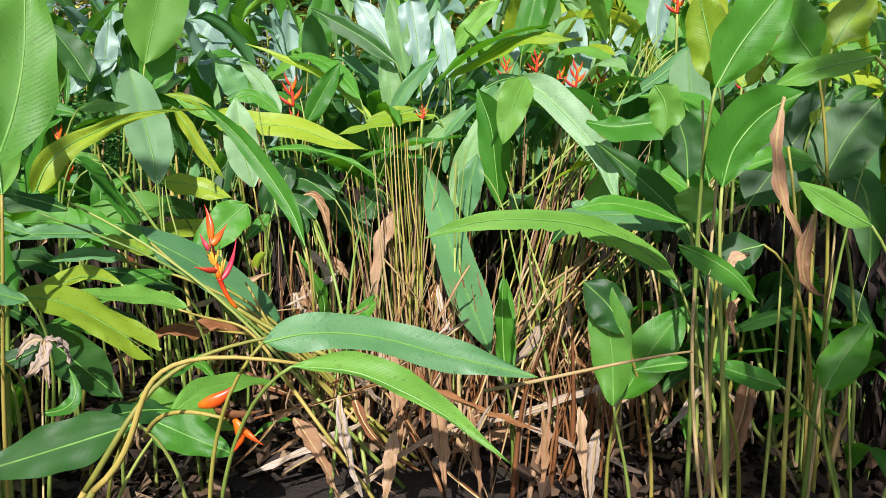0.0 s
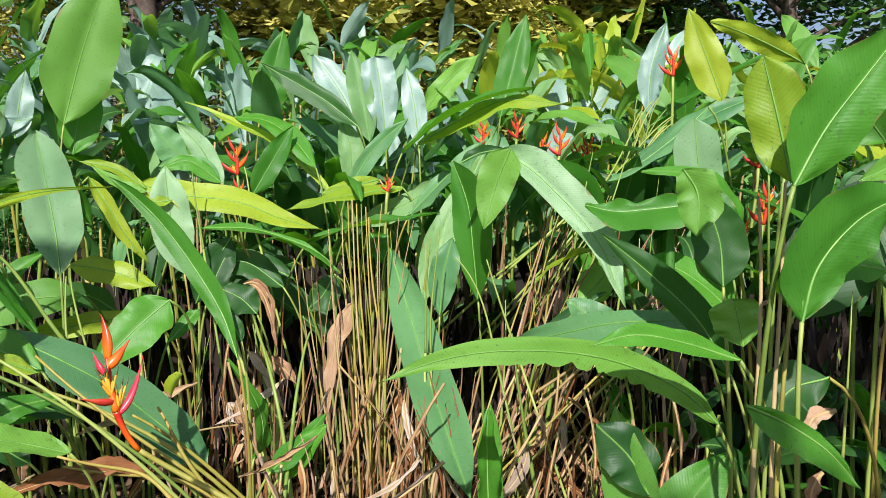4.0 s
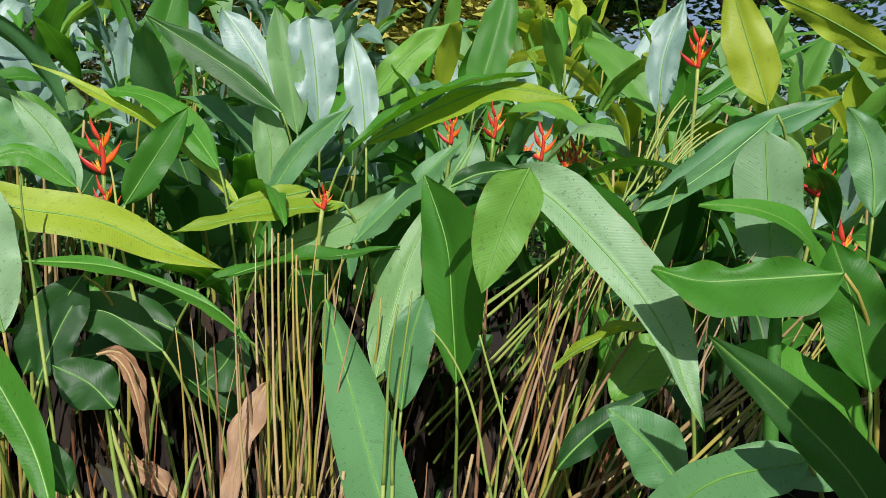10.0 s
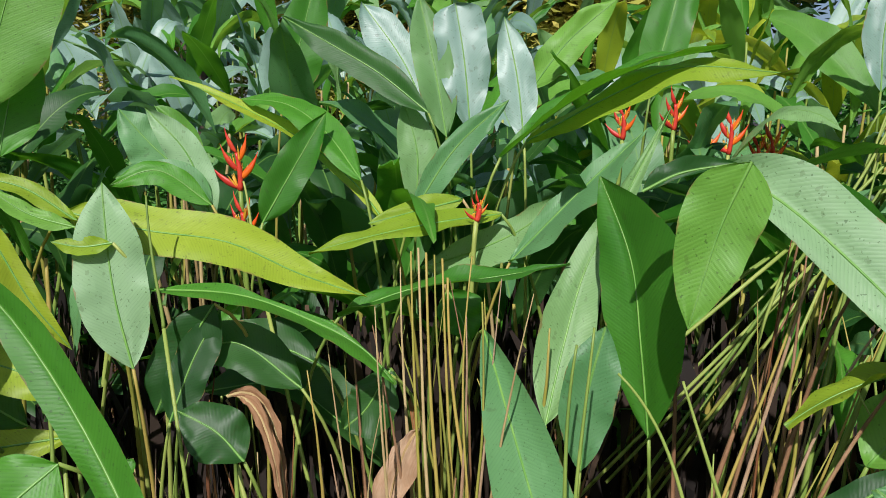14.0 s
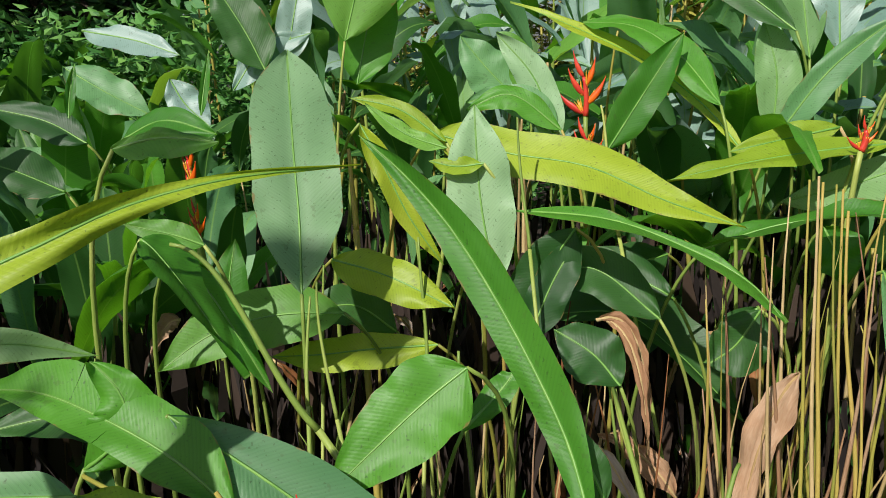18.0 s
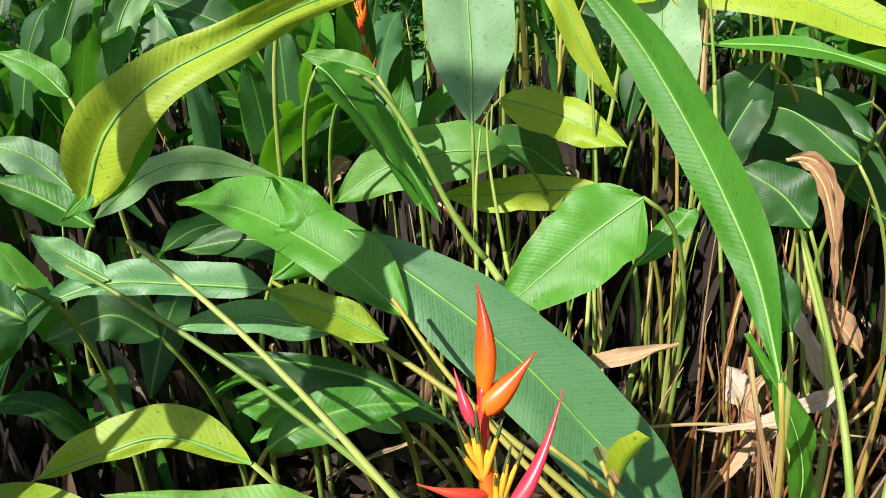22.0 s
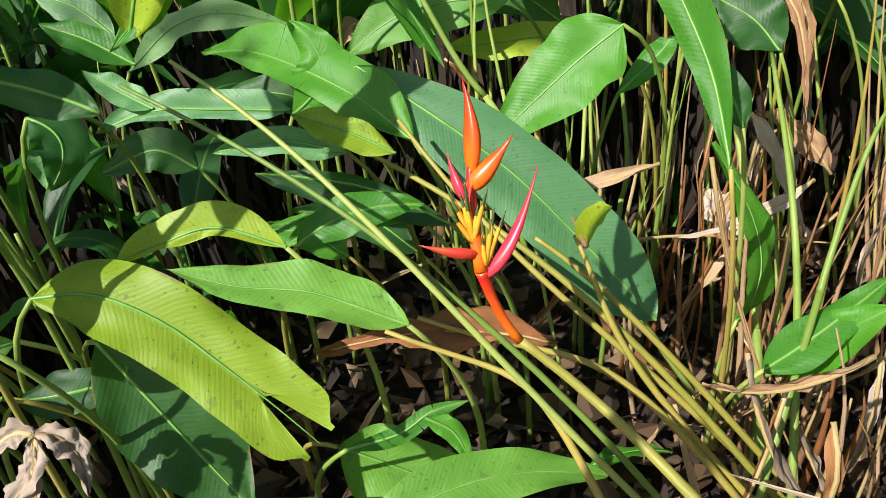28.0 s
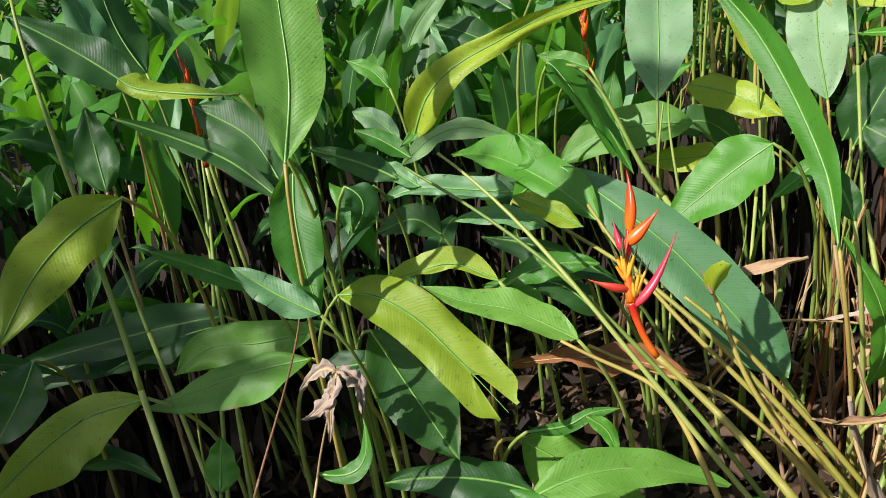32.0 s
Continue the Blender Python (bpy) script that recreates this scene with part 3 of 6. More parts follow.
frond('green', ((-1.149, 1.871, 1.018), (-1.118, 1.838, 0.940), (-1.071, 1.812, 0.856), (-1.018, 1.796, 0.779)), 0.048, 0.050, (0.70, -0.45, 0.55), (22, 22), ub=0.45, ut=0.45, te=1.7, rings=40, ripple=0.008)
frond('lime2', ((-1.033, 1.794, 1.049), (-1.063, 1.845, 1.166), (-1.113, 1.882, 1.297), (-1.168, 1.924, 1.448)), 0.069, 0.067, (0.80, -0.43, 0.42), (14, 14), ub=0.45, ut=0.5, rings=40)
frond('lime2', ((-1.122, 1.815, 0.651), (-1.205, 1.726, 0.635), (-1.270, 1.649, 0.611), (-1.352, 1.552, 0.580)), 0.063, 0.032, (0.39, -0.56, 0.73), (10, 15), ub=0.25, ut=0.4, rings=36)
frond('lime2', ((-1.209, 1.889, 0.657), (-1.296, 1.796, 0.639), (-1.373, 1.723, 0.636), (-1.418, 1.649, 0.589)), 0.052, 0.047, (0.46, -0.60, 0.65), (10, 20))
frond('dark', ((-1.275, 1.906, 0.910), (-1.388, 1.865, 0.992), (-1.480, 1.795, 1.053), (-1.550, 1.703, 1.112)), 0.026, 0.023, (0.76, -0.37, 0.53), (15, 35))
frond('dark', ((-1.393, 1.968, 0.916), (-1.478, 1.957, 1.016), (-1.600, 1.896, 1.094)), 0.072, 0.065, (0.65, -0.52, 0.55), (10, 10))
frond('lime', ((-1.081, 1.764, 1.164), (-1.149, 1.706, 1.175), (-1.214, 1.656, 1.190), (-1.247, 1.638, 1.209)), 0.015, 0.030, (0.58, -0.50, 0.65), (10, -20), ub=0.7, ut=0.85, te=2.5)
frond('lime', ((-1.304, 1.610, 1.005), (-1.308, 1.518, 0.969), (-1.295, 1.437, 0.919), (-1.267, 1.348, 0.830)), 0.060, 0.053, (0.83, -0.22, 0.51), (10, 10), ub=0.3)
frond('lime', ((-1.302, 1.557, 0.623), (-1.379, 1.456, 0.599), (-1.383, 1.356, 0.564), (-1.327, 1.253, 0.541)), 0.080, 0.040, (0.70, -0.02, 0.71), (10, 12), ub=0.3)
frond('blue', ((-0.993, 1.783, 0.792), (-1.058, 1.746, 0.827), (-1.138, 1.706, 0.876)), 0.031, 0.027, (0.61, -0.38, 0.70), (15, 15), tears=((0.5, 1), (0.65, 1), (0.8, 1), (0.7, -1)))
frond('lime2', ((0.609, 1.957, 0.802), (0.535, 1.943, 0.870), (0.433, 1.922, 0.926), (0.310, 1.895, 0.964), (0.156, 1.858, 0.979), (0.037, 1.828, 0.967), (-0.058, 1.803, 0.936)), 0.029, 0.028, (0.29, -0.75, 0.59), (-10, 25), ub=0.25, ut=0.6, te=1.5, teeth=0.5, rings=70, halves=6)
frond('green', ((0.574, 1.797, 0.979), (0.468, 1.785, 1.014), (0.380, 1.773, 1.031), (0.300, 1.757, 1.017)), 0.028, 0.022, (0.13, -0.72, 0.68), (20, 25))
frond('blue', ((0.737, 2.519, 0.879), (0.528, 2.427, 0.894), (0.351, 2.269, 0.905), (0.202, 2.086, 0.929)), 0.054, 0.039, (0.43, -0.32, 0.84), (10, 20), ub=0.2, ut=0.45, rings=40)
frond('dark', ((0.799, 2.340, 0.778), (0.717, 2.365, 0.913), (0.596, 2.387, 1.028), (0.468, 2.410, 1.130)), 0.036, 0.052, (-0.12, -0.99, 0.07), (15, 25), ub=0.3, rings=36)
frond('green', ((0.817, 2.602, 1.191), (0.666, 2.627, 1.170), (0.570, 2.643, 1.161), (0.487, 2.660, 1.177)), 0.089, 0.033, (-0.08, -0.61, 0.79), (12, 40), ub=0.2, ut=0.55, rings=36)
frond('green', ((0.227, 3.053, 0.815), (0.209, 3.075, 0.985), (0.191, 3.114, 1.137), (0.140, 3.182, 1.284)), 0.069, 0.131, (-0.74, -0.67, 0.07), (20, 20), ub=0.5, ut=0.6, te=1.8, rings=40, ripple=0.006)
frond('lime2', ((0.294, 2.823, 1.333), (0.257, 2.832, 1.229), (0.217, 2.814, 1.088)), 0.055, 0.062, (-0.17, -0.98, 0.08), (15, 15), ub=0.2, ut=0.5, bare=True, ripple=0.006)
frond('dark', ((0.149, 2.851, 1.286), (0.202, 2.844, 1.314), (0.277, 2.827, 1.330)), 0.023, 0.008, (-0.26, -0.93, 0.24), (20, 30), bare=True)
frond('pale', ((0.049, 3.154, 0.795), (0.087, 3.231, 0.931), (0.139, 3.304, 1.087), (0.228, 3.363, 1.237), (0.327, 3.426, 1.422)), 0.060, 0.062, (-0.07, -0.90, 0.42), (18, 18), ub=0.25, ut=0.3, te=0.9, rings=44)
frond('blue', ((0.095, 2.987, 0.783), (0.105, 3.006, 0.910), (0.135, 3.022, 1.037)), 0.048, 0.051, (-0.16, -0.97, 0.16), (15, 15), ub=0.45, ut=0.6, te=2.0)
frond('pale', ((-0.230, 3.615, 1.016), (-0.080, 3.598, 1.071), (0.033, 3.587, 1.132), (0.109, 3.584, 1.206)), 0.043, 0.069, (-0.32, -0.87, 0.37), (12, 20))
frond('blue', ((-0.011, 3.512, 1.054), (0.138, 3.511, 1.215), (0.294, 3.510, 1.370)), 0.034, 0.102, (-0.56, -0.64, 0.53), (20, 30))
frond('lime', ((-0.311, 3.627, 1.114), (-0.425, 3.710, 1.233), (-0.590, 3.807, 1.340), (-0.806, 3.902, 1.435), (-0.976, 3.932, 1.499)), 0.038, 0.027, (0.24, -0.44, 0.87), (20, 30), ub=0.4)
frond('green', ((-0.378, 3.604, 1.236), (-0.482, 3.713, 1.347), (-0.603, 3.803, 1.420), (-0.757, 3.888, 1.437)), 0.052, 0.043, (-0.04, -0.51, 0.86), (15, 20))
frond('green', ((-0.038, 3.556, 1.297), (0.104, 3.550, 1.416), (0.280, 3.532, 1.509), (0.471, 3.505, 1.554)), 0.042, 0.112, (-0.37, -0.35, 0.86), (20, 35))
frond('lime', ((0.025, 3.599, 1.334), (0.229, 3.548, 1.451), (0.377, 3.514, 1.508), (0.607, 3.471, 1.490)), 0.044, 0.054, (-0.17, -0.35, 0.92), (20, -20))
frond('dark', ((-0.224, 3.782, 1.402), (-0.358, 3.824, 1.505), (-0.499, 3.864, 1.586), (-0.641, 3.903, 1.664)), 0.051, 0.046, (-0.05, -0.93, 0.37), (15, 25))
frond('waxy', ((-0.231, 3.969, 1.373), (-0.312, 4.014, 1.550), (-0.440, 4.066, 1.723)), 0.067, 0.061, (0.03, -0.96, 0.28), (12, 12), ub=0.4, ut=0.7, te=2.2)
frond('pale', ((-0.180, 3.903, 1.336), (-0.215, 3.939, 1.520), (-0.266, 3.985, 1.736)), 0.060, 0.056, (0.06, -0.98, 0.21), (20, 20), ub=0.4, ut=0.6)
frond('waxy', ((-0.113, 3.906, 1.355), (-0.132, 3.940, 1.541), (-0.161, 3.974, 1.709)), 0.074, 0.073, (0.03, -0.98, 0.19), (12, 12), ub=0.5, ut=0.85, te=4)
frond('waxy', ((0.031, 3.771, 1.319), (0.010, 3.805, 1.496), (-0.027, 3.839, 1.657)), 0.051, 0.050, (-0.03, -0.98, 0.19), (15, 15), ub=0.4)
frond('green', ((0.389, 3.943, 1.449), (0.441, 3.969, 1.663), (0.501, 3.999, 1.904)), 0.067, 0.068, (-0.18, -0.97, 0.16), (15, 15), ub=0.35)
frond('lime2', ((0.055, 3.932, 1.471), (0.158, 3.937, 1.605), (0.295, 3.932, 1.724)), 0.048, 0.056, (-0.20, -0.96, 0.19), (15, 15))
frond('blue', ((-0.262, 3.694, 1.137), (-0.149, 3.703, 1.313), (-0.014, 3.698, 1.438)), 0.034, 0.043, (-0.13, -0.98, 0.12), (20, 20))
frond('pale', ((-0.258, 3.795, 1.132), (-0.256, 3.821, 1.295), (-0.297, 3.852, 1.433)), 0.055, 0.058, (0.10, -0.98, 0.20), (15, 15), ub=0.5)
frond('waxy', ((1.099, 4.095, 1.477), (1.111, 4.127, 1.687), (1.177, 4.153, 1.906)), 0.062, 0.063, (-0.40, -0.90, 0.19), (20, 20), ub=0.4, ripple=0.02)
frond('yellow', ((1.274, 3.680, 1.522), (1.214, 3.720, 1.693), (1.140, 3.768, 1.905)), 0.080, 0.072, (-0.46, -0.89, 0.04), (12, 12), ub=0.3)
frond('green', ((1.100, 4.085, 1.425), (1.254, 4.074, 1.527), (1.434, 4.062, 1.649), (1.721, 4.038, 1.820)), 0.056, 0.099, (-0.52, -0.32, 0.79), (20, 30))
frond('blue', ((0.777, 3.369, 1.211), (1.061, 3.408, 1.422), (1.314, 3.382, 1.544)), 0.054, 0.072, (-0.43, -0.55, 0.71), (15, 20))
frond('green', ((-0.635, 3.633, 1.122), (-0.559, 3.649, 1.256), (-0.474, 3.665, 1.402)), 0.050, 0.050, (0.12, -0.99, 0.04), (15, 20))
frond('sage', ((-1.062, 2.862, 0.932), (-1.101, 2.931, 1.056), (-1.157, 3.015, 1.180), (-1.258, 3.175, 1.361)), 0.085, 0.087, (0.38, -0.62, 0.69), (14, 14), ub=0.42, ut=0.72, te=2.6, rings=40)
frond('sage', ((-0.785, 3.186, 0.881), (-0.821, 3.207, 1.003), (-0.842, 3.227, 1.108), (-0.861, 3.257, 1.254)), 0.071, 0.070, (0.31, -0.92, 0.24), (14, 14), ub=0.35, ut=0.6, te=2.2)
frond('sage', ((1.000, 3.107, 1.089), (0.993, 3.126, 1.196), (0.983, 3.146, 1.303), (0.971, 3.170, 1.438)), 0.079, 0.081, (-0.54, -0.84, 0.10), (10, 10), ub=0.3, ut=0.74, te=2.6, rings=36, ripple=0.006)
frond('lime', ((-1.147, 2.145, 0.993), (-1.112, 2.165, 1.076), (-1.067, 2.206, 1.130), (-1.007, 2.269, 1.167), (-0.953, 2.341, 1.199), (-0.879, 2.439, 1.219), (-0.785, 2.564, 1.220)), 0.036, 0.047, (0.66, -0.70, 0.29), (15, 30), ub=0.14, ut=0.2, te=0.95, rings=46, ripple=0.022, bare=True)
frond('sage', ((0.266, 2.897, 1.323), (0.356, 2.870, 1.273), (0.438, 2.828, 1.198), (0.520, 2.770, 1.106), (0.566, 2.722, 1.029), (0.588, 2.680, 0.953), (0.612, 2.637, 0.882)), 0.072, 0.046, (-0.28, -0.89, 0.35), (15, 30), ub=0.2, ut=0.45, te=1.2, rings=56, halves=6, bare=True)
frond('lime', ((-1.095, 1.881, 0.765), (-1.038, 1.922, 0.762), (-0.964, 1.952, 0.726), (-0.894, 1.968, 0.674), (-0.831, 1.980, 0.624), (-0.778, 1.989, 0.579)), 0.053, 0.052, (0.60, -0.46, 0.66), (12, 14), ub=0.3, ut=0.85, te=3, notch=1.0, rings=44, halves=8)
frond('blue', ((-0.364, 1.486, 0.790), (-0.269, 1.515, 0.801), (-0.143, 1.545, 0.783), (0.010, 1.549, 0.740), (0.122, 1.553, 0.711), (0.204, 1.555, 0.689)), 0.044, 0.039, (0.20, -0.72, 0.66), (8, 10), ub=0.14, ut=0.5, te=1.6, rings=46, ripple=0.01)
frond('lime2', ((-0.289, 1.401, 0.772), (-0.167, 1.379, 0.769), (-0.067, 1.353, 0.736), (0.001, 1.332, 0.704), (0.057, 1.306, 0.671), (0.122, 1.278, 0.632)), 0.046, 0.016, (-0.00, -0.81, 0.58), (-15, 45), ub=0.18, ut=0.35, te=1.1, rings=40)
frond('blue', ((-0.075, 3.207, 0.972), (0.000, 2.973, 0.775), (0.065, 2.740, 0.615), (0.118, 2.517, 0.514), (0.155, 2.337, 0.453)), 0.079, 0.080, (-0.23, -0.53, 0.82), (28, 34), ub=0.35, ut=0.6, te=1.8, rings=50, halves=6)
frond('green', ((0.203, 2.287, 0.372), (0.198, 2.316, 0.527), (0.198, 2.350, 0.708)), 0.032, 0.032, (-0.13, -0.97, 0.18), (10, 10), ub=0.4, ut=0.6)
frond('green', ((0.569, 1.646, 1.294), (0.615, 1.657, 1.377), (0.673, 1.666, 1.454), (0.746, 1.677, 1.548)), 0.068, 0.056, (0.07, -1.00, 0.06), (14, 14), ub=0.35, ut=0.45, rings=36, foot=(0.66, 1.9, 0.0))
frond('lime', ((0.596, 1.706, 1.295), (0.576, 1.723, 1.389), (0.551, 1.742, 1.494)), 0.045, 0.047, (-0.58, -0.81, 0.01), (10, 10), ub=0.4, ut=0.7, te=2.4, bare=True)
frond('green', ((0.598, 1.646, 1.085), (0.623, 1.659, 1.168), (0.685, 1.667, 1.241), (0.765, 1.669, 1.286)), 0.075, 0.053, (0.12, -0.99, -0.06), (16, 16), ub=0.35, ut=0.5, rings=36, foot=(0.7, 1.72, 0.0))
frond('lime2', ((0.597, 1.649, 1.100), (0.580, 1.658, 1.145), (0.595, 1.665, 1.195)), 0.016, 0.014, (-0.44, -0.89, 0.14), (10, 10), bare=True)
frond('lime2', ((0.702, 2.072, 0.930), (0.694, 2.080, 0.975), (0.681, 2.090, 1.030)), 0.056, 0.048, (-0.30, -0.95, 0.11), (10, 10), ub=0.5, ut=0.8, te=3, bare=True)
frond('lime2', ((0.564, 2.108, 1.302), (0.594, 2.095, 1.247), (0.591, 2.078, 1.162)), 0.048, 0.044, (-0.58, -0.81, 0.06), (10, 15), ub=0.3, ut=0.6, te=2.2, bare=True)
frond('green', ((0.896, 2.591, 0.980), (0.856, 2.618, 1.132), (0.810, 2.640, 1.246)), 0.060, 0.058, (-0.29, -0.95, 0.08), (10, 10))
frond('lime2', ((0.458, 1.942, 0.457), (0.451, 1.972, 0.614), (0.417, 2.012, 0.822)), 0.056, 0.056, (-0.37, -0.92, 0.14), (12, 12), ub=0.4, ut=0.6)
frond('dark', ((0.480, 1.966, 0.651), (0.444, 1.980, 0.721), (0.374, 1.995, 0.788)), 0.058, 0.057, (0.06, -0.97, 0.25), (10, 10), ub=0.4, ut=0.6)
frond('green', ((0.490, 1.993, 0.452), (0.563, 2.009, 0.577), (0.668, 2.025, 0.718)), 0.065, 0.068, (-0.45, -0.80, 0.40), (10, 10), ub=0.4)
frond('lime2', ((0.970, 1.783, 1.363), (0.839, 1.778, 1.333), (0.739, 1.770, 1.295)), 0.031, 0.029, (-0.09, -0.87, 0.48), (15, 30))
frond('green', ((0.496, 1.597, 0.970), (0.557, 1.589, 0.943), (0.616, 1.579, 0.905), (0.665, 1.567, 0.851)), 0.015, 0.035, (0.02, -0.97, 0.25), (20, 20), ub=0.3, bare=True, tears=((0.4, -1),))
frond('green', ((0.600, 1.768, 0.645), (0.530, 1.767, 0.637), (0.459, 1.765, 0.625)), 0.021, 0.020, (-0.08, -0.75, 0.66), (20, 20))
frond('green', ((0.841, 1.802, 0.568), (0.749, 1.808, 0.596), (0.659, 1.815, 0.624)), 0.033, 0.030, (0.11, -0.82, 0.55), (20, 20))
frond('green', ((0.920, 1.753, 0.578), (0.965, 1.768, 0.654), (1.035, 1.786, 0.741)), 0.046, 0.053, (-0.49, -0.72, 0.49), (15, 15))
frond('dark', ((0.839, 1.979, 0.891), (0.750, 1.978, 0.852), (0.712, 1.958, 0.712)), 0.054, 0.052, (-0.46, -0.78, 0.42), (10, 10))
frond('dark', ((0.686, 2.157, 1.042), (0.678, 2.178, 1.145), (0.640, 2.200, 1.247)), 0.059, 0.058, (-0.27, -0.95, 0.14), (10, 10))
frond('dark', ((0.892, 2.240, 0.953), (1.018, 2.274, 1.123), (1.143, 2.309, 1.293)), 0.106, 0.102, (-0.31, -0.86, 0.41), (10, 10))
frond('dark', ((1.035, 2.103, 1.035), (1.108, 2.129, 1.164), (1.196, 2.150, 1.264)), 0.082, 0.085, (-0.39, -0.81, 0.44), (10, 10))
frond('green', ((0.995, 2.065, 1.097), (0.895, 2.068, 1.108), (0.795, 2.062, 1.080)), 0.044, 0.036, (-0.04, -0.82, 0.57), (15, 15))
frond('lime2', ((1.006, 1.784, 0.977), (0.918, 1.795, 1.025), (0.831, 1.807, 1.080)), 0.036, 0.028, (0.03, -0.97, 0.25), (15, 15))
frond('green', ((0.969, 2.069, 1.361), (0.914, 2.086, 1.442), (0.872, 2.109, 1.551)), 0.075, 0.069, (-0.32, -0.95, 0.04), (10, 10))
frond('lime', ((1.064, 2.179, 1.400), (1.115, 2.195, 1.479), (1.181, 2.210, 1.551)), 0.056, 0.058, (-0.32, -0.85, 0.42), (10, 10))
frond('lime', ((0.856, 2.259, 1.292), (0.879, 2.272, 1.352), (0.932, 2.280, 1.394)), 0.041, 0.043, (-0.28, -0.88, 0.39), (10, 10))
frond('lime', ((1.056, 2.236, 1.187), (1.086, 2.241, 1.210), (1.163, 2.242, 1.217)), 0.028, 0.030, (-0.08, -0.89, 0.45), (10, 10))
frond('lime', ((-0.918, 3.179, 0.735), (-1.062, 3.126, 0.725), (-1.158, 3.096, 0.712), (-1.279, 3.064, 0.702)), 0.048, 0.039, (0.13, -0.71, 0.69), (10, 25))
frond('lime2', ((-1.082, 3.058, 0.830), (-1.208, 3.000, 0.830), (-1.323, 2.934, 0.798), (-1.411, 2.864, 0.728)), 0.067, 0.064, (0.31, -0.82, 0.49), (10, 12), ub=0.25)
frond('lime', ((-1.154, 3.146, 0.918), (-1.006, 3.122, 0.899), (-0.854, 3.114, 0.846)), 0.046, 0.054, (0.07, -0.76, 0.64), (10, 12))
frond('green', ((-1.292, 2.814, 0.998), (-1.216, 2.823, 0.902), (-1.114, 2.826, 0.744)), 0.026, 0.034, (0.58, -0.73, 0.37), (25, 25))
frond('dark', ((-2.255, 2.752, 0.843), (-2.231, 2.839, 1.038), (-2.190, 2.946, 1.259)), 0.070, 0.063, (0.79, -0.59, 0.15), (20, 20))
frond('pale', ((-2.163, 2.906, 0.942), (-2.140, 2.987, 1.121), (-2.024, 3.121, 1.293)), 0.037, 0.048, (0.72, -0.68, 0.13), (20, 20))
frond('dark', ((-2.315, 2.910, 0.868), (-2.285, 2.976, 0.998), (-2.251, 3.031, 1.091)), 0.059, 0.061, (0.75, -0.65, 0.14), (12, 12))
frond('dark', ((-1.946, 3.189, 1.018), (-2.058, 3.142, 1.075), (-2.166, 3.092, 1.116)), 0.061, 0.063, (0.53, -0.62, 0.58), (12, 12))
frond('green', ((-1.587, 2.429, 1.029), (-1.638, 2.416, 1.076), (-1.707, 2.386, 1.108)), 0.026, 0.023, (0.59, -0.56, 0.58), (15, 15))
frond('lime2', ((-1.207, 2.593, 1.222), (-1.143, 2.619, 1.238), (-1.054, 2.642, 1.233)), 0.016, 0.040, (0.22, -0.80, 0.56), (10, 20))
frond('lime2', ((-1.253, 2.841, 1.014), (-1.308, 2.818, 1.036), (-1.386, 2.784, 1.056)), 0.026, 0.027, (0.47, -0.66, 0.59), (10, 20))
frond('green', ((-1.260, 2.221, 0.926), (-1.328, 2.195, 0.967), (-1.388, 2.168, 0.991)), 0.026, 0.025, (0.55, -0.43, 0.72), (12, 12), bare=True)
frond('sage', ((-1.333, 2.249, 0.955), (-1.389, 2.233, 1.001), (-1.444, 2.207, 1.022)), 0.033, 0.026, (0.58, -0.43, 0.69), (12, 12), bare=True)
frond('yellow', ((-1.093, 3.181, 1.213), (-1.034, 3.172, 1.124), (-0.975, 3.168, 1.019), (-0.903, 3.177, 0.920)), 0.028, 0.030, (0.42, -0.87, 0.25), (25, 25), ub=0.3, ripple=0.015)
frond('lime', ((-0.940, 3.302, 1.165), (-1.048, 3.290, 1.237), (-1.162, 3.266, 1.263)), 0.024, 0.021, (0.37, -0.75, 0.55), (20, 20))
frond('lime2', ((-0.925, 3.262, 1.158), (-1.016, 3.245, 1.189), (-1.106, 3.236, 1.252)), 0.024, 0.019, (0.38, -0.78, 0.51), (20, 20))
frond('lime', ((-0.827, 3.219, 1.134), (-0.884, 3.202, 1.128), (-0.939, 3.190, 1.139)), 0.024, 0.019, (0.22, -0.76, 0.61), (20, 20))
frond('sage', ((-0.765, 3.636, 1.114), (-0.828, 3.660, 1.285), (-0.936, 3.661, 1.408)), 0.048, 0.046, (0.28, -0.93, 0.24), (20, 15))
frond('green', ((-0.736, 3.552, 1.175), (-0.858, 3.539, 1.258), (-0.963, 3.502, 1.224)), 0.041, 0.028, (0.29, -0.83, 0.48), (15, 20))
frond('green', ((-0.688, 4.081, 1.426), (-0.637, 4.101, 1.604), (-0.580, 4.128, 1.838)), 0.071, 0.081, (0.20, -0.98, 0.06), (15, 15), ub=0.35)
frond('lime2', ((-1.391, 3.699, 1.394), (-1.322, 3.738, 1.672), (-1.211, 3.783, 2.018)), 0.134, 0.136, (0.35, -0.94, 0.02), (14, 14), ub=0.35)
frond('green', ((-0.752, 3.399, 0.788), (-0.707, 3.456, 0.871), (-0.657, 3.515, 0.947)), 0.035, 0.040, (0.17, -0.84, 0.51), (15, 15))
frond('dark', ((-0.717, 3.191, 0.766), (-0.679, 3.230, 0.884), (-0.628, 3.270, 0.990)), 0.041, 0.049, (0.09, -0.95, 0.30), (15, 15))
frond('green', ((-0.814, 2.061, 0.486), (-0.762, 2.114, 0.493), (-0.733, 2.154, 0.512), (-0.696, 2.192, 0.517)), 0.012, 0.014, (0.30, -0.50, 0.81), (10, -20), tears=((0.5, -1), (0.7, 1)))
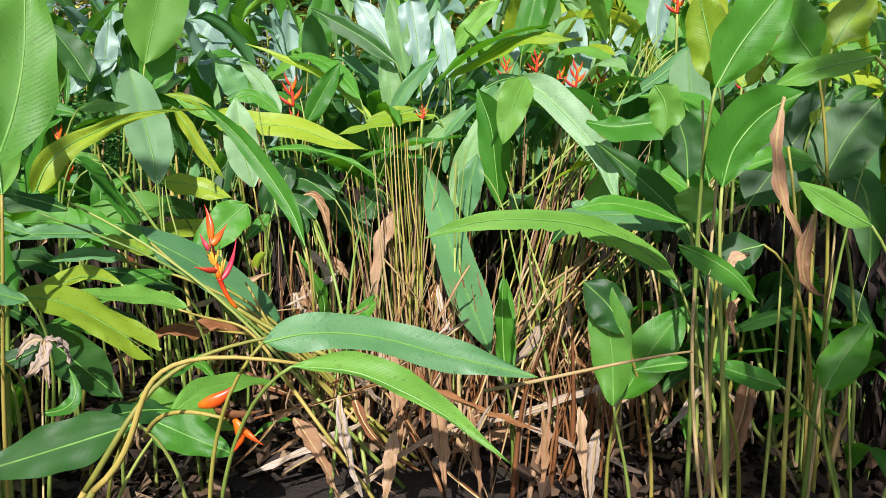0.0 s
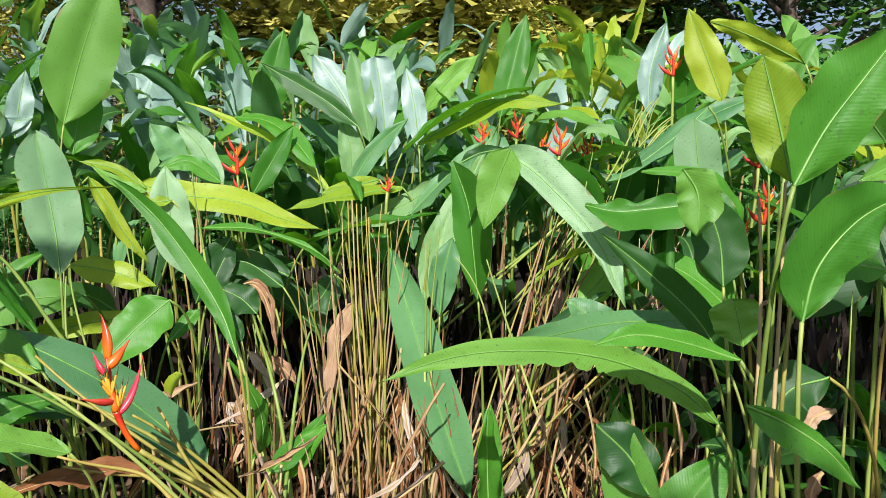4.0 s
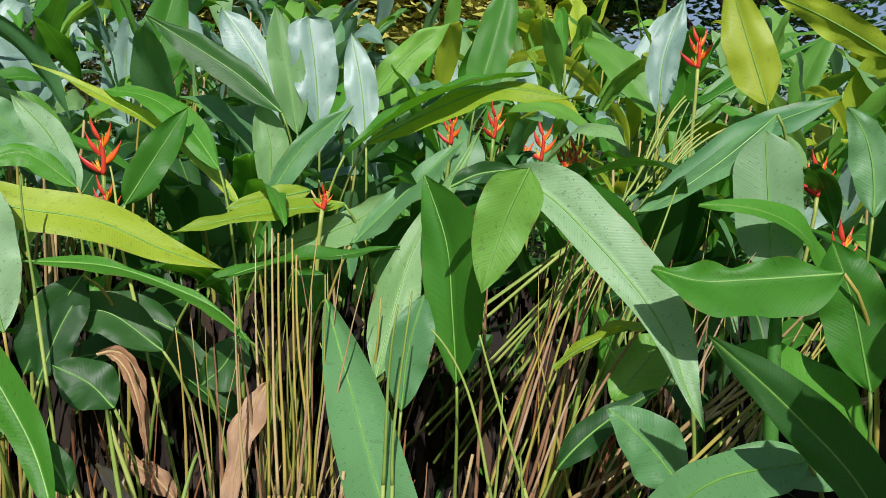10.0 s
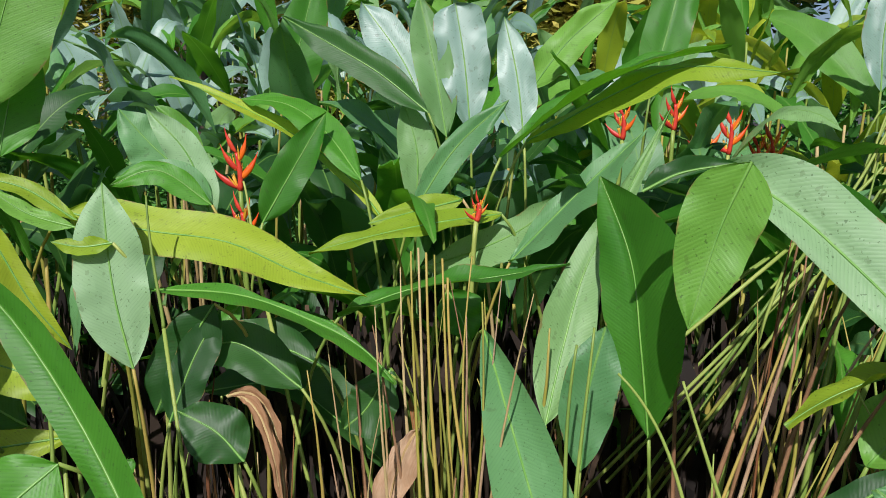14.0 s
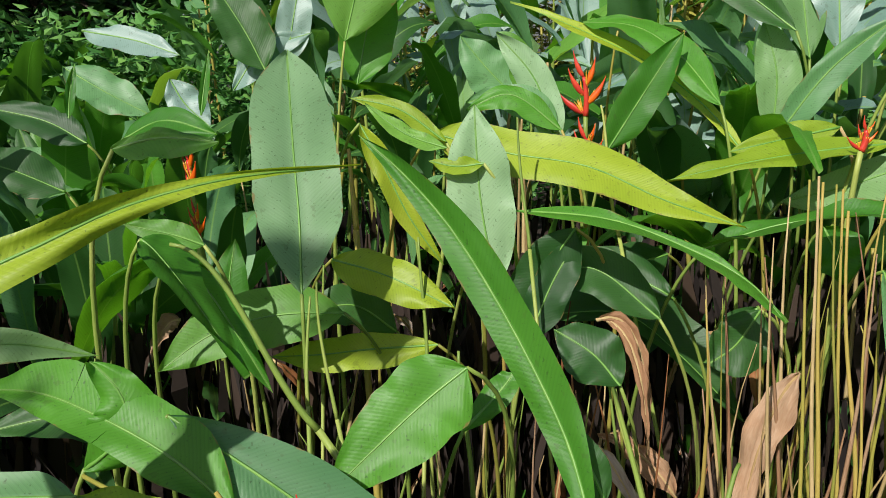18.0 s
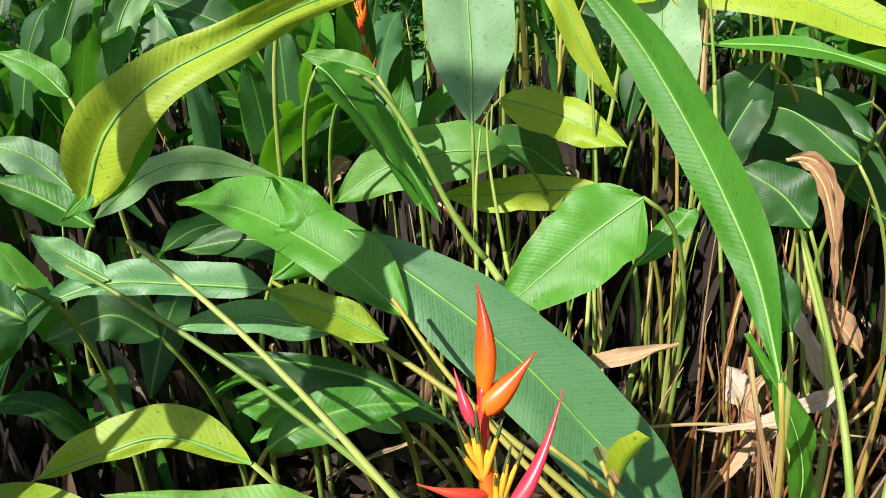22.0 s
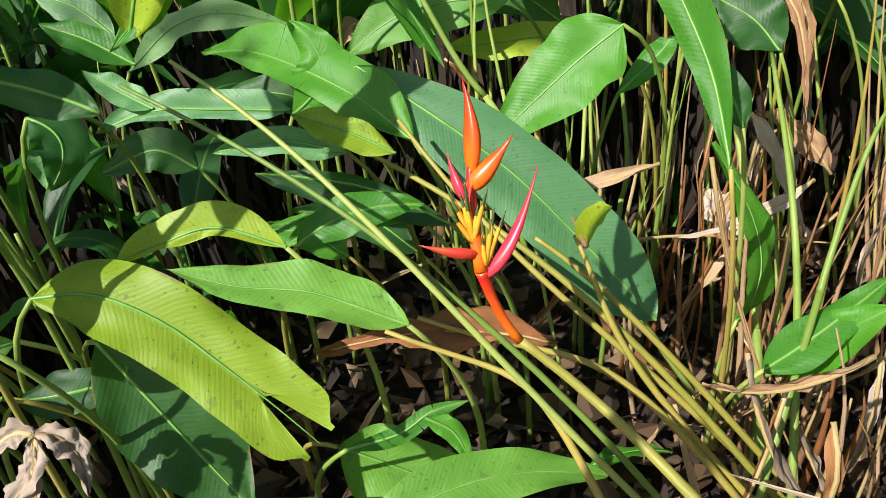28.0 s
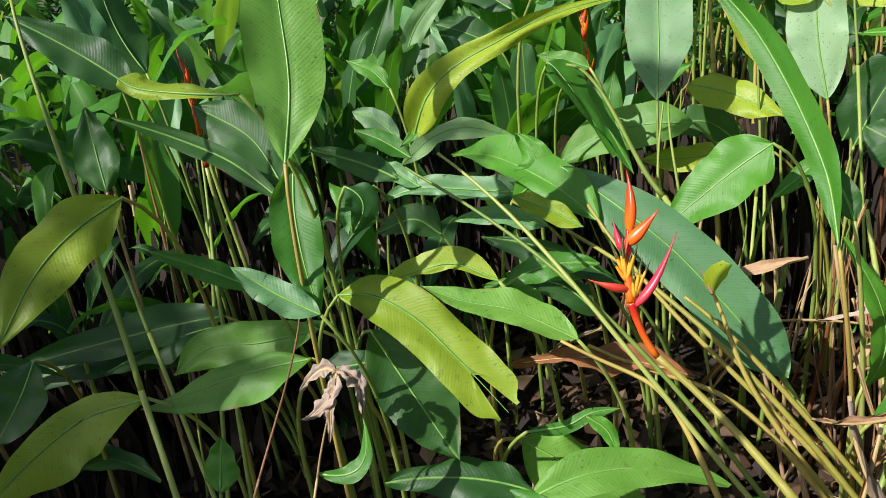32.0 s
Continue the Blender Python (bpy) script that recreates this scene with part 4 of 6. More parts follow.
frond('green', ((-0.737, 2.143, 0.509), (-0.704, 2.158, 0.485), (-0.677, 2.156, 0.444)), 0.016, 0.015, (0.66, -0.56, 0.51), (10, 10), bare=True, ripple=0.02)
frond('lime2', ((-0.891, 2.117, 0.405), (-0.798, 2.167, 0.349), (-0.643, 2.244, 0.248)), 0.057, 0.070, (0.62, -0.33, 0.71), (10, 12), ub=0.25, rings=36)
# mostly the shade-darkened kind, for the dim lower hedge
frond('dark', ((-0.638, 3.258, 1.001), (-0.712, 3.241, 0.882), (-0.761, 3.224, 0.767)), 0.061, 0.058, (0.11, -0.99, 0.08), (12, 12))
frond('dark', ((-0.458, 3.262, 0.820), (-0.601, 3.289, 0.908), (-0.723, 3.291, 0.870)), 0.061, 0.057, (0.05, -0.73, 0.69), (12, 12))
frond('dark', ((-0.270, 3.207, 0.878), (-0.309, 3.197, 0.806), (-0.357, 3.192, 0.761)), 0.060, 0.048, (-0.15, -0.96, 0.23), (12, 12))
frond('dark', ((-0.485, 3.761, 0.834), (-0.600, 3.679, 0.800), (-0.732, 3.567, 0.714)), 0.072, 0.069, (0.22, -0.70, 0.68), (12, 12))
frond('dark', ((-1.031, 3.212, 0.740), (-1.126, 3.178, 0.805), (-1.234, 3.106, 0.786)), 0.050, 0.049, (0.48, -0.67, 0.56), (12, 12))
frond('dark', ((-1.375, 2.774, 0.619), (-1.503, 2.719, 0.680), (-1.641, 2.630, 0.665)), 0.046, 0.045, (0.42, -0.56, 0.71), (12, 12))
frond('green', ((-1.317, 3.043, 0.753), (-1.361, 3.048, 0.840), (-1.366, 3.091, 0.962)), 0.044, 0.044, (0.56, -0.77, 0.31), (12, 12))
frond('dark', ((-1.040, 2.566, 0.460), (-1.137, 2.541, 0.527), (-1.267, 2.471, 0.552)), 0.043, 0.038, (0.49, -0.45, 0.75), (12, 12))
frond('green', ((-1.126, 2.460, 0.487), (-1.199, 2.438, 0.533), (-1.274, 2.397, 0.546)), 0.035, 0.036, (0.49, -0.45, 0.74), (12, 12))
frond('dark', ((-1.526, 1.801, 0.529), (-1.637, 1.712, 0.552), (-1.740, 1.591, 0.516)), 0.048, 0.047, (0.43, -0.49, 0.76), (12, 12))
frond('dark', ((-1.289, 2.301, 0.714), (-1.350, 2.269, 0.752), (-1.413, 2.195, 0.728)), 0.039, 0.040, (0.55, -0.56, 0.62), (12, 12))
frond('waxy', ((-2.148, 3.508, 1.431), (-1.979, 3.533, 1.402), (-1.841, 3.549, 1.360)), 0.038, 0.056, (0.25, -0.74, 0.62), (15, 15), bare=True)
frond('blue', ((-2.149, 3.424, 1.329), (-2.026, 3.452, 1.257), (-1.903, 3.481, 1.194)), 0.062, 0.064, (0.47, -0.68, 0.57), (12, 15), bare=True)
frond('waxy', ((-1.829, 3.482, 1.296), (-1.782, 3.481, 1.227), (-1.712, 3.491, 1.165)), 0.054, 0.047, (0.55, -0.71, 0.44), (15, 20), ub=0.4, ut=0.6, bare=True)
frond('waxy', ((-1.753, 3.664, 1.254), (-1.679, 3.724, 1.371), (-1.546, 3.788, 1.422)), 0.034, 0.056, (0.30, -0.91, 0.29), (20, 20), bare=True)
frond('waxy', ((-1.608, 3.741, 1.334), (-1.602, 3.775, 1.452), (-1.588, 3.824, 1.615)), 0.050, 0.055, (0.50, -0.84, 0.21), (15, 15), bare=True)
frond('green', ((-1.385, 3.754, 1.272), (-1.372, 3.797, 1.416), (-1.350, 3.857, 1.607)), 0.077, 0.087, (0.42, -0.88, 0.23), (15, 15), ub=0.35, ut=0.6, bare=True)
frond('dark', ((-1.638, 3.669, 1.315), (-1.709, 3.675, 1.435), (-1.813, 3.674, 1.580)), 0.072, 0.074, (0.52, -0.77, 0.36), (15, 15), bare=True)
frond('dark', ((-1.950, 3.282, 1.133), (-2.060, 3.256, 1.193), (-2.217, 3.207, 1.231)), 0.053, 0.047, (0.41, -0.68, 0.61), (15, 20), bare=True)
frond('green', ((-1.753, 3.197, 1.158), (-1.630, 3.209, 1.207), (-1.473, 3.200, 1.179)), 0.038, 0.042, (-0.03, -0.83, 0.56), (12, 20), bare=True)
frond('green', ((-1.576, 3.280, 1.215), (-1.574, 3.300, 1.289), (-1.571, 3.323, 1.367)), 0.014, 0.015, (0.59, -0.78, 0.20), (40, 40), bare=True)
frond('green', ((-1.920, 3.202, 1.207), (-1.923, 3.218, 1.269), (-1.918, 3.240, 1.342)), 0.016, 0.017, (0.70, -0.69, 0.18), (40, 40), bare=True)
stalk('straw', (-0.938, 1.688, 0.542), (-0.945, 1.710, 0.585), (-0.950, 1.733, 0.626), (-0.956, 1.764, 0.680), 0.0020)
stalk('green', (-1.161, 3.088, 0.622), (-1.169, 3.113, 0.731), (-1.175, 3.132, 0.816), (-1.179, 3.151, 0.901), 0.0035)
stalk('green', (-0.901, 3.058, 0.646), (-0.908, 3.087, 0.771), (-0.924, 3.108, 0.874), (-0.941, 3.131, 0.988), 0.0040)
stalk('green', (-0.718, 3.187, 0.967), (-0.728, 3.198, 1.024), (-0.746, 3.215, 1.115), (-0.762, 3.239, 1.229), 0.0035)
stalk('gold', (-1.182, 3.321, 0.945), (-1.191, 3.333, 1.004), (-1.201, 3.343, 1.057), (-1.214, 3.359, 1.136), 0.0070)
stalk('green', (-0.981, 2.827, 0.712), (-1.008, 2.844, 0.803), (-1.029, 2.861, 0.883), (-1.040, 2.880, 0.953), 0.0035)
stalk('green', (-1.029, 2.808, 0.740), (-1.037, 2.823, 0.795), (-1.043, 2.842, 0.854), (-1.047, 2.866, 0.928), 0.0035)
stalk('green', (-0.974, 3.241, 0.725), (-0.985, 3.261, 0.799), (-1.003, 3.282, 0.884), (-1.021, 3.302, 0.970), 0.0040)
stalk('green', (-0.568, 3.409, 0.954), (-0.595, 3.428, 1.054), (-0.611, 3.446, 1.155), (-0.629, 3.462, 1.242), 0.0040)
stalk('green', (-0.456, 2.941, 0.462), (-0.481, 2.966, 0.587), (-0.505, 2.988, 0.699), (-0.521, 3.005, 0.786), 0.0035)
stalk('green', (-0.758, 2.915, 0.470), (-0.756, 2.933, 0.568), (-0.780, 2.957, 0.690), (-0.800, 2.980, 0.811), 0.0050)
stalk('green', (0.747, 3.561, 1.166), (0.822, 3.568, 1.283), (0.884, 3.578, 1.411), (0.956, 3.584, 1.518), 0.0038)
stalk('green', (0.783, 3.605, 1.064), (0.835, 3.618, 1.197), (0.872, 3.635, 1.343), (0.921, 3.647, 1.467), 0.0033)
stalk('green', (0.802, 3.747, 1.129), (0.929, 3.744, 1.231), (1.042, 3.744, 1.344), (1.166, 3.740, 1.436), 0.0033)
stalk('green', (0.767, 3.566, 1.110), (0.860, 3.569, 1.215), (0.942, 3.575, 1.332), (1.033, 3.576, 1.428), 0.0039)
stalk('green', (0.910, 3.763, 1.096), (0.954, 3.776, 1.223), (0.982, 3.793, 1.363), (1.023, 3.805, 1.480), 0.0042)
stalk('gold', (0.949, 3.736, 1.063), (0.965, 3.756, 1.209), (0.965, 3.780, 1.368), (0.978, 3.799, 1.504), 0.0043)
stalk('green', (0.811, 3.600, 1.129), (0.887, 3.607, 1.247), (0.950, 3.618, 1.377), (1.023, 3.624, 1.485), 0.0034)
stalk('gold', (0.885, 3.671, 1.159), (0.941, 3.675, 1.240), (0.983, 3.683, 1.333), (1.036, 3.687, 1.406), 0.0037)
stalk('green', (0.827, 3.688, 1.049), (0.887, 3.702, 1.194), (0.933, 3.719, 1.352), (0.990, 3.731, 1.486), 0.0037)
stalk('green', (0.825, 3.765, 1.101), (0.925, 3.769, 1.220), (1.010, 3.777, 1.352), (1.107, 3.779, 1.461), 0.0032)
stalk('green', (0.731, 3.586, 1.149), (0.840, 3.586, 1.252), (0.937, 3.590, 1.367), (1.043, 3.589, 1.461), 0.0044)
stalk('green', (0.825, 3.730, 1.154), (0.900, 3.739, 1.281), (0.961, 3.751, 1.420), (1.034, 3.758, 1.537), 0.0044)
stalk('green', (0.793, 3.762, 1.118), (0.928, 3.758, 1.226), (1.050, 3.759, 1.346), (1.183, 3.755, 1.444), 0.0043)
stalk('green', (0.825, 3.580, 1.169), (0.895, 3.582, 1.253), (0.950, 3.588, 1.347), (1.017, 3.590, 1.422), 0.0036)
stalk('green', (0.894, 3.623, 1.138), (0.908, 3.641, 1.269), (0.907, 3.663, 1.412), (0.919, 3.680, 1.533), 0.0042)
stalk('green', (0.873, 3.559, 1.121), (0.913, 3.573, 1.250), (0.938, 3.591, 1.392), (0.976, 3.604, 1.512), 0.0031)
stalk('gold', (0.886, 2.913, 0.792), (0.940, 2.915, 0.854), (0.996, 2.917, 0.921), (1.050, 2.920, 0.991), 0.0034)
stalk('straw', (0.969, 2.958, 0.839), (0.990, 2.960, 0.873), (1.011, 2.963, 0.912), (1.031, 2.966, 0.954), 0.0033)
stalk('straw', (0.736, 2.868, 0.836), (0.803, 2.868, 0.903), (0.873, 2.869, 0.977), (0.941, 2.871, 1.052), 0.0043)
stalk('green', (0.912, 2.922, 0.802), (0.922, 2.931, 0.871), (0.933, 2.941, 0.946), (0.943, 2.951, 1.024), 0.0042)
stalk('straw', (0.832, 2.949, 0.823), (0.884, 2.947, 0.860), (0.937, 2.945, 0.901), (0.989, 2.945, 0.946), 0.0045)
stalk('gold', (0.741, 2.799, 0.809), (0.799, 2.800, 0.870), (0.859, 2.801, 0.938), (0.917, 2.803, 1.007), 0.0036)
stalk('green', (0.798, 2.875, 0.766), (0.855, 2.876, 0.827), (0.914, 2.877, 0.893), (0.971, 2.880, 0.962), 0.0040)
stalk('gold', (0.958, 2.991, 0.748), (1.004, 2.995, 0.818), (1.052, 3.000, 0.895), (1.098, 3.005, 0.974), 0.0042)
stalk('straw', (0.883, 3.053, 0.758), (0.952, 3.050, 0.805), (1.023, 3.048, 0.859), (1.092, 3.046, 0.915), 0.0040)
stalk('gold', (0.803, 3.023, 0.696), (0.876, 3.022, 0.762), (0.951, 3.022, 0.834), (1.023, 3.023, 0.908), 0.0043)
stalk('straw', (0.825, 2.846, 0.842), (0.861, 2.850, 0.901), (0.898, 2.855, 0.966), (0.933, 2.860, 1.034), 0.0030)
stalk('straw', (0.997, 3.021, 0.828), (1.038, 3.024, 0.887), (1.080, 3.028, 0.953), (1.120, 3.033, 1.021), 0.0038)
stalk('gold', (0.968, 2.991, 0.813), (1.003, 2.995, 0.870), (1.038, 2.999, 0.934), (1.073, 3.004, 1.000), 0.0037)
stalk('straw', (0.853, 2.949, 0.856), (0.886, 2.950, 0.893), (0.919, 2.952, 0.935), (0.952, 2.954, 0.980), 0.0034)
stalk('green', (0.044, 2.772, 0.716), (0.045, 2.791, 0.829), (0.047, 2.809, 0.941), (0.059, 2.827, 1.058), 0.0034)
stalk('green', (0.061, 2.769, 0.717), (0.060, 2.787, 0.820), (0.069, 2.804, 0.932), (0.084, 2.827, 1.085), 0.0032)
stalk('green', (0.335, 2.817, 0.685), (0.301, 2.840, 0.783), (0.269, 2.861, 0.878), (0.235, 2.885, 0.985), 0.0036)
stalk('green', (0.266, 2.829, 0.681), (0.246, 2.847, 0.769), (0.209, 2.873, 0.885), (0.137, 2.904, 0.989), 0.0034)
shoot('lime', (1.428, 3.327, 1.642), (1.249, 3.376, 1.741), (1.100, 3.413, 1.798), 0.098, -54)
shoot('green', (-0.155, 3.434, 0.999), (-0.124, 3.419, 0.942), (-0.101, 3.405, 0.887), 0.129, -40)
shoot('lime2', (0.545, 2.909, 0.839), (0.608, 2.911, 0.922), (0.663, 2.914, 0.997), 0.139, -38)
shoot('blue', (0.600, 2.669, 0.753), (0.532, 2.695, 0.834), (0.458, 2.718, 0.894), 0.140, 60)
shoot('dark', (0.403, 2.823, 0.719), (0.484, 2.823, 0.812), (0.601, 2.816, 0.896), 0.073, -40)
shoot('green', (0.957, 2.618, 0.820), (0.821, 2.666, 0.962), (0.666, 2.705, 1.025), 0.130, 37)
shoot('rolled', (0.736, 2.598, 0.770), (0.731, 2.635, 0.984), (0.737, 2.669, 1.193), 0.030, 35)
shoot('blue', (0.853, 2.535, 0.826), (0.693, 2.568, 0.849), (0.531, 2.588, 0.796), 0.092, 44)
shoot('lime', (0.616, 2.831, 1.034), (0.492, 2.848, 0.999), (0.386, 2.855, 0.927), 0.100, 1)
shoot('green', (-0.885, 2.372, 0.670), (-0.977, 2.319, 0.682), (-1.058, 2.245, 0.643), 0.060, 39)
shoot('dark', (-1.175, 1.844, 0.601), (-1.112, 1.893, 0.604), (-1.015, 1.927, 0.648), 0.069, -39)
shoot('dark', (-0.752, 2.007, 0.414), (-0.853, 1.930, 0.441), (-0.960, 1.828, 0.438), 0.094, 28)
shoot('dark', (-0.691, 1.621, 0.553), (-0.872, 1.609, 0.497), (-1.063, 1.597, 0.441), 0.142, 52)
shoot('green', (-0.806, 1.968, 0.410), (-0.701, 1.958, 0.364), (-0.575, 1.948, 0.314), 0.134, -38)
shoot('lime2', (-0.679, 1.168, 1.179), (-0.636, 1.199, 1.326), (-0.640, 1.235, 1.493), 0.122, -40)
shoot('green', (0.185, 2.172, 0.452), (0.177, 2.196, 0.606), (0.177, 2.216, 0.741), 0.080, -26)
shoot('green', (-0.368, 2.570, 0.408), (-0.302, 2.578, 0.486), (-0.232, 2.586, 0.564), 0.092, -56)
shoot('blue', (1.059, 3.269, 1.481), (0.872, 3.257, 1.320), (0.696, 3.252, 1.206), 0.130, 12)
shoot('green', (-1.297, 2.728, 1.047), (-1.228, 2.731, 0.983), (-1.097, 2.726, 0.817), 0.120, 9)
shoot('green', (-1.203, 2.463, 0.765), (-1.147, 2.498, 0.843), (-1.206, 2.500, 0.920), 0.110, -18)
shoot('lime', (-0.032, 3.566, 1.161), (-0.251, 3.500, 1.134), (-0.474, 3.426, 1.083), 0.100, 23)
shoot('lime', (-0.127, 3.601, 1.192), (-0.239, 3.564, 1.166), (-0.350, 3.527, 1.139), 0.072, 59)
shoot('blue', (-0.965, 3.914, 1.246), (-1.034, 3.911, 1.310), (-1.121, 3.911, 1.407), 0.177, 58)
shoot('lime2', (-0.903, 3.815, 1.205), (-0.912, 3.843, 1.330), (-0.987, 3.843, 1.415), 0.102, 39)
shoot('blue', (-0.762, 3.631, 1.165), (-0.866, 3.621, 1.242), (-0.991, 3.585, 1.234), 0.092, 66)
shoot('blue', (-2.106, 3.423, 1.119), (-2.271, 3.314, 1.033), (-2.398, 3.269, 1.093), 0.152, 65)
shoot('dark', (-0.460, 2.572, 0.804), (-0.487, 2.582, 0.854), (-0.527, 2.588, 0.910), 0.050, 40)
shoot('green', (-0.443, 2.621, 0.448), (-0.435, 2.687, 0.556), (-0.535, 2.709, 0.713), 0.090, -26)
shoot('green', (-0.374, 2.490, 0.467), (-0.316, 2.561, 0.506), (-0.243, 2.658, 0.568), 0.079, -16)
shoot('green', (-0.657, 2.515, 0.097), (-0.600, 2.571, 0.118), (-0.527, 2.617, 0.111), 0.060, 15)
shoot('green', (-0.734, 2.816, 0.736), (-0.683, 2.882, 0.796), (-0.673, 2.902, 0.820), 0.059, -29)
dry_leaf('dry', (-0.199, 3.125, 0.794), (-0.253, 3.107, 0.653), (-0.285, 3.069, 0.392), 0.112, 39)
dry_leaf('dry', (0.662, 1.526, 1.277), (0.651, 1.492, 1.118), (0.719, 1.463, 0.979), 0.055, -39)
dry_leaf('dry', (0.719, 1.479, 1.054), (0.697, 1.456, 0.947), (0.741, 1.446, 0.899), 0.046, -38)
dry_leaf('dry', (0.835, 1.980, 0.568), (0.789, 1.935, 0.359), (0.697, 1.904, 0.209), 0.113, 16)
dry_leaf('grey', (-0.964, 1.774, 0.696), (-0.987, 1.758, 0.698), (-1.005, 1.722, 0.668), 0.05, 41)
dry_leaf('grey', (-0.963, 1.775, 0.696), (-0.959, 1.750, 0.658), (-0.984, 1.708, 0.626), 0.066, 38)
dry_leaf('grey', (-0.963, 1.775, 0.696), (-0.929, 1.790, 0.681), (-0.905, 1.775, 0.636), 0.06, -3)
dry_leaf('grey', (-0.966, 1.772, 0.696), (-0.950, 1.745, 0.641), (-0.935, 1.723, 0.595), 0.034, 7)
dry_leaf('rust', (-0.632, 2.333, 0.537), (-0.773, 2.250, 0.570), (-0.914, 2.135, 0.561), 0.115, 34)
dry_leaf('dry', (-0.517, 2.884, 0.558), (-0.535, 2.828, 0.499), (-0.466, 2.820, 0.422), 0.045, -3)
dry_leaf('grey', (-0.529, 2.960, 0.673), (-0.464, 2.943, 0.587), (-0.395, 2.904, 0.467), 0.056, -31)
dry_leaf('dry', (-0.560, 3.082, 0.866), (-0.487, 3.107, 0.825), (-0.448, 3.065, 0.625), 0.049, -50)
dry_leaf('dry', (-0.542, 3.094, 0.864), (-0.482, 3.073, 0.799), (-0.448, 3.038, 0.630), 0.049, -24)
dry_leaf('dry', (0.992, 2.906, 0.732), (1.063, 2.904, 0.798), (1.171, 2.895, 0.866), 0.092, -33)
dry_leaf('dry', (-1.656, 3.229, 0.693), (-1.693, 3.202, 0.665), (-1.712, 3.167, 0.578), 0.088, 54)
dry_leaf('rust', (0.026, 2.849, 0.388), (-0.030, 2.844, 0.332), (-0.077, 2.838, 0.276), 0.090, 50)
dry_leaf('dry', (-0.390, 3.093, 0.511), (-0.471, 3.109, 0.591), (-0.552, 3.117, 0.610), 0.086, 49)
dry_leaf('grey', (-0.613, 2.999, 0.480), (-0.564, 2.988, 0.423), (-0.515, 2.974, 0.346), 0.104, -40)
dry_leaf('grey', (-1.880, 2.422, 0.605), (-1.712, 2.477, 0.453), (-1.605, 2.488, 0.322), 0.065, -27)
dry_leaf('dry', (-0.555, 2.830, 0.529), (-0.513, 2.826, 0.464), (-0.467, 2.838, 0.418), 0.061, -48)
dry_leaf('dry', (0.682, 1.677, 0.932), (0.642, 1.677, 0.912), (0.642, 1.671, 0.872), 0.042, 29)
dry_leaf('dry', (0.662, 1.664, 0.833), (0.642, 1.659, 0.793), (0.662, 1.650, 0.744), 0.042, -10)
shoot('dark', (-0.966, 1.964, 0.984), (-1.026, 1.930, 1.016), (-1.102, 1.879, 1.045), 0.051, 50, bare=True)
shoot('blue', (-1.247, 2.100, 0.897), (-1.260, 2.063, 0.859), (-1.261, 2.027, 0.808), 0.085, 39)
shoot('dark', (-1.520, 1.797, 0.610), (-1.606, 1.697, 0.583), (-1.694, 1.578, 0.529), 0.120, 14)
shoot('green', (-1.189, 1.605, 0.433), (-1.203, 1.624, 0.480), (-1.216, 1.643, 0.528), 0.077, -8)
shoot('green', (-0.942, 1.696, 0.544), (-0.893, 1.748, 0.553), (-0.911, 1.779, 0.624), 0.035, -30, bare=True)
shoot('blue', (1.170, 3.005, 1.254), (1.158, 3.032, 1.402), (1.102, 3.058, 1.502), 0.100, 70)
shoot('green', (-1.232, 1.787, 0.781), (-1.307, 1.722, 0.829), (-1.381, 1.655, 0.872), 0.052, 41)
shoot('dark', (-1.532, 1.830, 0.620), (-1.653, 1.671, 0.608), (-1.849, 1.398, 0.563), 0.111, 50)
shoot('dark', (-1.623, 1.751, 0.537), (-1.776, 1.562, 0.542), (-1.905, 1.357, 0.470), 0.114, 49)
shoot('dark', (-1.561, 1.432, 0.673), (-1.566, 1.377, 0.593), (-1.581, 1.318, 0.524), 0.121, 59)
shoot('dark', (-1.575, 1.773, 1.152), (-1.674, 1.703, 1.244), (-1.779, 1.620, 1.327), 0.112, 45)
shoot('blue', (-1.720, 1.787, 1.194), (-1.779, 1.772, 1.294), (-1.835, 1.774, 1.416), 0.092, 6)
shoot('dark', (-1.772, 1.876, 1.165), (-1.845, 1.854, 1.285), (-1.896, 1.866, 1.412), 0.126, 6)
shoot('dark', (-1.677, 1.691, 0.941), (-1.709, 1.700, 1.025), (-1.744, 1.713, 1.121), 0.106, 17)
shoot('lime2', (-0.757, 1.987, 0.400), (-0.656, 2.135, 0.436), (-0.524, 2.269, 0.382), 0.091, -34)
shoot('green', (-0.968, 2.191, 0.698), (-0.912, 2.260, 0.730), (-0.833, 2.323, 0.729), 0.068, -44)
shoot('dark', (-1.249, 2.031, 0.914), (-1.206, 2.041, 0.880), (-1.206, 2.004, 0.828), 0.083, 15)
dry_leaf('dry', (-0.162, 2.238, 0.527), (-0.144, 2.206, 0.376), (-0.127, 2.170, 0.207), 0.073, -2)
dry_leaf('dry', (-0.024, 2.163, 0.412), (-0.007, 2.131, 0.264), (0.010, 2.100, 0.115), 0.089, -6)
dry_leaf('dry', (-0.406, 1.959, 0.414), (-0.344, 1.939, 0.324), (-0.283, 1.914, 0.203), 0.081, -32)
dry_leaf('dry', (0.406, 2.152, 0.362), (0.414, 2.124, 0.231), (0.431, 2.089, 0.066), 0.071, -11)
dry_leaf('grey', (0.444, 2.045, 0.340), (0.428, 2.025, 0.246), (0.420, 1.998, 0.120), 0.068, -5)
dry_leaf('rust', (-0.079, 2.319, 0.424), (-0.070, 2.300, 0.336), (-0.061, 2.277, 0.231), 0.076, -1)
dry_leaf('dry', (0.077, 2.152, 0.362), (0.094, 2.124, 0.231), (0.111, 2.096, 0.099), 0.071, -11)
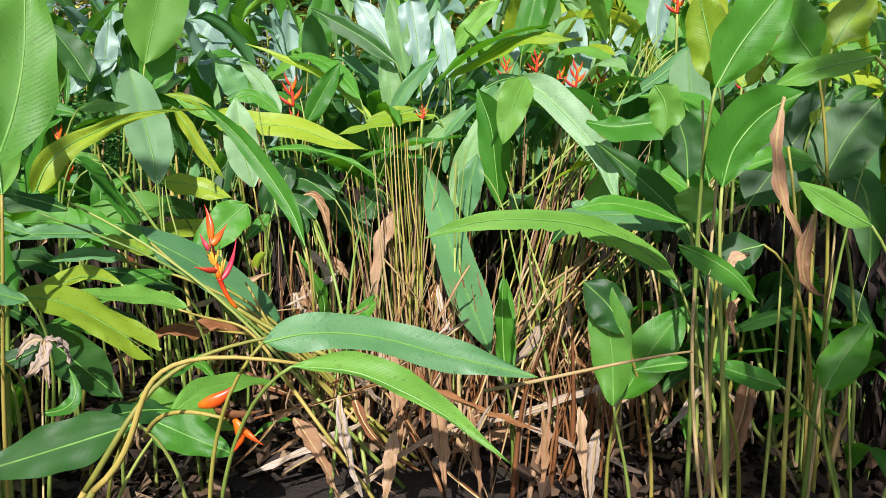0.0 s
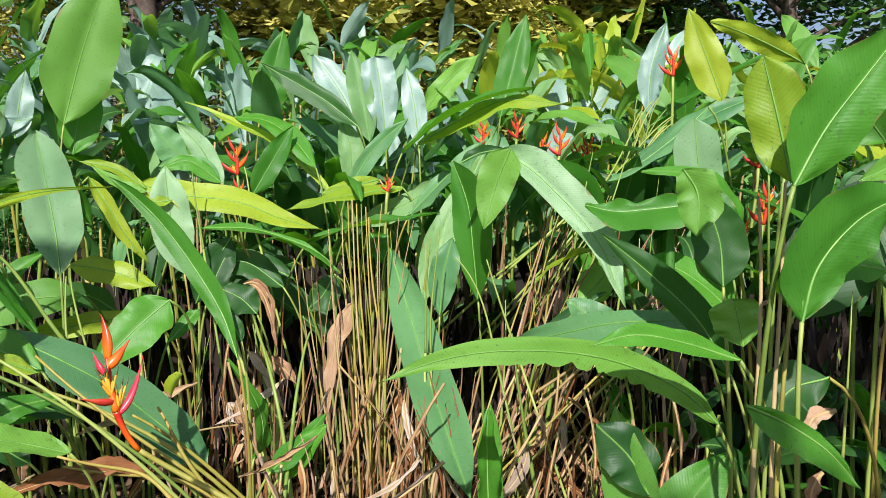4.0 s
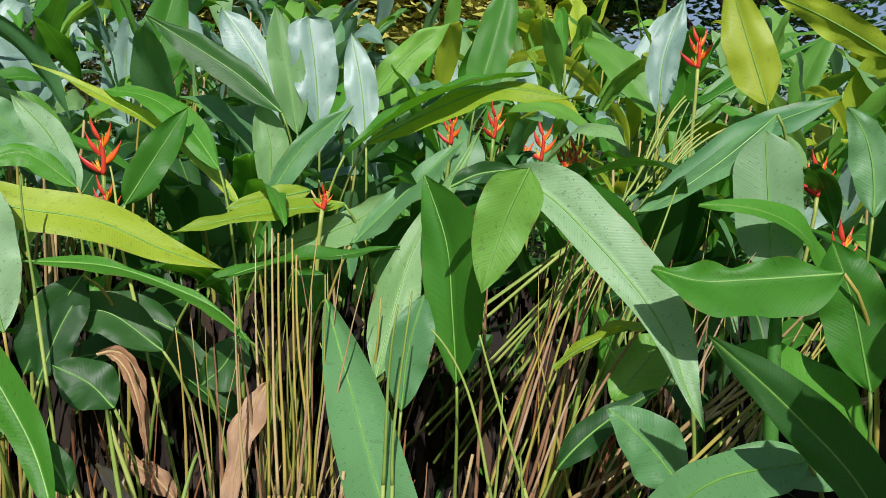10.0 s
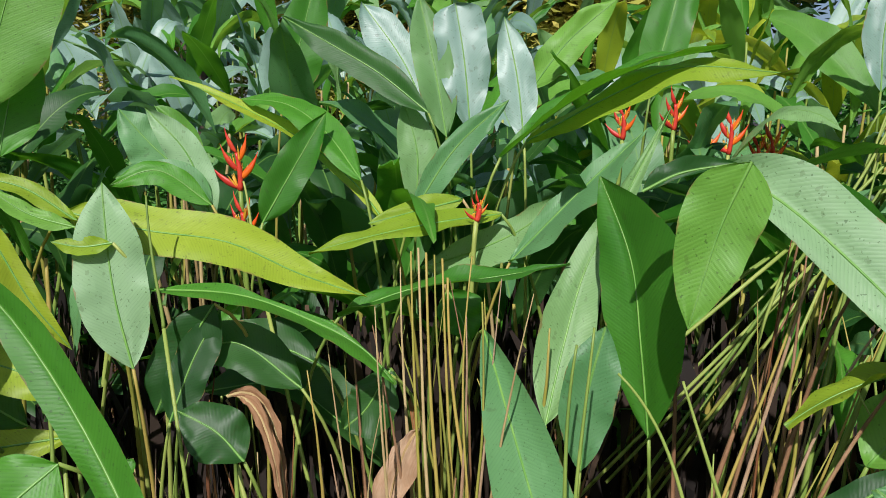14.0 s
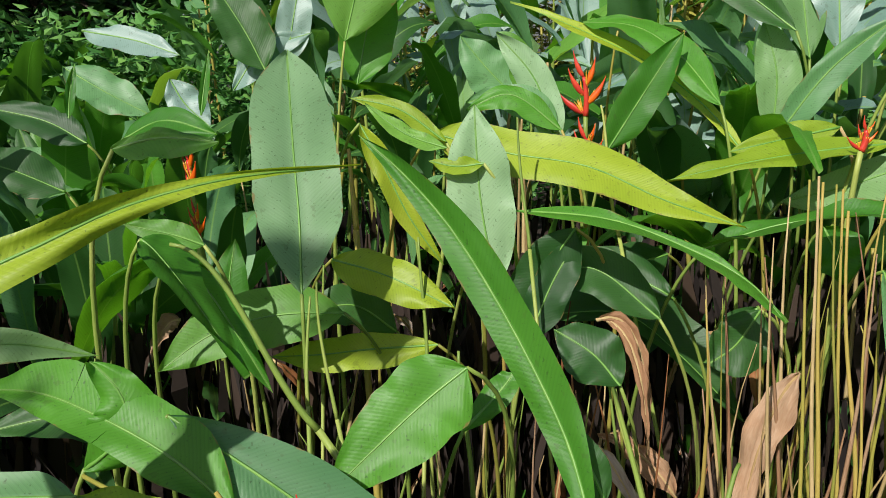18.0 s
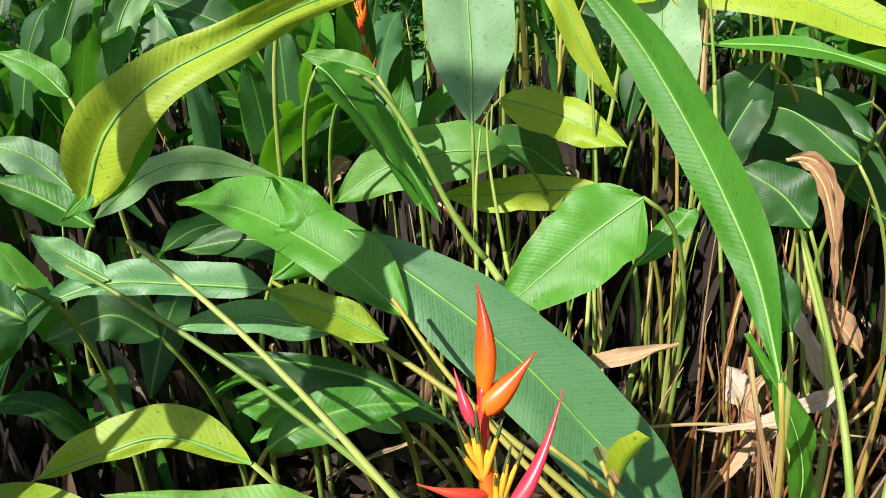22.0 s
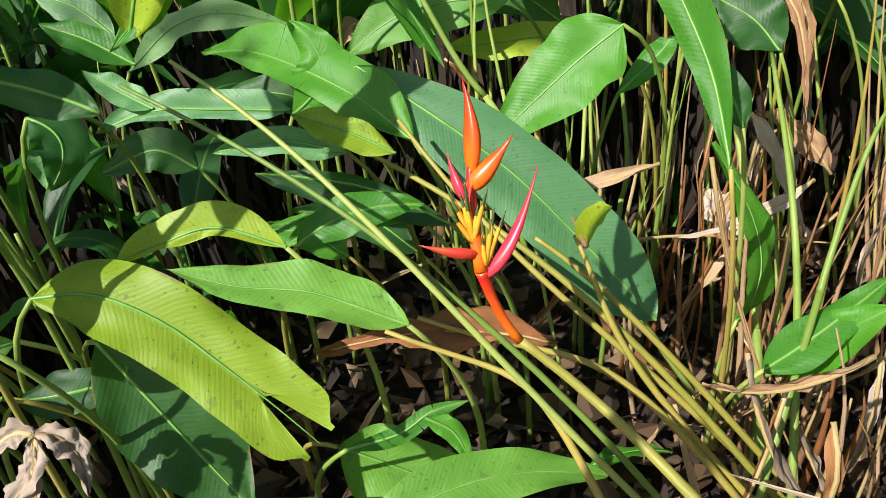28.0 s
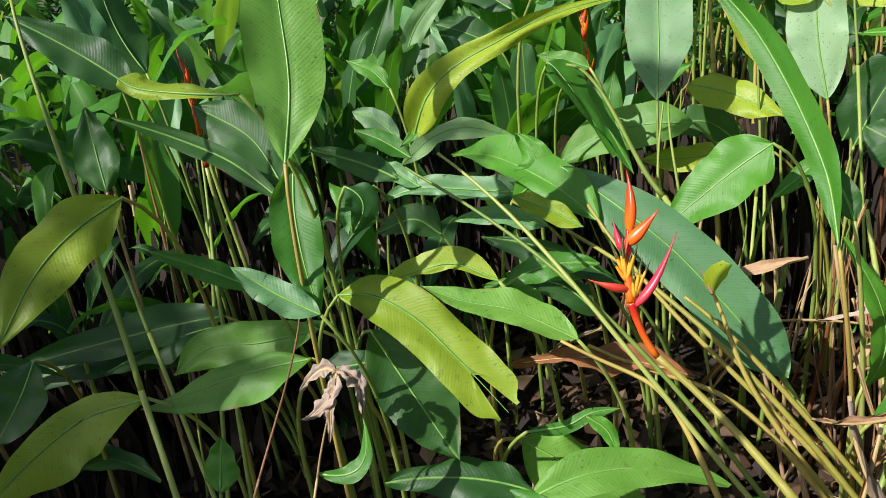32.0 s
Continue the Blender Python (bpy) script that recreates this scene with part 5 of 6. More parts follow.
dry_leaf('grey', (-0.296, 2.065, 0.435), (-0.280, 2.038, 0.309), (-0.232, 2.005, 0.151), 0.060, -16)
dry_leaf('dry', (0.309, 2.246, 0.322), (0.318, 2.216, 0.184), (0.300, 2.187, 0.047), 0.056, -19)
dry_leaf('dry', (-0.135, 2.045, 0.340), (-0.151, 2.022, 0.230), (-0.167, 1.998, 0.120), 0.077, 16)
shoot('dark', (-0.439, 3.376, 0.831), (-0.617, 3.416, 0.874), (-0.778, 3.434, 0.809), 0.131, 56)
shoot('dark', (-0.272, 3.298, 0.856), (-0.309, 3.294, 0.787), (-0.367, 3.294, 0.724), 0.100, 62)
stalk('green', (-0.388, 2.222, 0.360), (-0.612, 2.133, 0.671), (-0.824, 2.131, 0.850), (-1.042, 2.120, 0.984), 0.0045)
stalk('green', (-0.381, 2.244, 0.342), (-0.642, 2.155, 0.694), (-0.904, 2.123, 0.863), (-1.104, 2.084, 0.958), 0.0042)
stalk('gold', (-0.289, 2.472, 0.200), (-0.576, 2.405, 0.547), (-0.856, 2.406, 0.702), (-1.176, 2.434, 0.776), 0.0056)
stalk('gold', (-0.274, 2.482, 0.198), (-0.512, 2.417, 0.458), (-0.709, 2.389, 0.626), (-0.936, 2.421, 0.807), 0.0056)
stalk('gold', (-0.259, 2.535, 0.155), (-0.490, 2.462, 0.457), (-0.624, 2.432, 0.595), (-0.703, 2.415, 0.655), 0.0056)
stalk('gold', (-0.310, 2.416, 0.244), (-0.504, 2.393, 0.456), (-0.582, 2.393, 0.578), (-0.637, 2.410, 0.678), 0.0056)
stalk('gold', (-0.332, 2.401, 0.247), (-0.519, 2.354, 0.478), (-0.636, 2.311, 0.540), (-0.798, 2.231, 0.600), 0.0055)
stalk('gold', (-0.439, 2.130, 0.425), (-0.553, 2.156, 0.582), (-0.632, 2.157, 0.625), (-0.751, 2.105, 0.678), 0.0050)
stalk('gold', (-0.724, 1.425, 0.496), (-0.633, 1.456, 0.641), (-0.547, 1.524, 0.724), (-0.354, 1.538, 0.786), 0.0060)
stalk('gold', (-0.682, 1.373, 0.525), (-0.599, 1.402, 0.660), (-0.533, 1.424, 0.762), (-0.269, 1.425, 0.767), 0.0060)
stalk('straw', (0.609, 1.662, 0.347), (0.589, 1.740, 0.713), (0.606, 1.796, 0.974), (0.613, 1.857, 1.264), 0.0045)
stalk('straw', (0.638, 1.662, 0.347), (0.622, 1.740, 0.713), (0.638, 1.796, 0.974), (0.662, 1.862, 1.288), 0.0045)
stalk('gold', (0.674, 1.708, 0.321), (0.650, 1.776, 0.643), (0.687, 1.859, 1.032), (0.708, 1.893, 1.194), 0.0045)
stalk('gold', (0.681, 1.410, 0.492), (0.698, 1.472, 0.780), (0.709, 1.512, 0.968), (0.692, 1.556, 1.179), 0.0045)
stalk('straw', (0.090, 1.621, 0.632), (0.222, 1.626, 0.656), (0.386, 1.633, 0.690), (0.557, 1.639, 0.718), 0.0045)
stalk('straw', (-0.706, 2.745, 0.464), (-0.599, 2.826, 0.463), (-0.487, 2.899, 0.447), (-0.348, 2.985, 0.420), 0.0030)
stalk('brown', (-1.096, 1.650, 0.485), (-1.101, 1.715, 0.588), (-1.109, 1.778, 0.691), (-1.125, 1.814, 0.767), 0.0022)
stalk('green', (-1.492, 1.803, 0.604), (-1.548, 1.836, 0.729), (-1.593, 1.871, 0.844), (-1.653, 1.912, 0.989), 0.0045)
stalk('green', (-1.565, 1.816, 0.611), (-1.616, 1.862, 0.750), (-1.658, 1.890, 0.850), (-1.728, 1.933, 1.010), 0.0045)
stalk('green', (-1.576, 1.667, 0.634), (-1.614, 1.671, 0.691), (-1.651, 1.675, 0.748), (-1.696, 1.673, 0.807), 0.0045)
stalk('green', (-0.412, 2.775, 0.326), (-0.428, 2.892, 0.557), (-0.469, 2.935, 0.683), (-0.505, 2.968, 0.784), 0.0060)
stalk('green', (-0.421, 2.678, 0.401), (-0.457, 2.732, 0.539), (-0.493, 2.769, 0.647), (-0.528, 2.802, 0.747), 0.0070)
stalk('green', (-0.328, 2.588, 0.556), (-0.325, 2.641, 0.625), (-0.315, 2.718, 0.721), (-0.299, 2.774, 0.781), 0.0050)
stalk('green', (-0.301, 2.453, 0.274), (-0.352, 2.588, 0.507), (-0.402, 2.677, 0.677), (-0.510, 2.968, 0.789), 0.0060)
stalk('green', (-0.986, 2.767, 0.719), (-1.070, 2.760, 0.836), (-1.155, 2.759, 0.972), (-1.242, 2.736, 1.041), 0.0060)
stalk('green', (-1.225, 1.530, 0.683), (-1.322, 1.546, 0.916), (-1.427, 1.558, 1.160), (-1.504, 1.576, 1.353), 0.0050)
stalk('gold', (-0.185, 3.032, 0.563), (-0.193, 3.061, 0.728), (-0.204, 3.091, 0.893), (-0.216, 3.141, 1.141), 0.0032)
stalk('straw', (-0.164, 3.028, 0.565), (-0.179, 3.059, 0.729), (-0.188, 3.084, 0.871), (-0.202, 3.140, 1.148), 0.0036)
stalk('gold', (-0.151, 3.073, 0.540), (-0.163, 3.104, 0.710), (-0.176, 3.131, 0.856), (-0.190, 3.186, 1.131), 0.0040)
stalk('gold', (-0.136, 3.043, 0.556), (-0.138, 3.071, 0.724), (-0.155, 3.098, 0.866), (-0.172, 3.153, 1.133), 0.0029)
stalk('gold', (-0.120, 3.068, 0.542), (-0.131, 3.095, 0.688), (-0.142, 3.121, 0.833), (-0.158, 3.179, 1.121), 0.0036)
stalk('gold', (-0.103, 3.018, 0.569), (-0.102, 3.041, 0.711), (-0.113, 3.071, 0.875), (-0.100, 3.120, 1.137), 0.0025)
stalk('gold', (-0.092, 3.063, 0.544), (-0.108, 3.095, 0.714), (-0.131, 3.123, 0.858), (-0.147, 3.171, 1.085), 0.0040)
stalk('gold', (-0.084, 3.015, 0.570), (-0.084, 3.038, 0.712), (-0.076, 3.055, 0.819), (-0.080, 3.102, 1.055), 0.0029)
stalk('brown', (0.319, 2.919, 0.623), (0.365, 2.941, 0.800), (0.416, 2.963, 0.989), (0.468, 2.985, 1.178), 0.0035)
stalk('gold', (0.348, 2.914, 0.624), (0.394, 2.936, 0.802), (0.439, 2.959, 0.990), (0.497, 2.978, 1.168), 0.0030)
stalk('brown', (0.371, 2.910, 0.626), (0.412, 2.929, 0.780), (0.463, 2.951, 0.969), (0.528, 2.965, 1.124), 0.0040)
stalk('brown', (0.383, 2.908, 0.627), (0.435, 2.925, 0.781), (0.499, 2.941, 0.948), (0.587, 2.949, 1.093), 0.0030)
stalk('brown', (0.411, 2.904, 0.629), (0.492, 2.919, 0.808), (0.558, 2.927, 0.928), (0.635, 2.933, 1.049), 0.0035)
stalk('gold', (0.290, 2.924, 0.621), (0.342, 2.945, 0.798), (0.400, 2.962, 0.964), (0.452, 2.982, 1.142), 0.0030)

# ---- deeper shoots, stalks and litter ----
DEEP = random.Random(5)


JOINED = {"verts": [], "faces": [], "uvs": [], "mats": []}
MAT_ORDER = list(LEAF.values()) + [STEM, GOLD, STRAW]


def join_piece(bm, mat, place):
    """Adds a piece to the one mesh of far foliage."""
    layer = bm.loops.layers.uv.active
    bm.verts.index_update()
    k = len(JOINED["verts"])
    JOINED["verts"] += [tuple(v.co + place) for v in bm.verts]
    for f in bm.faces:
        JOINED["faces"].append([v.index + k for v in f.verts])
        JOINED["uvs"] += [c for lp in f.loops for c in lp[layer].uv]
        JOINED["mats"].append(MAT_ORDER.index(mat))
    bm.free()


def full_shoot(x, y, top, kinds, leaves=3, length=0.45, spread=0.5, single=True, steep=1.0):
    """A heliconia shoot deeper in the hedge: a stalk with a few leaves that part from it near the top."""
    rng = DEEP
    f = Vector((x, y, 0))
    kind0 = rng.choice(kinds)
    if single:
        sh = thing("heliconia_plant", f, f"leafy heliconia plant with {LEAF_WORDS[kind0]} leaves, deep in the hedge", "plant", "heliconia plants deep in the hedge")
    head = f + Vector((rng.uniform(-0.18, 0.18), rng.uniform(-0.12, 0.12), top - length * 0.75))
    bm = tube((f, f + Vector((0, 0, head.z * 0.4)), head - Vector((0, 0, 0.15)), head), (0.010, 0.0085, 0.005), 6, 8, f)
    mat = rng.choice((STEM, STEM, GOLD, STRAW))
    if single:
        part("stalk", bm, mat, sh)
    else:
        join_piece(bm, mat, f)
    az = rng.uniform(0, 6.28)
    for i in range(leaves):
        a = az + i * 2.4 + rng.uniform(-0.4, 0.4)
        el = rng.uniform(0.5, 1.35) * steep
        ln = length * rng.uniform(0.8, 1.25)
        out = Vector((math.cos(a), math.sin(a), 0))
        b = head - Vector((0, 0, rng.uniform(0.0, 0.22) * i)) + out * 0.05
        d = out * math.cos(el) + Vector((0, 0, math.sin(el)))
        sag = rng.uniform(0.05, 0.55) * spread
        m = b + d * ln * 0.5
        t = b + d * ln * 0.85 + out * ln * sag * 0.4 - Vector((0, 0, ln * sag))
        kind = kind0 if i == 0 else rng.choice(kinds)
        width, roll = ln * rng.uniform(0.17, 0.26), rng.uniform(-45, 45)
        form = {"rings": 13, "halves": 3, "fold": rng.uniform(0.1, 0.4), "ripple": 0.02, "curl": rng.uniform(0, 0.3), "shape": rng.uniform(0.6, 1.0)}
        if single:
            leaf_on(sh, kind, (b, m, t), width, roll, rng, ribbed=False, **form)
        else:
            join_piece(blade((b, m, t), width, roll, f, rng, **form), LEAF[kind], f)


def hedge_front(az):
    """How far the front of the hedge stands from the walk, by the direction in degrees (0 ahead, 90 to the left)."""
    if az < -20:
        return 2.3
    if az < 30:
        return 2.5
    return 2.3


CENTRE = Vector((-0.1, 1.3, 0))
spots = []
for i in range(520):
    az = DEEP.uniform(-62, 108)
    spots.append((hedge_front(az) + 0.12 + 3.6 * DEEP.random() ** 1.2, az, True))
for i in range(130):
    az = DEEP.uniform(-62, 108)
    spots.append((hedge_front(az) + 0.2 + 1.3 * DEEP.random(), az, False))
for i in range(24):
    spots.append((DEEP.uniform(1.75, 2.3), DEEP.uniform(52, 106), False))
for i in range(55):
    spots.append((DEEP.uniform(1.6, 2.3), DEEP.uniform(-62, -28), False))
# flat dark shoots added to keep sun off the stalks below
for i in range(95):
    az = DEEP.uniform(-55, 60)
    spots.append((hedge_front(az) + DEEP.uniform(0.3, 0.9), az, None))
spots.sort(key=lambda spot: spot[:2])
tall = 0
for r, az, high in spots:
    p = CENTRE + Vector((-math.sin(radians(az)), math.cos(radians(az)), 0)) * r
    if high is None:
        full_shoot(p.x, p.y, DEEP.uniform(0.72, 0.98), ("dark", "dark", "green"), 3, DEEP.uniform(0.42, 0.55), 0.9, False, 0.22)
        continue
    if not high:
        # low shoots get the darkened green to stand for shade there
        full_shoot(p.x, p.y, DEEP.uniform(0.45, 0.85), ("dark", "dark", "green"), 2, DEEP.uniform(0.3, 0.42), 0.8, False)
        continue
    rise = (1.24 if az < 38 else 1.14) + (0.27 if az < 38 else 0.15) * (r - 2.0) + DEEP.uniform(-0.14, 0.14)
    if az < 38 and r > 3.4:
        rise += 0.13
    if 38 < az < 62 and r > 2.6:
        rise -= 0.15
    if az < -8 and r > 2.7:
        kinds = ("lime", "lime2", "lime2", "waxy", "green", "yellow", "lime2", "pale")
    elif az < 30:
        kinds = ("waxy", "waxy", "waxy", "waxy", "pale", "green", "lime2", "blue")
    else:
        kinds = ("green", "dark", "dark", "blue", "lime2", "dark")
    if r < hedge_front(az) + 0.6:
        # near the front, mostly the darkened green in place of shade
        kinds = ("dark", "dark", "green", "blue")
    full_shoot(p.x, p.y, rise, kinds, 3, DEEP.uniform(0.5, 0.72), 0.6, tall < 270)
    tall += 1

far = bpy.data.meshes.new("heliconia_foliage")
far.from_pydata(JOINED["verts"], [], JOINED["faces"])
for mat in MAT_ORDER:
    far.materials.append(mat)
far.uv_layers.new(name="UVMap").data.foreach_set("uv", JOINED["uvs"])
far.polygons.foreach_set("material_index", JOINED["mats"])
far.polygons.foreach_set("use_smooth", [True] * len(far.polygons))
tagged(new("heliconia_foliage", far), "dense heliconia leaves and stalks filling the depth of the hedge", "plants", "", "stuff")


def clump(x, y, count, spread, height, lean, mats, label):
    """A tight clump of old stalks that fan out from one crown in the soil."""
    rng = DEEP
    f = Vector((x, y, 0))
    cl = thing("heliconia_clump", f, label, "plant clump", "old heliconia clumps")
    for _ in range(count):
        a = f + Vector((rng.gauss(0, spread), rng.gauss(0, spread * 0.7), 0))
        h = height * (0.55 + 0.6 * rng.random() ** 0.6)
        d = a + Vector((lean[0] * h + rng.gauss(0, 0.13) * h, lean[1] * h + rng.gauss(0, 0.07) * h, h))
        b = a.lerp(d, 0.33) + Vector((rng.gauss(0, 0.03), rng.gauss(0, 0.02), 0))
        c = a.lerp(d, 0.66) + Vector((rng.gauss(0, 0.045), rng.gauss(0, 0.03), 0))
        r = (0.0025 if count > 20 else 0.003) + (0.004 if count > 20 else 0.006) * rng.random() ** 1.5
        part("stem", tube((a, b, c, d), (r * 1.2, r, r * 0.7, r * 0.2), 6, 9, f), rng.choice(mats), cl)
        if height > 0.75 and abs(x - 0.2) > 0.5 and rng.random() < 0.3:
            out = Vector((rng.gauss(lean[0], 0.5), rng.uniform(-0.1, 0.8), 0))
            ln = rng.uniform(0.25, 0.45)
            m = d + out * ln * 0.25 + Vector((0, 0, ln * 0.45))
            t = d + out * ln * 0.8 + Vector((0, 0, ln * rng.uniform(0.1, 0.8)))
            # clump leaves mostly carry the darkened green, standing for shade
            leaf_on(cl, rng.choice(("green", "dark", "dark")), (d, m, t), ln * rng.uniform(0.18, 0.26), rng.uniform(-50, 50), rng, 14, 3, False, fold=0.3)
    return cl


STRAW_WORDS = "clump of straw-coloured and golden heliconia stalks in dry litter"
MIXED_WORDS = "clump of green and straw heliconia stalks in the shade"
clump(-0.21, 3.1, 26, 0.055, 0.96, (-0.02, 0.0), (STRAW, DRY, GOLD), STRAW_WORDS)
clump(-0.08, 3.2, 12, 0.07, 0.96, (0.05, 0.0), (STRAW, DRY, GOLD), STRAW_WORDS)
clump(0.32, 2.95, 20, 0.07, 1.15, (0.22, 0.05), (DRY, GOLD, STEM, RUST), STRAW_WORDS)
clump(0.5, 3.15, 15, 0.10, 1.15, (0.25, 0.1), (DRY, GOLD, STEM), STRAW_WORDS)
clump(0.95, 3.0, 20, 0.12, 0.95, (-0.15, 0.1), (STRAW, GOLD, STEM), MIXED_WORDS)
clump(-0.52, 3.05, 14, 0.08, 0.74, (0.03, 0.0), (RUST, RUST, DRY), STRAW_WORDS)
clump(-0.42, 2.72, 14, 0.07, 0.6, (0.02, 0.03), (DRY, DRY, RUST), STRAW_WORDS)
clump(-0.8, 3.3, 10, 0.10, 0.6, (-0.05, 0.0), (STEM, STRAW, STEM), MIXED_WORDS)
clump(-1.25, 3.2, 9, 0.12, 0.6, (-0.1, 0.0), (STEM, STRAW, STEM), MIXED_WORDS)
clump(-1.75, 3.1, 8, 0.12, 0.7, (-0.25, 0.0), (STRAW, STEM, STEM), MIXED_WORDS)
clump(-1.7, 2.3, 4, 0.12, 0.75, (-0.1, 0.05), (STEM, STEM, DRY), MIXED_WORDS)
clump(-1.75, 1.75, 4, 0.13, 0.95, (-0.1, 0.02), (STEM, STEM, DRY), MIXED_WORDS)
clump(-2.1, 1.3, 6, 0.14, 1.0, (-0.1, 0.0), (STEM, STRAW, GOLD), MIXED_WORDS)
clump(0.98, 2.1, 3, 0.10, 1.0, (0.03, 0.0), (STEM, STRAW, STEM), MIXED_WORDS)
clump(1.25, 1.9, 3, 0.12, 1.05, (0.02, 0.0), (STEM, STRAW, STEM), MIXED_WORDS)
clump(0.1, 3.0, 12, 0.10, 0.6, (0.1, 0.0), (STRAW, DRY, DRY), STRAW_WORDS)
clump(0.75, 2.7, 14, 0.12, 0.7, (-0.1, 0.1), (STRAW, DRY, STEM), STRAW_WORDS)
for x, y, n, h, lean in ((0.31, 2.28, 12, 0.55, 0.1), (0.45, 2.4, 12, 0.55, 0.05), (0.14, 2.52, 14, 0.6, 0.0), (-0.05, 2.72, 14, 0.6, 0.0),
                         (-0.3, 2.55, 12, 0.5, 0.05), (0.62, 2.45, 12, 0.55, -0.1), (0.0, 2.95, 14, 0.65, 0.1), (-0.62, 2.85, 12, 0.55, 0.0)):
    clump(x, y, n, 0.07, h, (lean, 0.02), (DRY, DRY, STRAW, RUST, RUST), "clump of broken dry heliconia stalks in brown litter")
for i in range(10):
    az = DEEP.uniform(-60, 105)
    r = hedge_front(az) + DEEP.uniform(0.5, 1.6)
    p = CENTRE + Vector((-math.sin(radians(az)), math.cos(radians(az)), 0)) * r
    clump(p.x, p.y, 9, 0.12, 0.95, (DEEP.gauss(0, 0.1), DEEP.gauss(0, 0.05)), (STEM, STRAW, STRAW, DRY), MIXED_WORDS)

# withered leaves hanging among the stalks
for i in range(95):
    az = DEEP.uniform(-60, 100)
    r = hedge_front(az) - 0.25 + 0.9 * DEEP.random()
    p = CENTRE + Vector((-math.sin(radians(az)), math.cos(radians(az)), 0)) * r
    z = DEEP.uniform(0.12, 0.7)
    b = Vector((p.x, p.y, z))
    ln = DEEP.uniform(0.14, 0.32)
    out = Vector((DEEP.uniform(-0.5, 0.5), DEEP.uniform(-0.6, 0.2), 0))
    t = b + out * ln - Vector((0, 0, min(ln, z - 0.01) * DEEP.uniform(0.6, 1.0)))
    m = b.lerp(t, 0.5) + out * ln * 0.25 + Vector((0, 0, 0.02))
    dry_leaf(DEEP.choice(("dry", "dry", "rust", "grey")), b, m, t, DEEP.uniform(0.025, 0.055), DEEP.uniform(-80, 80))

for i in range(48):
    x, y = DEEP.gauss(0.1, 0.42), DEEP.uniform(2.2, 3.05)
    z = DEEP.uniform(0.25, 0.75)
    ln = min(z - 0.02, DEEP.uniform(0.2, 0.55))
    b = Vector((x, y, z))
    t = b + Vector((DEEP.gauss(0, 0.14), DEEP.uniform(-0.08, 0.02), -ln))
    dry_leaf(DEEP.choice(("dry", "rust", "rust", "dry")), b, b.lerp(t, 0.5) + Vector((DEEP.gauss(0, 0.02), -0.02, 0)), t, DEEP.uniform(0.012, 0.026), DEEP.uniform(-90, 90))

# broad tan leaves that hang dead in the middle of the hedge
for i in range(85):
    x, y = DEEP.gauss(0.12, 0.5), DEEP.uniform(2.15, 3.0)
    z = DEEP.uniform(0.12, 0.62)
    ln = min(z + 0.05, DEEP.uniform(0.15, 0.4))
    b = Vector((x, y, z))
    t = b + Vector((DEEP.gauss(0, 0.2), DEEP.uniform(-0.12, 0.02), -ln * DEEP.uniform(0.5, 1.0)))
    dry_leaf(DEEP.choice(("dry", "grey", "grey", "rust")), b, b.lerp(t, 0.5) + Vector((DEEP.gauss(0, 0.03), -0.04, 0)), t, DEEP.uniform(0.03, 0.06), DEEP.uniform(-70, 70))

# ---- flowers ----
FLOWERS = random.Random(3)
hero = thing("heliconia_flower", (-0.642, 2.166, 0.718), "upright orange and magenta heliconia flower head with yellow florets", "flower", "heliconia flowers")
part("stem", tube(arrange(((-0.606, 2.182, 0.659), (-0.634, 2.172, 0.697), (-0.645, 2.177, 0.736), (-0.649, 2.174, 0.752))), (0.006, 0.0065, 0.0085), 8, 10, hero.location), BRACT, hero, "orange-red flower stem")
part("stalk", tube(arrange(((-0.339, 2.13, 0.53), (-0.465, 2.198, 0.561), (-0.56, 2.203, 0.614), (-0.606, 2.182, 0.659))), (0.0075, 0.0065, 0.006), 8, 10, hero.location), GOLD, hero, "golden lower stalk")
part("rachis", tube(arrange(((-0.649, 2.174, 0.752), (-0.669, 2.196, 0.816), (-0.680, 2.218, 0.867))), (0.009, 0.007, 0.005), 8, 10, hero.location), BRACT, hero)
bract(hero, (-0.679, 2.214, 0.855), (-0.684, 2.230, 0.906), (-0.701, 2.245, 0.956), 0.0088, BRACT, "tall orange bract with a red tip")
bract(hero, (-0.678, 2.204, 0.841), (-0.660, 2.222, 0.863), (-0.639, 2.246, 0.897), 0.0082, BRACT)
bract(hero, (-0.656, 2.180, 0.772), (-0.675, 2.159, 0.779), (-0.709, 2.138, 0.793), 0.0075, BRACT_RED, "red bract bent outwards")
bract(hero, (-0.645, 2.174, 0.746), (-0.623, 2.207, 0.787), (-0.616, 2.260, 0.856), 0.0062, BRACT_PINK, "long magenta bract")
bract(hero, (-0.680, 2.198, 0.828), (-0.694, 2.204, 0.848), (-0.711, 2.215, 0.876), 0.006, BRACT_PINK)
for dx, dy, dz in ((-0.030, 0.004, 0.052), (-0.010, 0.008, 0.058), (0.012, 0.014, 0.05), (-0.022, 0.0, 0.040), (-0.015, 0.006, 0.046), (-0.006, 0.002, 0.044), (0.004, 0.008, 0.036), (0.006, 0.02, 0.038), (-0.018, -0.01, 0.03)):
    floret(hero, (-0.662, 2.181, 0.786), (-0.662 + dx, 2.181 + dy, 0.786 + dz * 1.1), 0.0045)
for dx, dy, dz in ((0.014, 0.022, 0.048), (0.006, 0.014, 0.052), (-0.006, 0.008, 0.040), (0.004, 0.01, 0.042), (0.010, 0.02, 0.036), (-0.002, 0.0, 0.03)):
    floret(hero, (-0.645, 2.178, 0.760), (-0.645 + dx, 2.178 + dy, 0.760 + dz * 1.15), 0.0042)

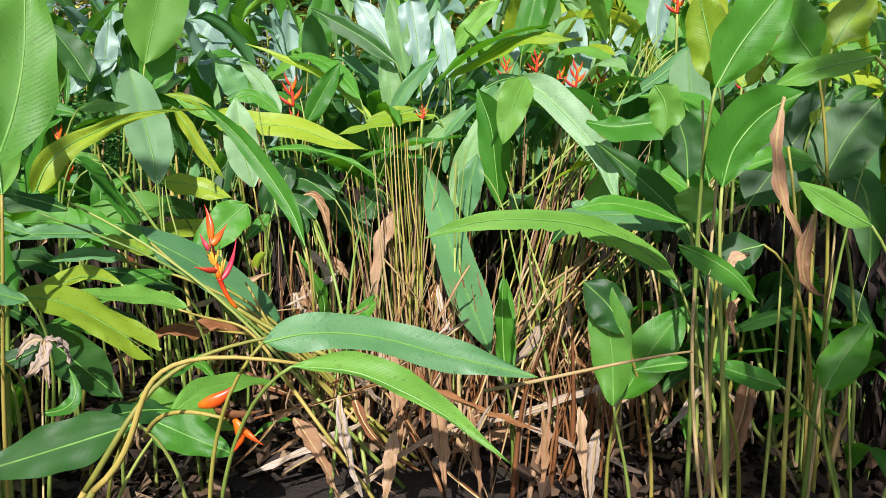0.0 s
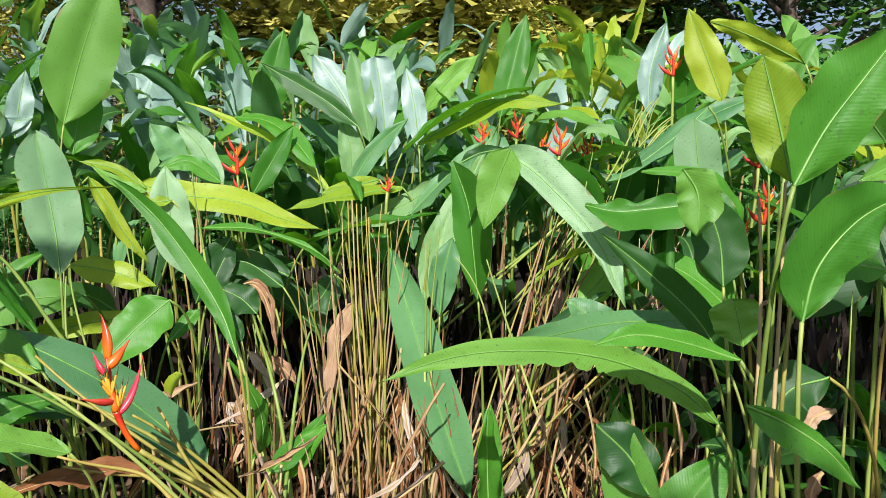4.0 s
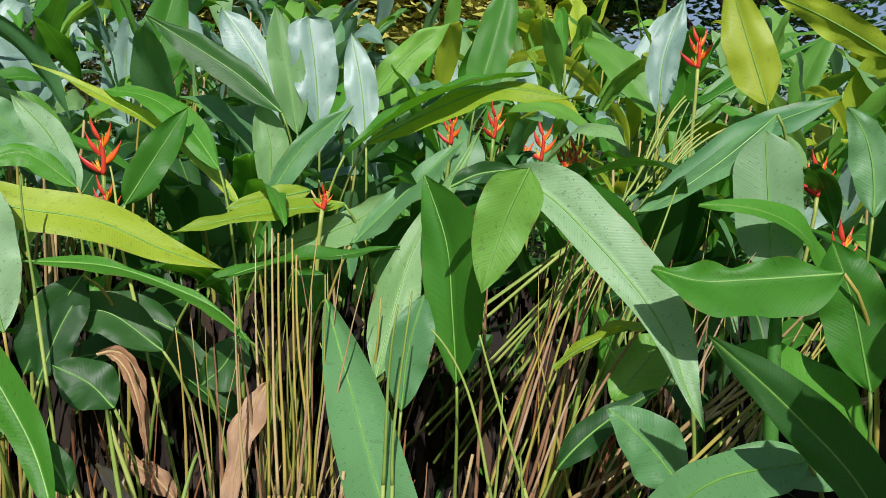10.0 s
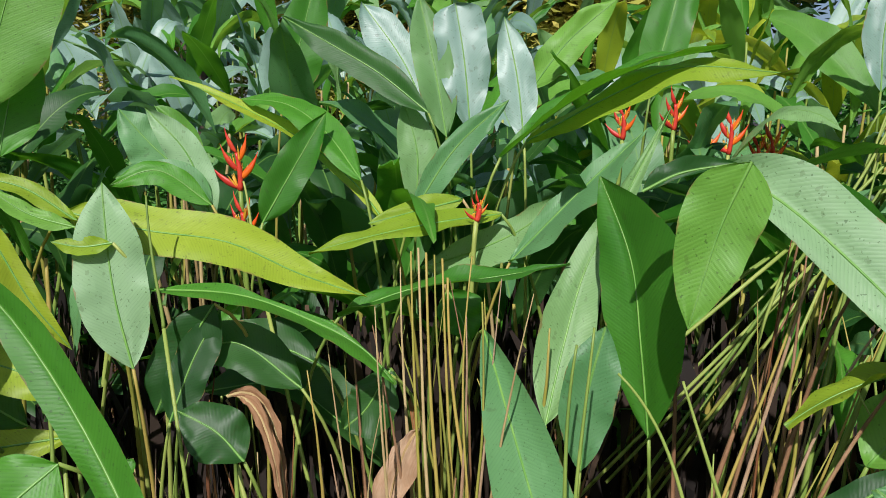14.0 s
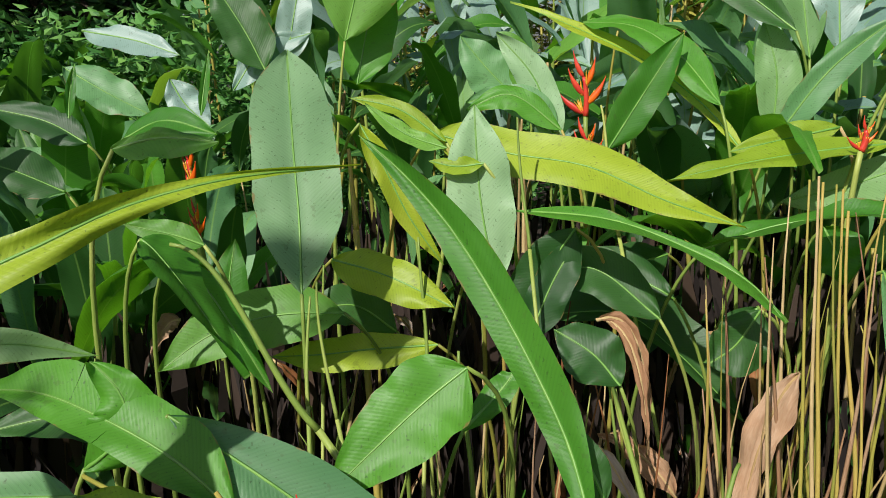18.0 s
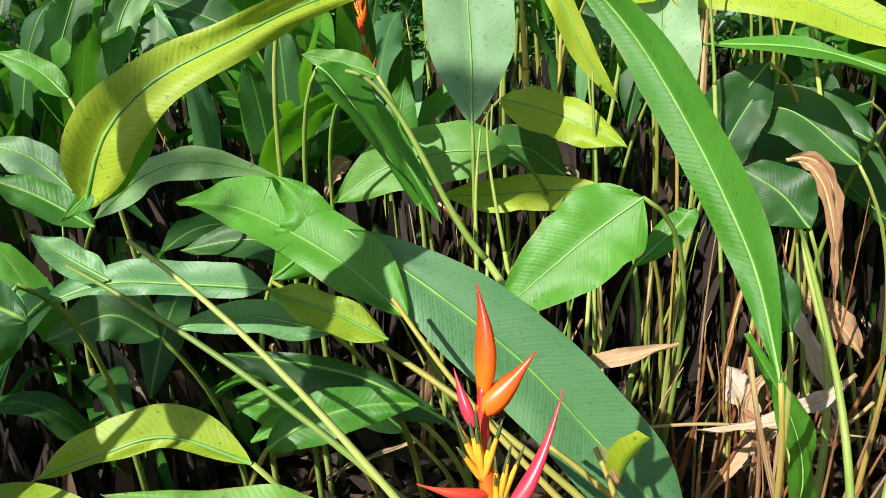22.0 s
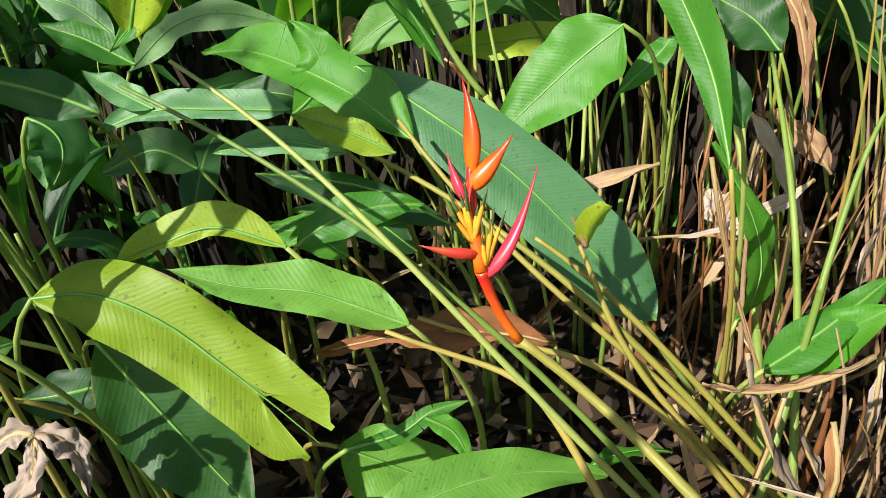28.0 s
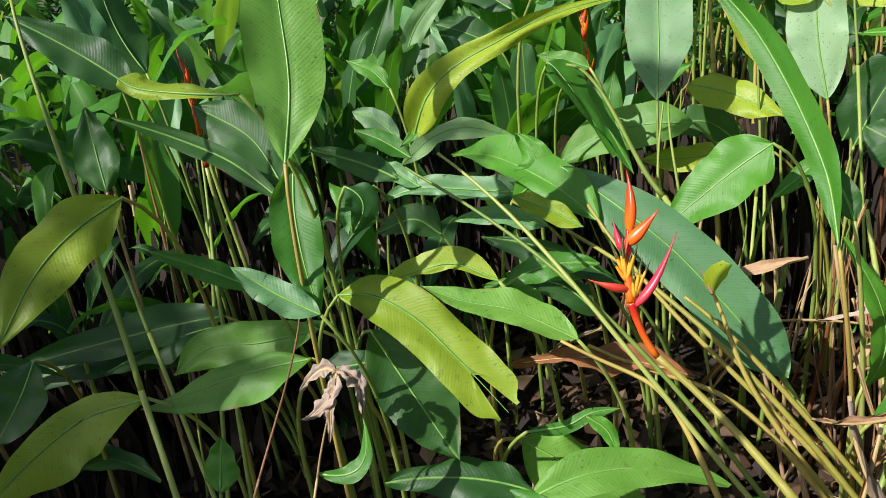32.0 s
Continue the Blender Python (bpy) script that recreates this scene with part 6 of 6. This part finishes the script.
for x, y, z, h in ((-0.807, 4.056, 1.359, 0.2), (-0.80, 4.05, 1.17, 0.17), (0.835, 4.71, 1.455, 0.2), (1.0, 4.72, 1.39, 0.18), (0.72, 4.6, 1.42, 0.17), (0.93, 4.66, 1.36, 0.15),
                   (1.49, 3.56, 1.20, 0.2), (1.42, 3.6, 1.06, 0.16), (1.58, 3.84, 1.40, 0.17), (-1.60, 3.25, 1.16, 0.17), (-1.57, 3.22, 1.02, 0.14), (-1.66, 1.92, 1.10, 0.2),
                   (-1.80, 1.98, 1.20, 0.2), (-0.10, 3.87, 1.20, 0.09), (1.33, 4.33, 1.85, 0.18), (0.37, 4.33, 1.46, 0.14), (0.55, 4.4, 1.5, 0.15)):
    if y > 3.5:
        x, y, z = -0.05 + (x + 0.05) * 0.86, 1.3 + (y - 1.3) * 0.86, 1.36 + (z - 1.36) * 0.86
    h *= 0.88
    inflorescence((x, y, z - h * 0.9), h, FLOWERS.uniform(-0.15, 0.15), FLOWERS.uniform(-0.6, 0.6), FLOWERS, (x + FLOWERS.uniform(-0.1, 0.1), y + 0.1, 0))

wilt = thing("wilted_flower", (-0.514, 1.521, 0.640), "wilting orange heliconia bracts, dry and drooping on a thin stalk", "flower")
part("stem", tube(arrange(((-0.69, 1.66, 0.50), (-0.62, 1.55, 0.62), (-0.55, 1.52, 0.64), (-0.45, 1.515, 0.61))), (0.006, 0.005, 0.004), 7, 10, wilt.location), GOLD, wilt)
bract(wilt, (-0.514, 1.521, 0.640), (-0.47, 1.525, 0.655), (-0.438, 1.53, 0.684), 0.010, BRACT)
bract(wilt, (-0.44, 1.514, 0.612), (-0.425, 1.505, 0.58), (-0.441, 1.500, 0.545), 0.009, BRACT)
bract(wilt, (-0.48, 1.52, 0.632), (-0.43, 1.51, 0.625), (-0.37, 1.50, 0.64), 0.007, RUST, "dried brown bract")
bract(wilt, (-0.43, 1.512, 0.60), (-0.40, 1.49, 0.585), (-0.372, 1.48, 0.57), 0.006, BRACT)

torn = thing("leaf_scrap", (-0.566, 2.286, 0.755), "torn yellow-green leaf scrap on a broken stalk", "plant scrap")
part("scrap", blade(arrange(((-0.566, 2.286, 0.745), (-0.555, 2.29, 0.78), (-0.540, 2.30, 0.80))), 0.045, 60, torn.location, FLOWERS, fold=0.5, rings=8, halves=3), LEAF["yellow"], torn)
part("stalk", tube(arrange(((-0.566, 2.286, 0.745), (-0.572, 2.284, 0.76), (-0.585, 2.284, 0.785))), (0.004, 0.003, 0.001), 6, 5, torn.location), DRY, torn)

# ---- ground, litter, distance ----


def soil_material():
    m, nt = nodes_of("soil")
    obj = nt.nodes.new("ShaderNodeTexCoord")
    a = noise_of(nt, obj.outputs["Object"], 3.0, 5.0)
    b = noise_of(nt, obj.outputs["Object"], 45.0, 6.0)
    col = ramp(nt, calc(nt, "MULTIPLY_ADD", b, 0.6, calc(nt, "MULTIPLY", a, 0.4)), (0.3, (0.012, 0.008, 0.005)), (0.6, (0.03, 0.02, 0.012)), (0.8, (0.08, 0.05, 0.03)))
    finish(nt, col, 0.95, b, 0.8, 0.02)
    return m


def ground_sheet():
    bm = bmesh.new()
    steps = [-400, -60, -20, -8] + [-5 + 0.25 * i for i in range(61)] + [12, 20, 60, 400]
    grid = []
    for y in steps:
        row = []
        for x in steps:
            near = abs(x) < 6 and -1 < y < 9
            z = noise.noise(Vector((x * 0.9, y * 0.9, 3))) * 0.05 - 0.02 if near else -0.02
            row.append(bm.verts.new((x, y, z)))
        grid.append(row)
    for a, b in zip(grid, grid[1:]):
        for i in range(len(a) - 1):
            bm.faces.new((a[i], a[i + 1], b[i + 1], b[i]))
    g = part("ground", bm, soil_material(), None)
    return tagged(g, "dark bare soil under the hedge", "ground", "", "structure")


ground_sheet()


def scatter(name, label, category, mat, count, place, size, rng, tall=0.5):
    """Many small loose leaves in one mesh."""
    verts, faces = [], []
    for _ in range(count):
        p = place(rng)
        a, el = rng.uniform(0, 6.28), rng.uniform(-0.6, tall)
        s = size * rng.uniform(0.6, 1.4)
        d = Vector((math.cos(a) * math.cos(el), math.sin(a) * math.cos(el), math.sin(el)))
        w = d.cross(Vector((rng.uniform(-1, 1), rng.uniform(-1, 1), 1))).normalized() * s * 0.28
        up = d.cross(w).normalized() * s * 0.1
        k = len(verts)
        verts += [p, p + d * s * 0.4 + w + up, p + d * s, p + d * s * 0.4 - w + up, p + d * s * 0.45]
        faces += [(k, k + 4, k + 1), (k + 1, k + 4, k + 2), (k, k + 3, k + 4), (k + 4, k + 3, k + 2)]
    me = bpy.data.meshes.new(name)
    me.from_pydata([tuple(v) for v in verts], [], faces)
    me.materials.append(mat)
    return tagged(new(name, me), label, category, "", "stuff")


def island_material(name, *stops, rough=0.6, translucent=0.25):
    m, nt = nodes_of(name)
    geo = nt.nodes.new("ShaderNodeNewGeometry")
    finish(nt, ramp(nt, geo.outputs["Random Per Island"], *stops), rough, None, translucent=translucent)
    return m


LITTER = island_material("leaf_litter", (0.0, (0.012, 0.007, 0.004)), (0.5, (0.035, 0.019, 0.009)), (0.85, (0.11, 0.062, 0.028)), (1.0, (0.3, 0.2, 0.11)), rough=0.8, translucent=0.1)
HERB = island_material("herb_green", (0.0, (0.03, 0.13, 0.02)), (0.5, (0.07, 0.24, 0.035)), (1.0, (0.16, 0.36, 0.06)))
TREE_YELLOW = island_material("tree_yellow_green", (0.0, (0.16, 0.19, 0.025)), (0.5, (0.40, 0.40, 0.06)), (1.0, (0.62, 0.54, 0.12)))
TREE_GREEN = island_material("tree_dark_green", (0.0, (0.025, 0.075, 0.015)), (0.5, (0.06, 0.16, 0.03)), (1.0, (0.13, 0.27, 0.05)))
BARK = plain_material("bark_brown", (0.04, 0.028, 0.02), (0.12, 0.085, 0.06), 14.0, 0.9, 0.0, 0.8)


def litter_place(rng):
    az = rng.uniform(-62, 108)
    r = hedge_front(az) - 1.3 + 2.9 * rng.random()
    return CENTRE + Vector((-math.sin(radians(az)) * r, math.cos(radians(az)) * r, 0.02 + 0.10 * rng.random() ** 2))


scatter("leaf_litter", "brown fallen leaf litter on the soil", "leaf litter", LITTER, 12000, litter_place, 0.08, random.Random(21), 0.9)
scatter("herbs", "low bright green herbs behind the hedge", "undergrowth", HERB, 16000,
        lambda r: Vector((r.uniform(-7.5, -1.9), r.uniform(4.2, 8.5), 0.02 + 0.4 * r.random() ** 1.5)), 0.07, random.Random(22), 1.1)
scatter("shrubs", "bright green low shrubs beyond the hedge", "bushes", HERB, 20000,
        lambda r: Vector((r.uniform(-6.5, -2.4), r.uniform(4.6, 7.2), 0.1 + 1.5 * r.random() ** 1.3)), 0.07, random.Random(26), 1.1)
scatter("herbs", "green weeds at the edge of the clearing", "undergrowth", HERB, 9000,
        lambda r: Vector((r.uniform(-9, 7), r.uniform(7.5, 11), 0.02 + 0.9 * r.random() ** 1.5)), 0.12, random.Random(23), 1.1)


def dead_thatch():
    """Dark brown leaf strips hung packed between the stalks, deep under the leaves, to stand for the shade there."""
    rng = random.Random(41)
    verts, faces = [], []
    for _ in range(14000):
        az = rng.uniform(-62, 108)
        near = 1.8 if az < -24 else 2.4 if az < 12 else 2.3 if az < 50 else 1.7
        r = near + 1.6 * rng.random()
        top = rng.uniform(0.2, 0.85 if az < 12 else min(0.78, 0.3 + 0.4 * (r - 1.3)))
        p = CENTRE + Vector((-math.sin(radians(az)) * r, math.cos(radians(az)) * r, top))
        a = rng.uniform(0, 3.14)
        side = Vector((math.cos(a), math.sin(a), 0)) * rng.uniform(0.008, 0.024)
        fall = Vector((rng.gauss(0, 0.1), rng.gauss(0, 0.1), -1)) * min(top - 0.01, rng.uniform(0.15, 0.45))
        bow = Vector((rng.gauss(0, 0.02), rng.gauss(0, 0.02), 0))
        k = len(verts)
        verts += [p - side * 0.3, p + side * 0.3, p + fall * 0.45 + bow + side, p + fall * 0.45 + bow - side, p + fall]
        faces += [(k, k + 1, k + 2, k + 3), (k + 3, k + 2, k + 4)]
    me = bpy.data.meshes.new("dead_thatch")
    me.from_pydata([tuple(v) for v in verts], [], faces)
    me.materials.append(SHADE_STRIP)
    tagged(new("dead_thatch", me), "dark brown leaf strips standing for shade between the stalks", "dead leaves", "", "stuff")


# near-black browns put the shade of the gaps into the strip colour
SHADE_STRIP = island_material("gap_shade_brown", (0.0, (0.010, 0.007, 0.005)), (0.6, (0.028, 0.017, 0.010)), (0.92, (0.05, 0.03, 0.016)), (1.0, (0.11, 0.065, 0.032)), rough=0.9, translucent=0.05)
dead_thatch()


def tree(x, y, height, crown, mat, seed, label, count=5000, size=0.14, low=0.35):
    """A tapered trunk with limbs and a crown of clustered leaves with gaps."""
    rng = random.Random(seed)
    f = Vector((x, y, 0))
    tr = thing("tree", f, label, "tree", "trees behind the hedge")
    part("trunk", tube((f, f + Vector((0.1, 0, height * 0.4)), f + Vector((-0.1, 0.1, height * 0.75))), (0.2, 0.14, 0.06), 9, 8, f), BARK, tr)
    tips = []
    for _ in range(12):
        a = rng.uniform(0, 6.28)
        s = f + Vector((0, 0, height * rng.uniform(0.3, 0.7)))
        e = s + Vector((math.cos(a) * crown * rng.uniform(0.4, 0.95), math.sin(a) * crown * rng.uniform(0.4, 0.95), height * rng.uniform(0.05, 0.3)))
        part("limb", tube((s, s.lerp(e, 0.5) + Vector((0, 0, 0.15)), e), (0.06, 0.04, 0.015), 6, 6, f), BARK, tr)
        tips.append(e)
    clumps = []
    for _ in range(60):
        e = rng.choice(tips)
        clumps.append(e + Vector((rng.gauss(0, crown * 0.3), rng.gauss(0, crown * 0.3), rng.gauss(0, height * 0.1))))
    clumps = [c for c in clumps if c.z > height * low]

    def spot(r):
        c = r.choice(clumps)
        return c + Vector((r.gauss(0, 0.3), r.gauss(0, 0.3), r.gauss(0, 0.2))) - f
    cr = scatter("crown", "", "", mat, count, spot, size, rng, 0.5)
    del cr["kind"]
    cr.parent = tr
    return tr


tree(-0.4, 12.5, 5.5, 2.2, TREE_YELLOW, 31, "yellow-green flowering tree far behind the hedge", 26000, 0.21, 0.2)
tree(2.6, 14.0, 6.5, 2.4, TREE_YELLOW, 32, "yellow-green tree far behind the hedge", 20000, 0.21, 0.2)
tree(-3.2, 10.0, 6.0, 1.8, TREE_GREEN, 33, "dark green tree with a brown trunk behind the hedge", 5000, 0.16, 0.3)
tree(-5.6, 7.0, 3.0, 1.5, TREE_GREEN, 34, "dark leafy shrub tree behind the hedge", 8000, 0.13, 0.1)
tree(-7.5, 4.5, 4.5, 2.0, TREE_GREEN, 35, "dark green tree beyond the clearing", 8000, 0.15, 0.1)
tree(5.5, 12.0, 6.0, 2.4, TREE_GREEN, 36, "broad dark green tree beyond the hedge", 8000, 0.17, 0.15)
tree(1.2, 17.0, 8.0, 3.0, TREE_GREEN, 37, "tall dark green tree in the distance", 8000, 0.2, 0.15)
tree(-7.0, 13.0, 8.0, 3.2, TREE_GREEN, 38, "tall dark green tree in the distance", 9000, 0.2, 0.1)


def thicket_place(rng):
    az = rng.uniform(-85, 125)
    r = rng.uniform(8.5, 12.5)
    top = (0.95 if -13 < az < 32 else 2.2) + 0.6 * noise.noise(Vector((az * 0.07, 1.3, 0))) + 0.12 * (r - 8.5)
    return CENTRE + Vector((-math.sin(radians(az)) * r, math.cos(radians(az)) * r, max(0.02, top * rng.random() ** 0.7)))


def yellow_place(rng):
    az = rng.uniform(-13, 30)
    r = rng.uniform(10.0, 12.0)
    top = 3.6 + 0.8 * noise.noise(Vector((az * 0.15, 4.1, 0)))
    return CENTRE + Vector((-math.sin(radians(az)) * r, math.cos(radians(az)) * r, max(0.05, top * rng.random() ** 0.6)))


scatter("shrubs", "yellow-green flowering shrubs behind the hedge", "bushes", TREE_YELLOW, 60000, yellow_place, 0.085, random.Random(25), 0.8)
scatter("thicket", "dense dark green thicket closing the view behind the hedge", "bushes", HERB, 70000, thicket_place, 0.15, random.Random(24), 0.8)


# unseen tree added behind the walk; its boughs shade chosen parts of the hedge
unseen_tree = thing("tree", (-0.6, -4.6, 0), "unseen tree added behind the walk to shade the hedge", "tree", "trees behind the hedge")
part("trunk", tube(arrange(((-0.6, -4.6, 0), (-0.62, -4.55, 1.6), (-0.6, -4.3, 3.0))), (0.16, 0.12, 0.08), 9, 8, unseen_tree.location), BARK, unseen_tree)
part("limb", tube(arrange(((-3.2, -4.15, 2.95), (-0.6, -4.35, 2.7), (0.8, -4.15, 2.95))), (0.03, 0.08, 0.03), 7, 10, unseen_tree.location), BARK, unseen_tree)
SHADE_BOUGHS = ((0.35, -2.4, 0.5, 0.45, 260), (0.75, -1.15, 0.4, 0.38, 120), (-2.35, -2.5, 0.62, 0.5, 300), (-1.98, -1.1, 0.42, 0.5, 15))
for x, y, rx, ry, count in SHADE_BOUGHS:
    part("limb", tube(arrange(((x + 0.3, -4.2, 2.9), (x + 0.15, (y - 4.2) / 2, 3.9), (x, y, 4.2))), (0.03, 0.02, 0.006), 6, 6, unseen_tree.location), BARK, unseen_tree)

    def bough_place(r, x=x, y=y, rx=rx, ry=ry):
        while True:
            u, v = r.uniform(-1.15, 1.15), r.uniform(-1.15, 1.15)
            edge = 1.0 + 0.35 * noise.noise(Vector((x + u * 2.5, y + v * 2.5, 0)))
            if math.hypot(u, v) < edge and noise.noise(Vector((x + u * rx * 3, y + v * ry * 3, 7))) > -0.42:
                return Vector((x + u * rx, y + v * ry, 4.2 + r.gauss(0, 0.18))) - unseen_tree.location
    crown = scatter("crown", "", "", TREE_GREEN, count, bough_place, 0.17, random.Random(count), 0.35)
    del crown["kind"]
    crown.parent = unseen_tree
